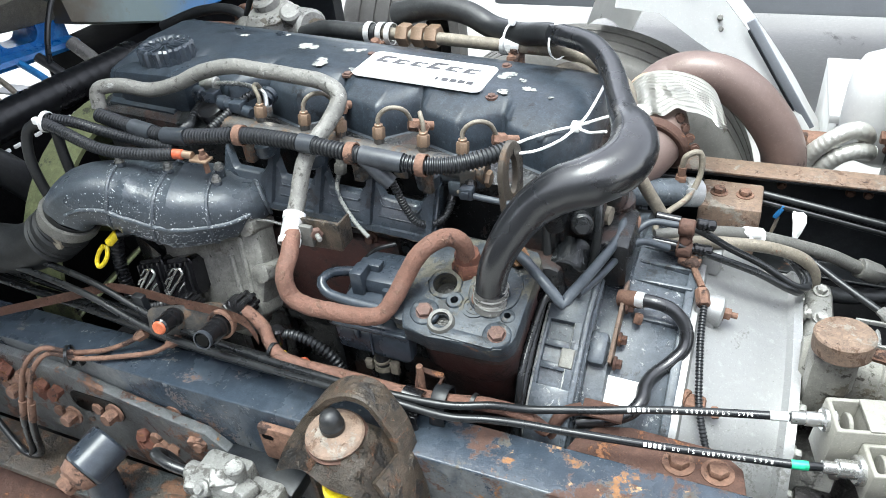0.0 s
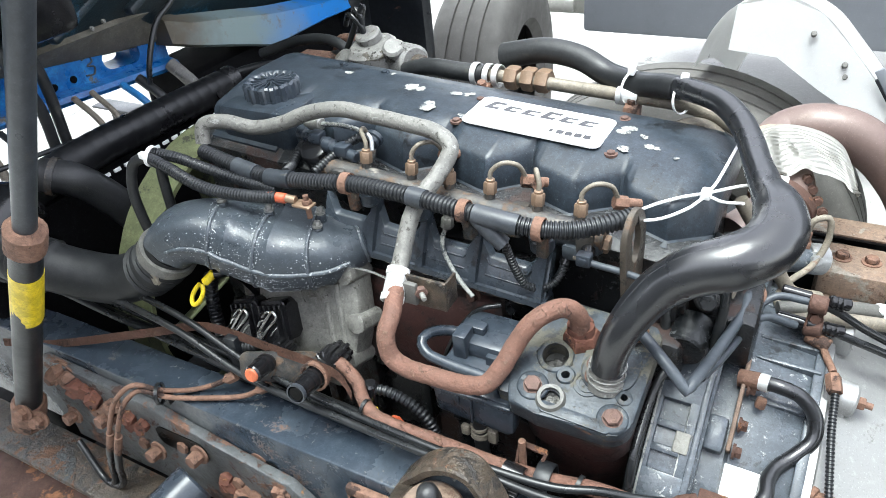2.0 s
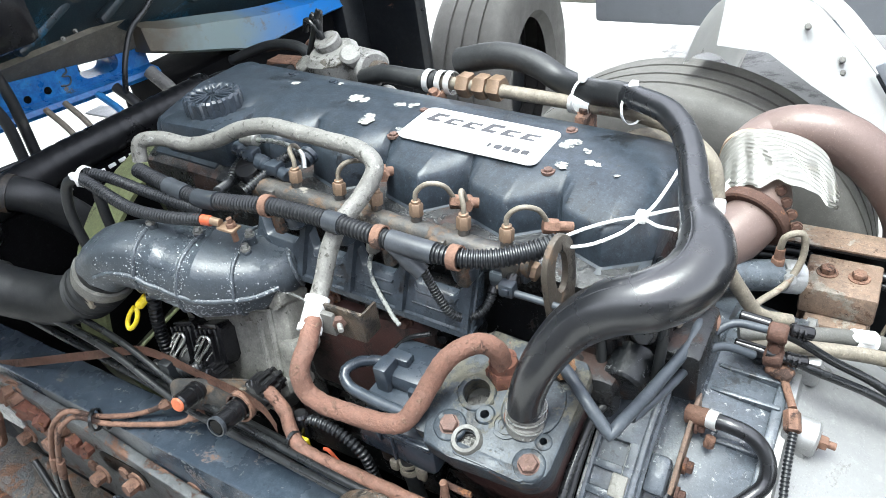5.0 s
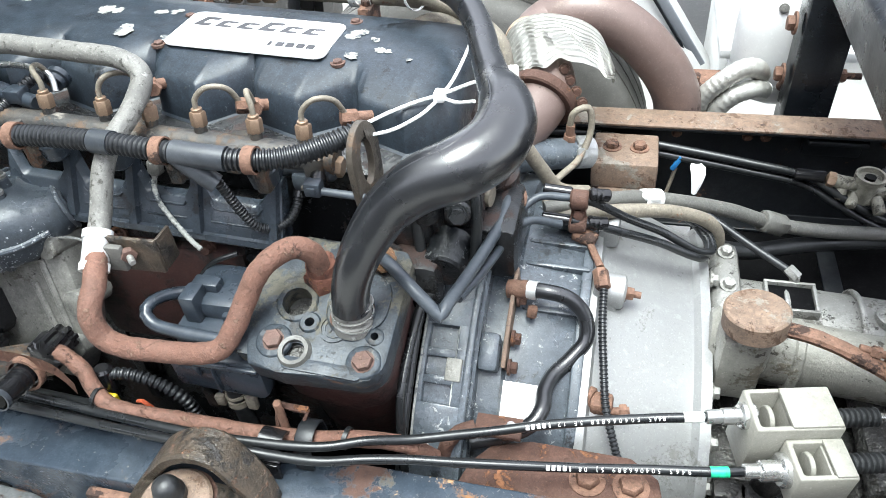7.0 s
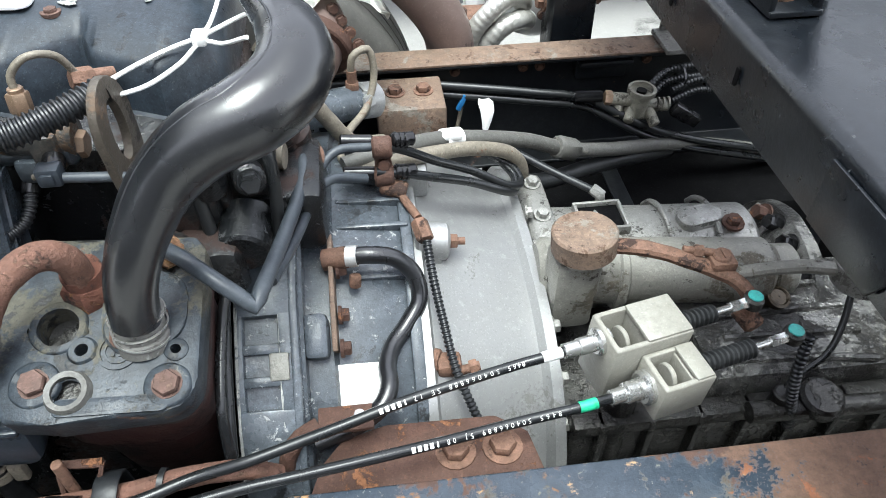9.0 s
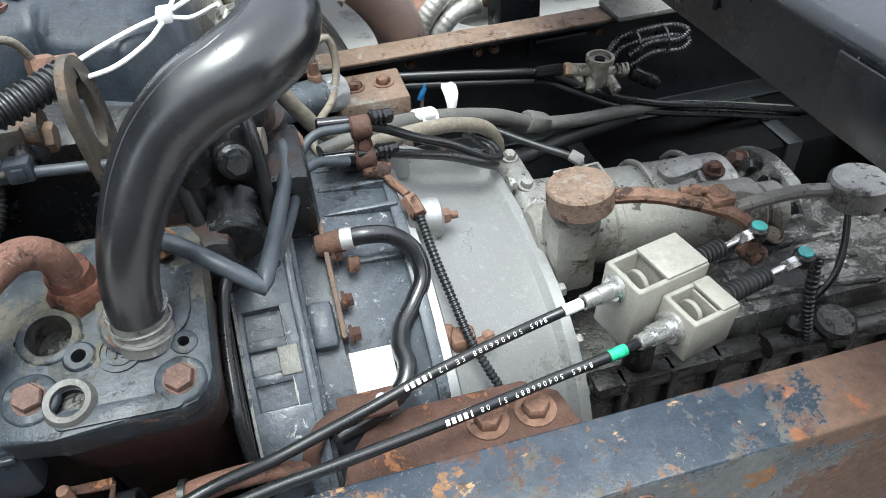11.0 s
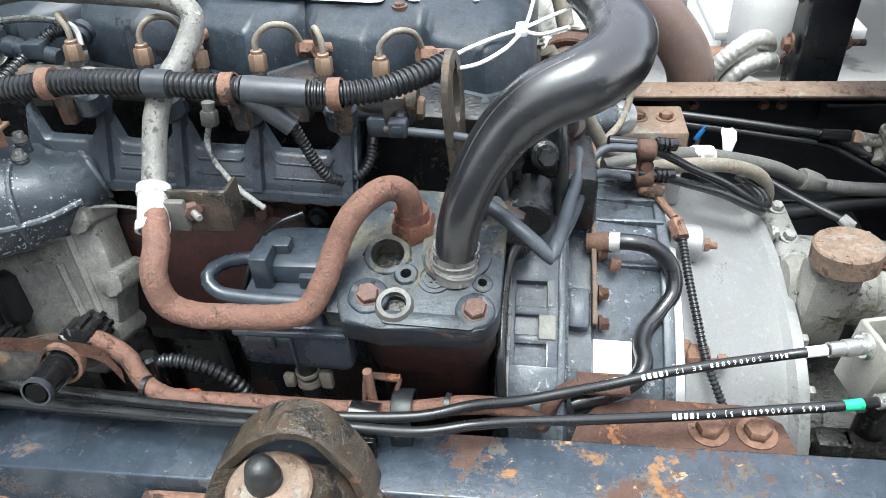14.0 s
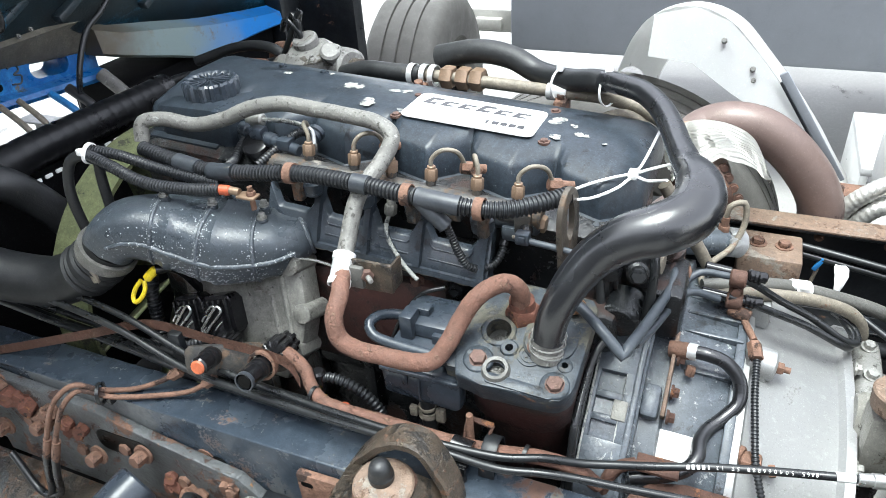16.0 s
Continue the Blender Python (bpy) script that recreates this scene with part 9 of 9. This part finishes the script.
part("plate", rough_up(bm, 0.002, 25), "hanger_paint", sh, "slate plate freckled with rust")
bm = B()
prism(bm, rounded(0.13, 0.05, 0.022, -0.83, 0.848), 0.9385, 0.940, side, 0)
part("opening", bm, "socket", sh, "dark opening in the plate")
bm = B()
prism(bm, rounded(0.030, 0.022, 0.010, -0.63, 0.862), 0.9590, 0.9605, side, 0)
part("opening", bm, "socket", sh)
bm = B()
box(bm, (-1.60, 0.84, 0.68), (-0.55, 0.94, 0.70), 0.008)
part("shelf", rough_up(bm, 0.003, 25), "rust_mount", sh)
ls = root("leaf_spring", (-0.9, 0.84, 0.55), "dark rusty leaf spring below the rail", "leaf spring")
for k in range(4):
    bm = B()
    n = 10
    x0, x1 = -1.75 + 0.10 * k, 0.15 - 0.12 * k
    rings = []
    for i in range(n + 1):
        x = x0 + (x1 - x0) * i / n
        z = 0.64 - 0.022 * k - 0.05 * (x + 0.8) ** 2
        rings.append([Vector((x, 0.78, z)), Vector((x, 0.89, z)), Vector((x, 0.89, z - 0.018)), Vector((x, 0.78, z - 0.018))])
    rings_mesh(bm, rings)
    part("leaf", rough_up(bm, 0.002, 20), "rust_dark", ls)
bm = B()
box(bm, (-0.80, 0.30, 0.28), (0.45, 0.90, 0.42), 0.04)
thing("axle_beam", bm, "rail_black", "black front axle beam below the springs", "axle")
for k in range(9):
    x = -1.20 + 0.062 * k
    bm = B()
    z = 0.865 - 0.012 * ((k * 5) % 7)
    bolt(bm, (x, 0.955 - 0.03 * (k % 2), z), (0, -1, 0.1), 0.013, 0.022, 1.5)
    thing("rusty_nut", rough_up(bm, 0.0012, 80), "rust", "rusty bolt and nut on the spring hanger", "nut", "nuts on the spring hanger")
for k, off in enumerate((0.0, 0.022)):
    bl = root("brake_line", (-0.8, 0.95, 0.90), "copper-brown brake line with union nuts over the rail", "brake line", "brake lines")
    bm = B()
    tube(bm, [(-0.665 - 0.075 * k, 1.018, 0.985 - 0.005 * k), (-0.70 - 0.07 * k, 1.008, 0.962), (-0.76 - 0.05 * k, 0.985, 0.953), (-0.83 - 0.012 * k, 0.948, 0.962 + 0.012 * k), (-0.865 - 0.004 * k, 0.925, 0.985 + 0.012 * k), (-0.885 - off, 0.905, 0.968), (-0.92 - off, 0.89, 0.90), (-0.95 - off, 0.885, 0.83)], 0.0048, 10, 0.006)
    part("line", bm, "rust", bl)
    bm = B()
    hexa(bm, (-0.672 - 0.075 * k, 1.016, 0.980 - 0.005 * k), (-0.652 - 0.075 * k, 1.024, 0.992 - 0.005 * k), 0.010)
    part("union_nut", bm, "rust", bl)
    bm = B()
    cyl(bm, (-0.930 - off, 0.888, 0.875), (-0.955 - off, 0.885, 0.820), 0.0075, 12)
    part("sleeve", bm, "rust", bl)
    bm = B()
    tube(bm, [(-0.952 - off, 0.885, 0.83), (-0.965 - off, 0.88, 0.78), (-0.985 - off, 0.88, 0.72), (-1.04, 0.88, 0.70 - 0.01 * k), (-1.12, 0.90, 0.76)], 0.007, 10, 0.008)
    part("hose_end", bm, "cable", bl)
lc = root("line_clip", (-0.84, 0.95, 0.94), "black wire clip holding the brake lines", "clip")
bm = B()
band(bm, (-0.842, 0.945, 0.968), (1, 0.6, 0.0), 0.017, 0.006, 0.003)
box(bm, (-0.85, 0.95, 0.935), (-0.835, 0.965, 0.96), 0.003)
part("loop", bm, "cable", lc)

for k, (x, z, w) in enumerate(((-1.13, 0.90, 0.026), (-1.07, 0.885, 0.030), (-1.01, 0.87, 0.024), (-0.945, 0.862, 0.022), (-0.69, 0.775, 0.022), (-0.735, 0.80, 0.020), (-0.60, 0.83, 0.016))):
    bm = B()
    rnd = random.Random(k)
    for m in range(5):
        bolt(bm, (x + rnd.uniform(-w, w), 0.945, z + rnd.uniform(-w, w) * 0.7), (rnd.uniform(-0.4, 0.4), -1, rnd.uniform(-0.2, 0.5)), w * 0.6, w * rnd.uniform(0.6, 1.2), 1.3)
    thing("rust_lump", rough_up(bm, w * 0.28, 70), "rust_crust" if k % 2 else "rust", "flaking lump of rusted bolts on the spring hanger", "rusted bolts", "rust lumps on the hanger")

# cab strut with a yellow label
su = root("cab_strut", (-1.25, 0.89, 0.77), "black cab tilt strut with a yellow label", "strut")
bm = B()
cyl(bm, (-1.26, 0.89, 0.775), (-0.905, 0.8885, 1.321), 0.0245, 24, 0.003)
part("tube", bm, "rail_black", su)
bm = B()
cyl(bm, (-0.905, 0.8885, 1.321), (-0.50, 0.884, 1.944), 0.0165, 20, 0.002)
part("rod", bm, "sleeve_grey", su, "dull grey upper rod")
bm = B()
cyl(bm, (-0.925, 0.8886, 1.290), (-0.893, 0.8884, 1.340), 0.030, 20, 0.008)
part("collar", rough_up(bm, 0.002, 60), "rust", su, "rusty collar")
bm = B()
tube(bm, [(-1.030, 0.890, 1.129), (-0.955, 0.889, 1.244)], 0.0253, 24, 0.02)
part("label", bm, "yellow", su, "blank yellow label")
bm = B()
cyl(bm, (-1.27, 0.89, 0.76), (-1.21, 0.89, 0.85), 0.032, 20, 0.006)
part("foot", rough_up(bm, 0.006, 40), "rust", su, "rust-caked foot")
for x, y, z in ((-1.19, 0.862, 0.85), (-1.205, 0.90, 0.86), (-1.165, 0.872, 0.83)):
    bm = B()
    bolt(bm, (x, y, z), (0.3, -0.8, 0.3), 0.014, 0.016, 1.4)
    part("nut", rough_up(bm, 0.002, 70), "rust", su)
hose("fuel_line", [(-0.485, 1.084, 0.995), (-0.455, 1.092, 0.992), (-0.42, 1.098, 0.975), (-0.385, 1.10, 0.94), (-0.37, 1.10, 0.88)], 0.0095, "conduit", "black corrugated hose in the gap by the rail", "hose", ribs=0.006, depth=0.002)
bm = B()
cyl(bm, (-0.486, 1.080, 0.955), (-0.484, 1.085, 1.008), 0.0135, 16, 0.004)
thing("fuel_plug", bm, "plastic_black", "black plug on the fuel hose", "plug")
bm = B()
box(bm, (-0.482, 1.063, 0.955), (-0.462, 1.070, 0.975), 0.002)
thing("lock_clip", bm, "yellow", "tiny yellow lock clip by the fuel hose", "clip")
hose("red_wire", [(-0.44, 1.075, 0.955), (-0.425, 1.07, 0.965), (-0.415, 1.072, 0.945), (-0.41, 1.08, 0.90)], 0.003, "red", "loose red wire by the fuel hose", "wire")
# added sheet, not a real tray: stops light bouncing up from the ground
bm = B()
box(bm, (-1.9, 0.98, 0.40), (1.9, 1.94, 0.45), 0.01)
thing("bounce_blocker", bm, "dark_void", "near-black sheet added under the engine to stop ground bounce", "tray")
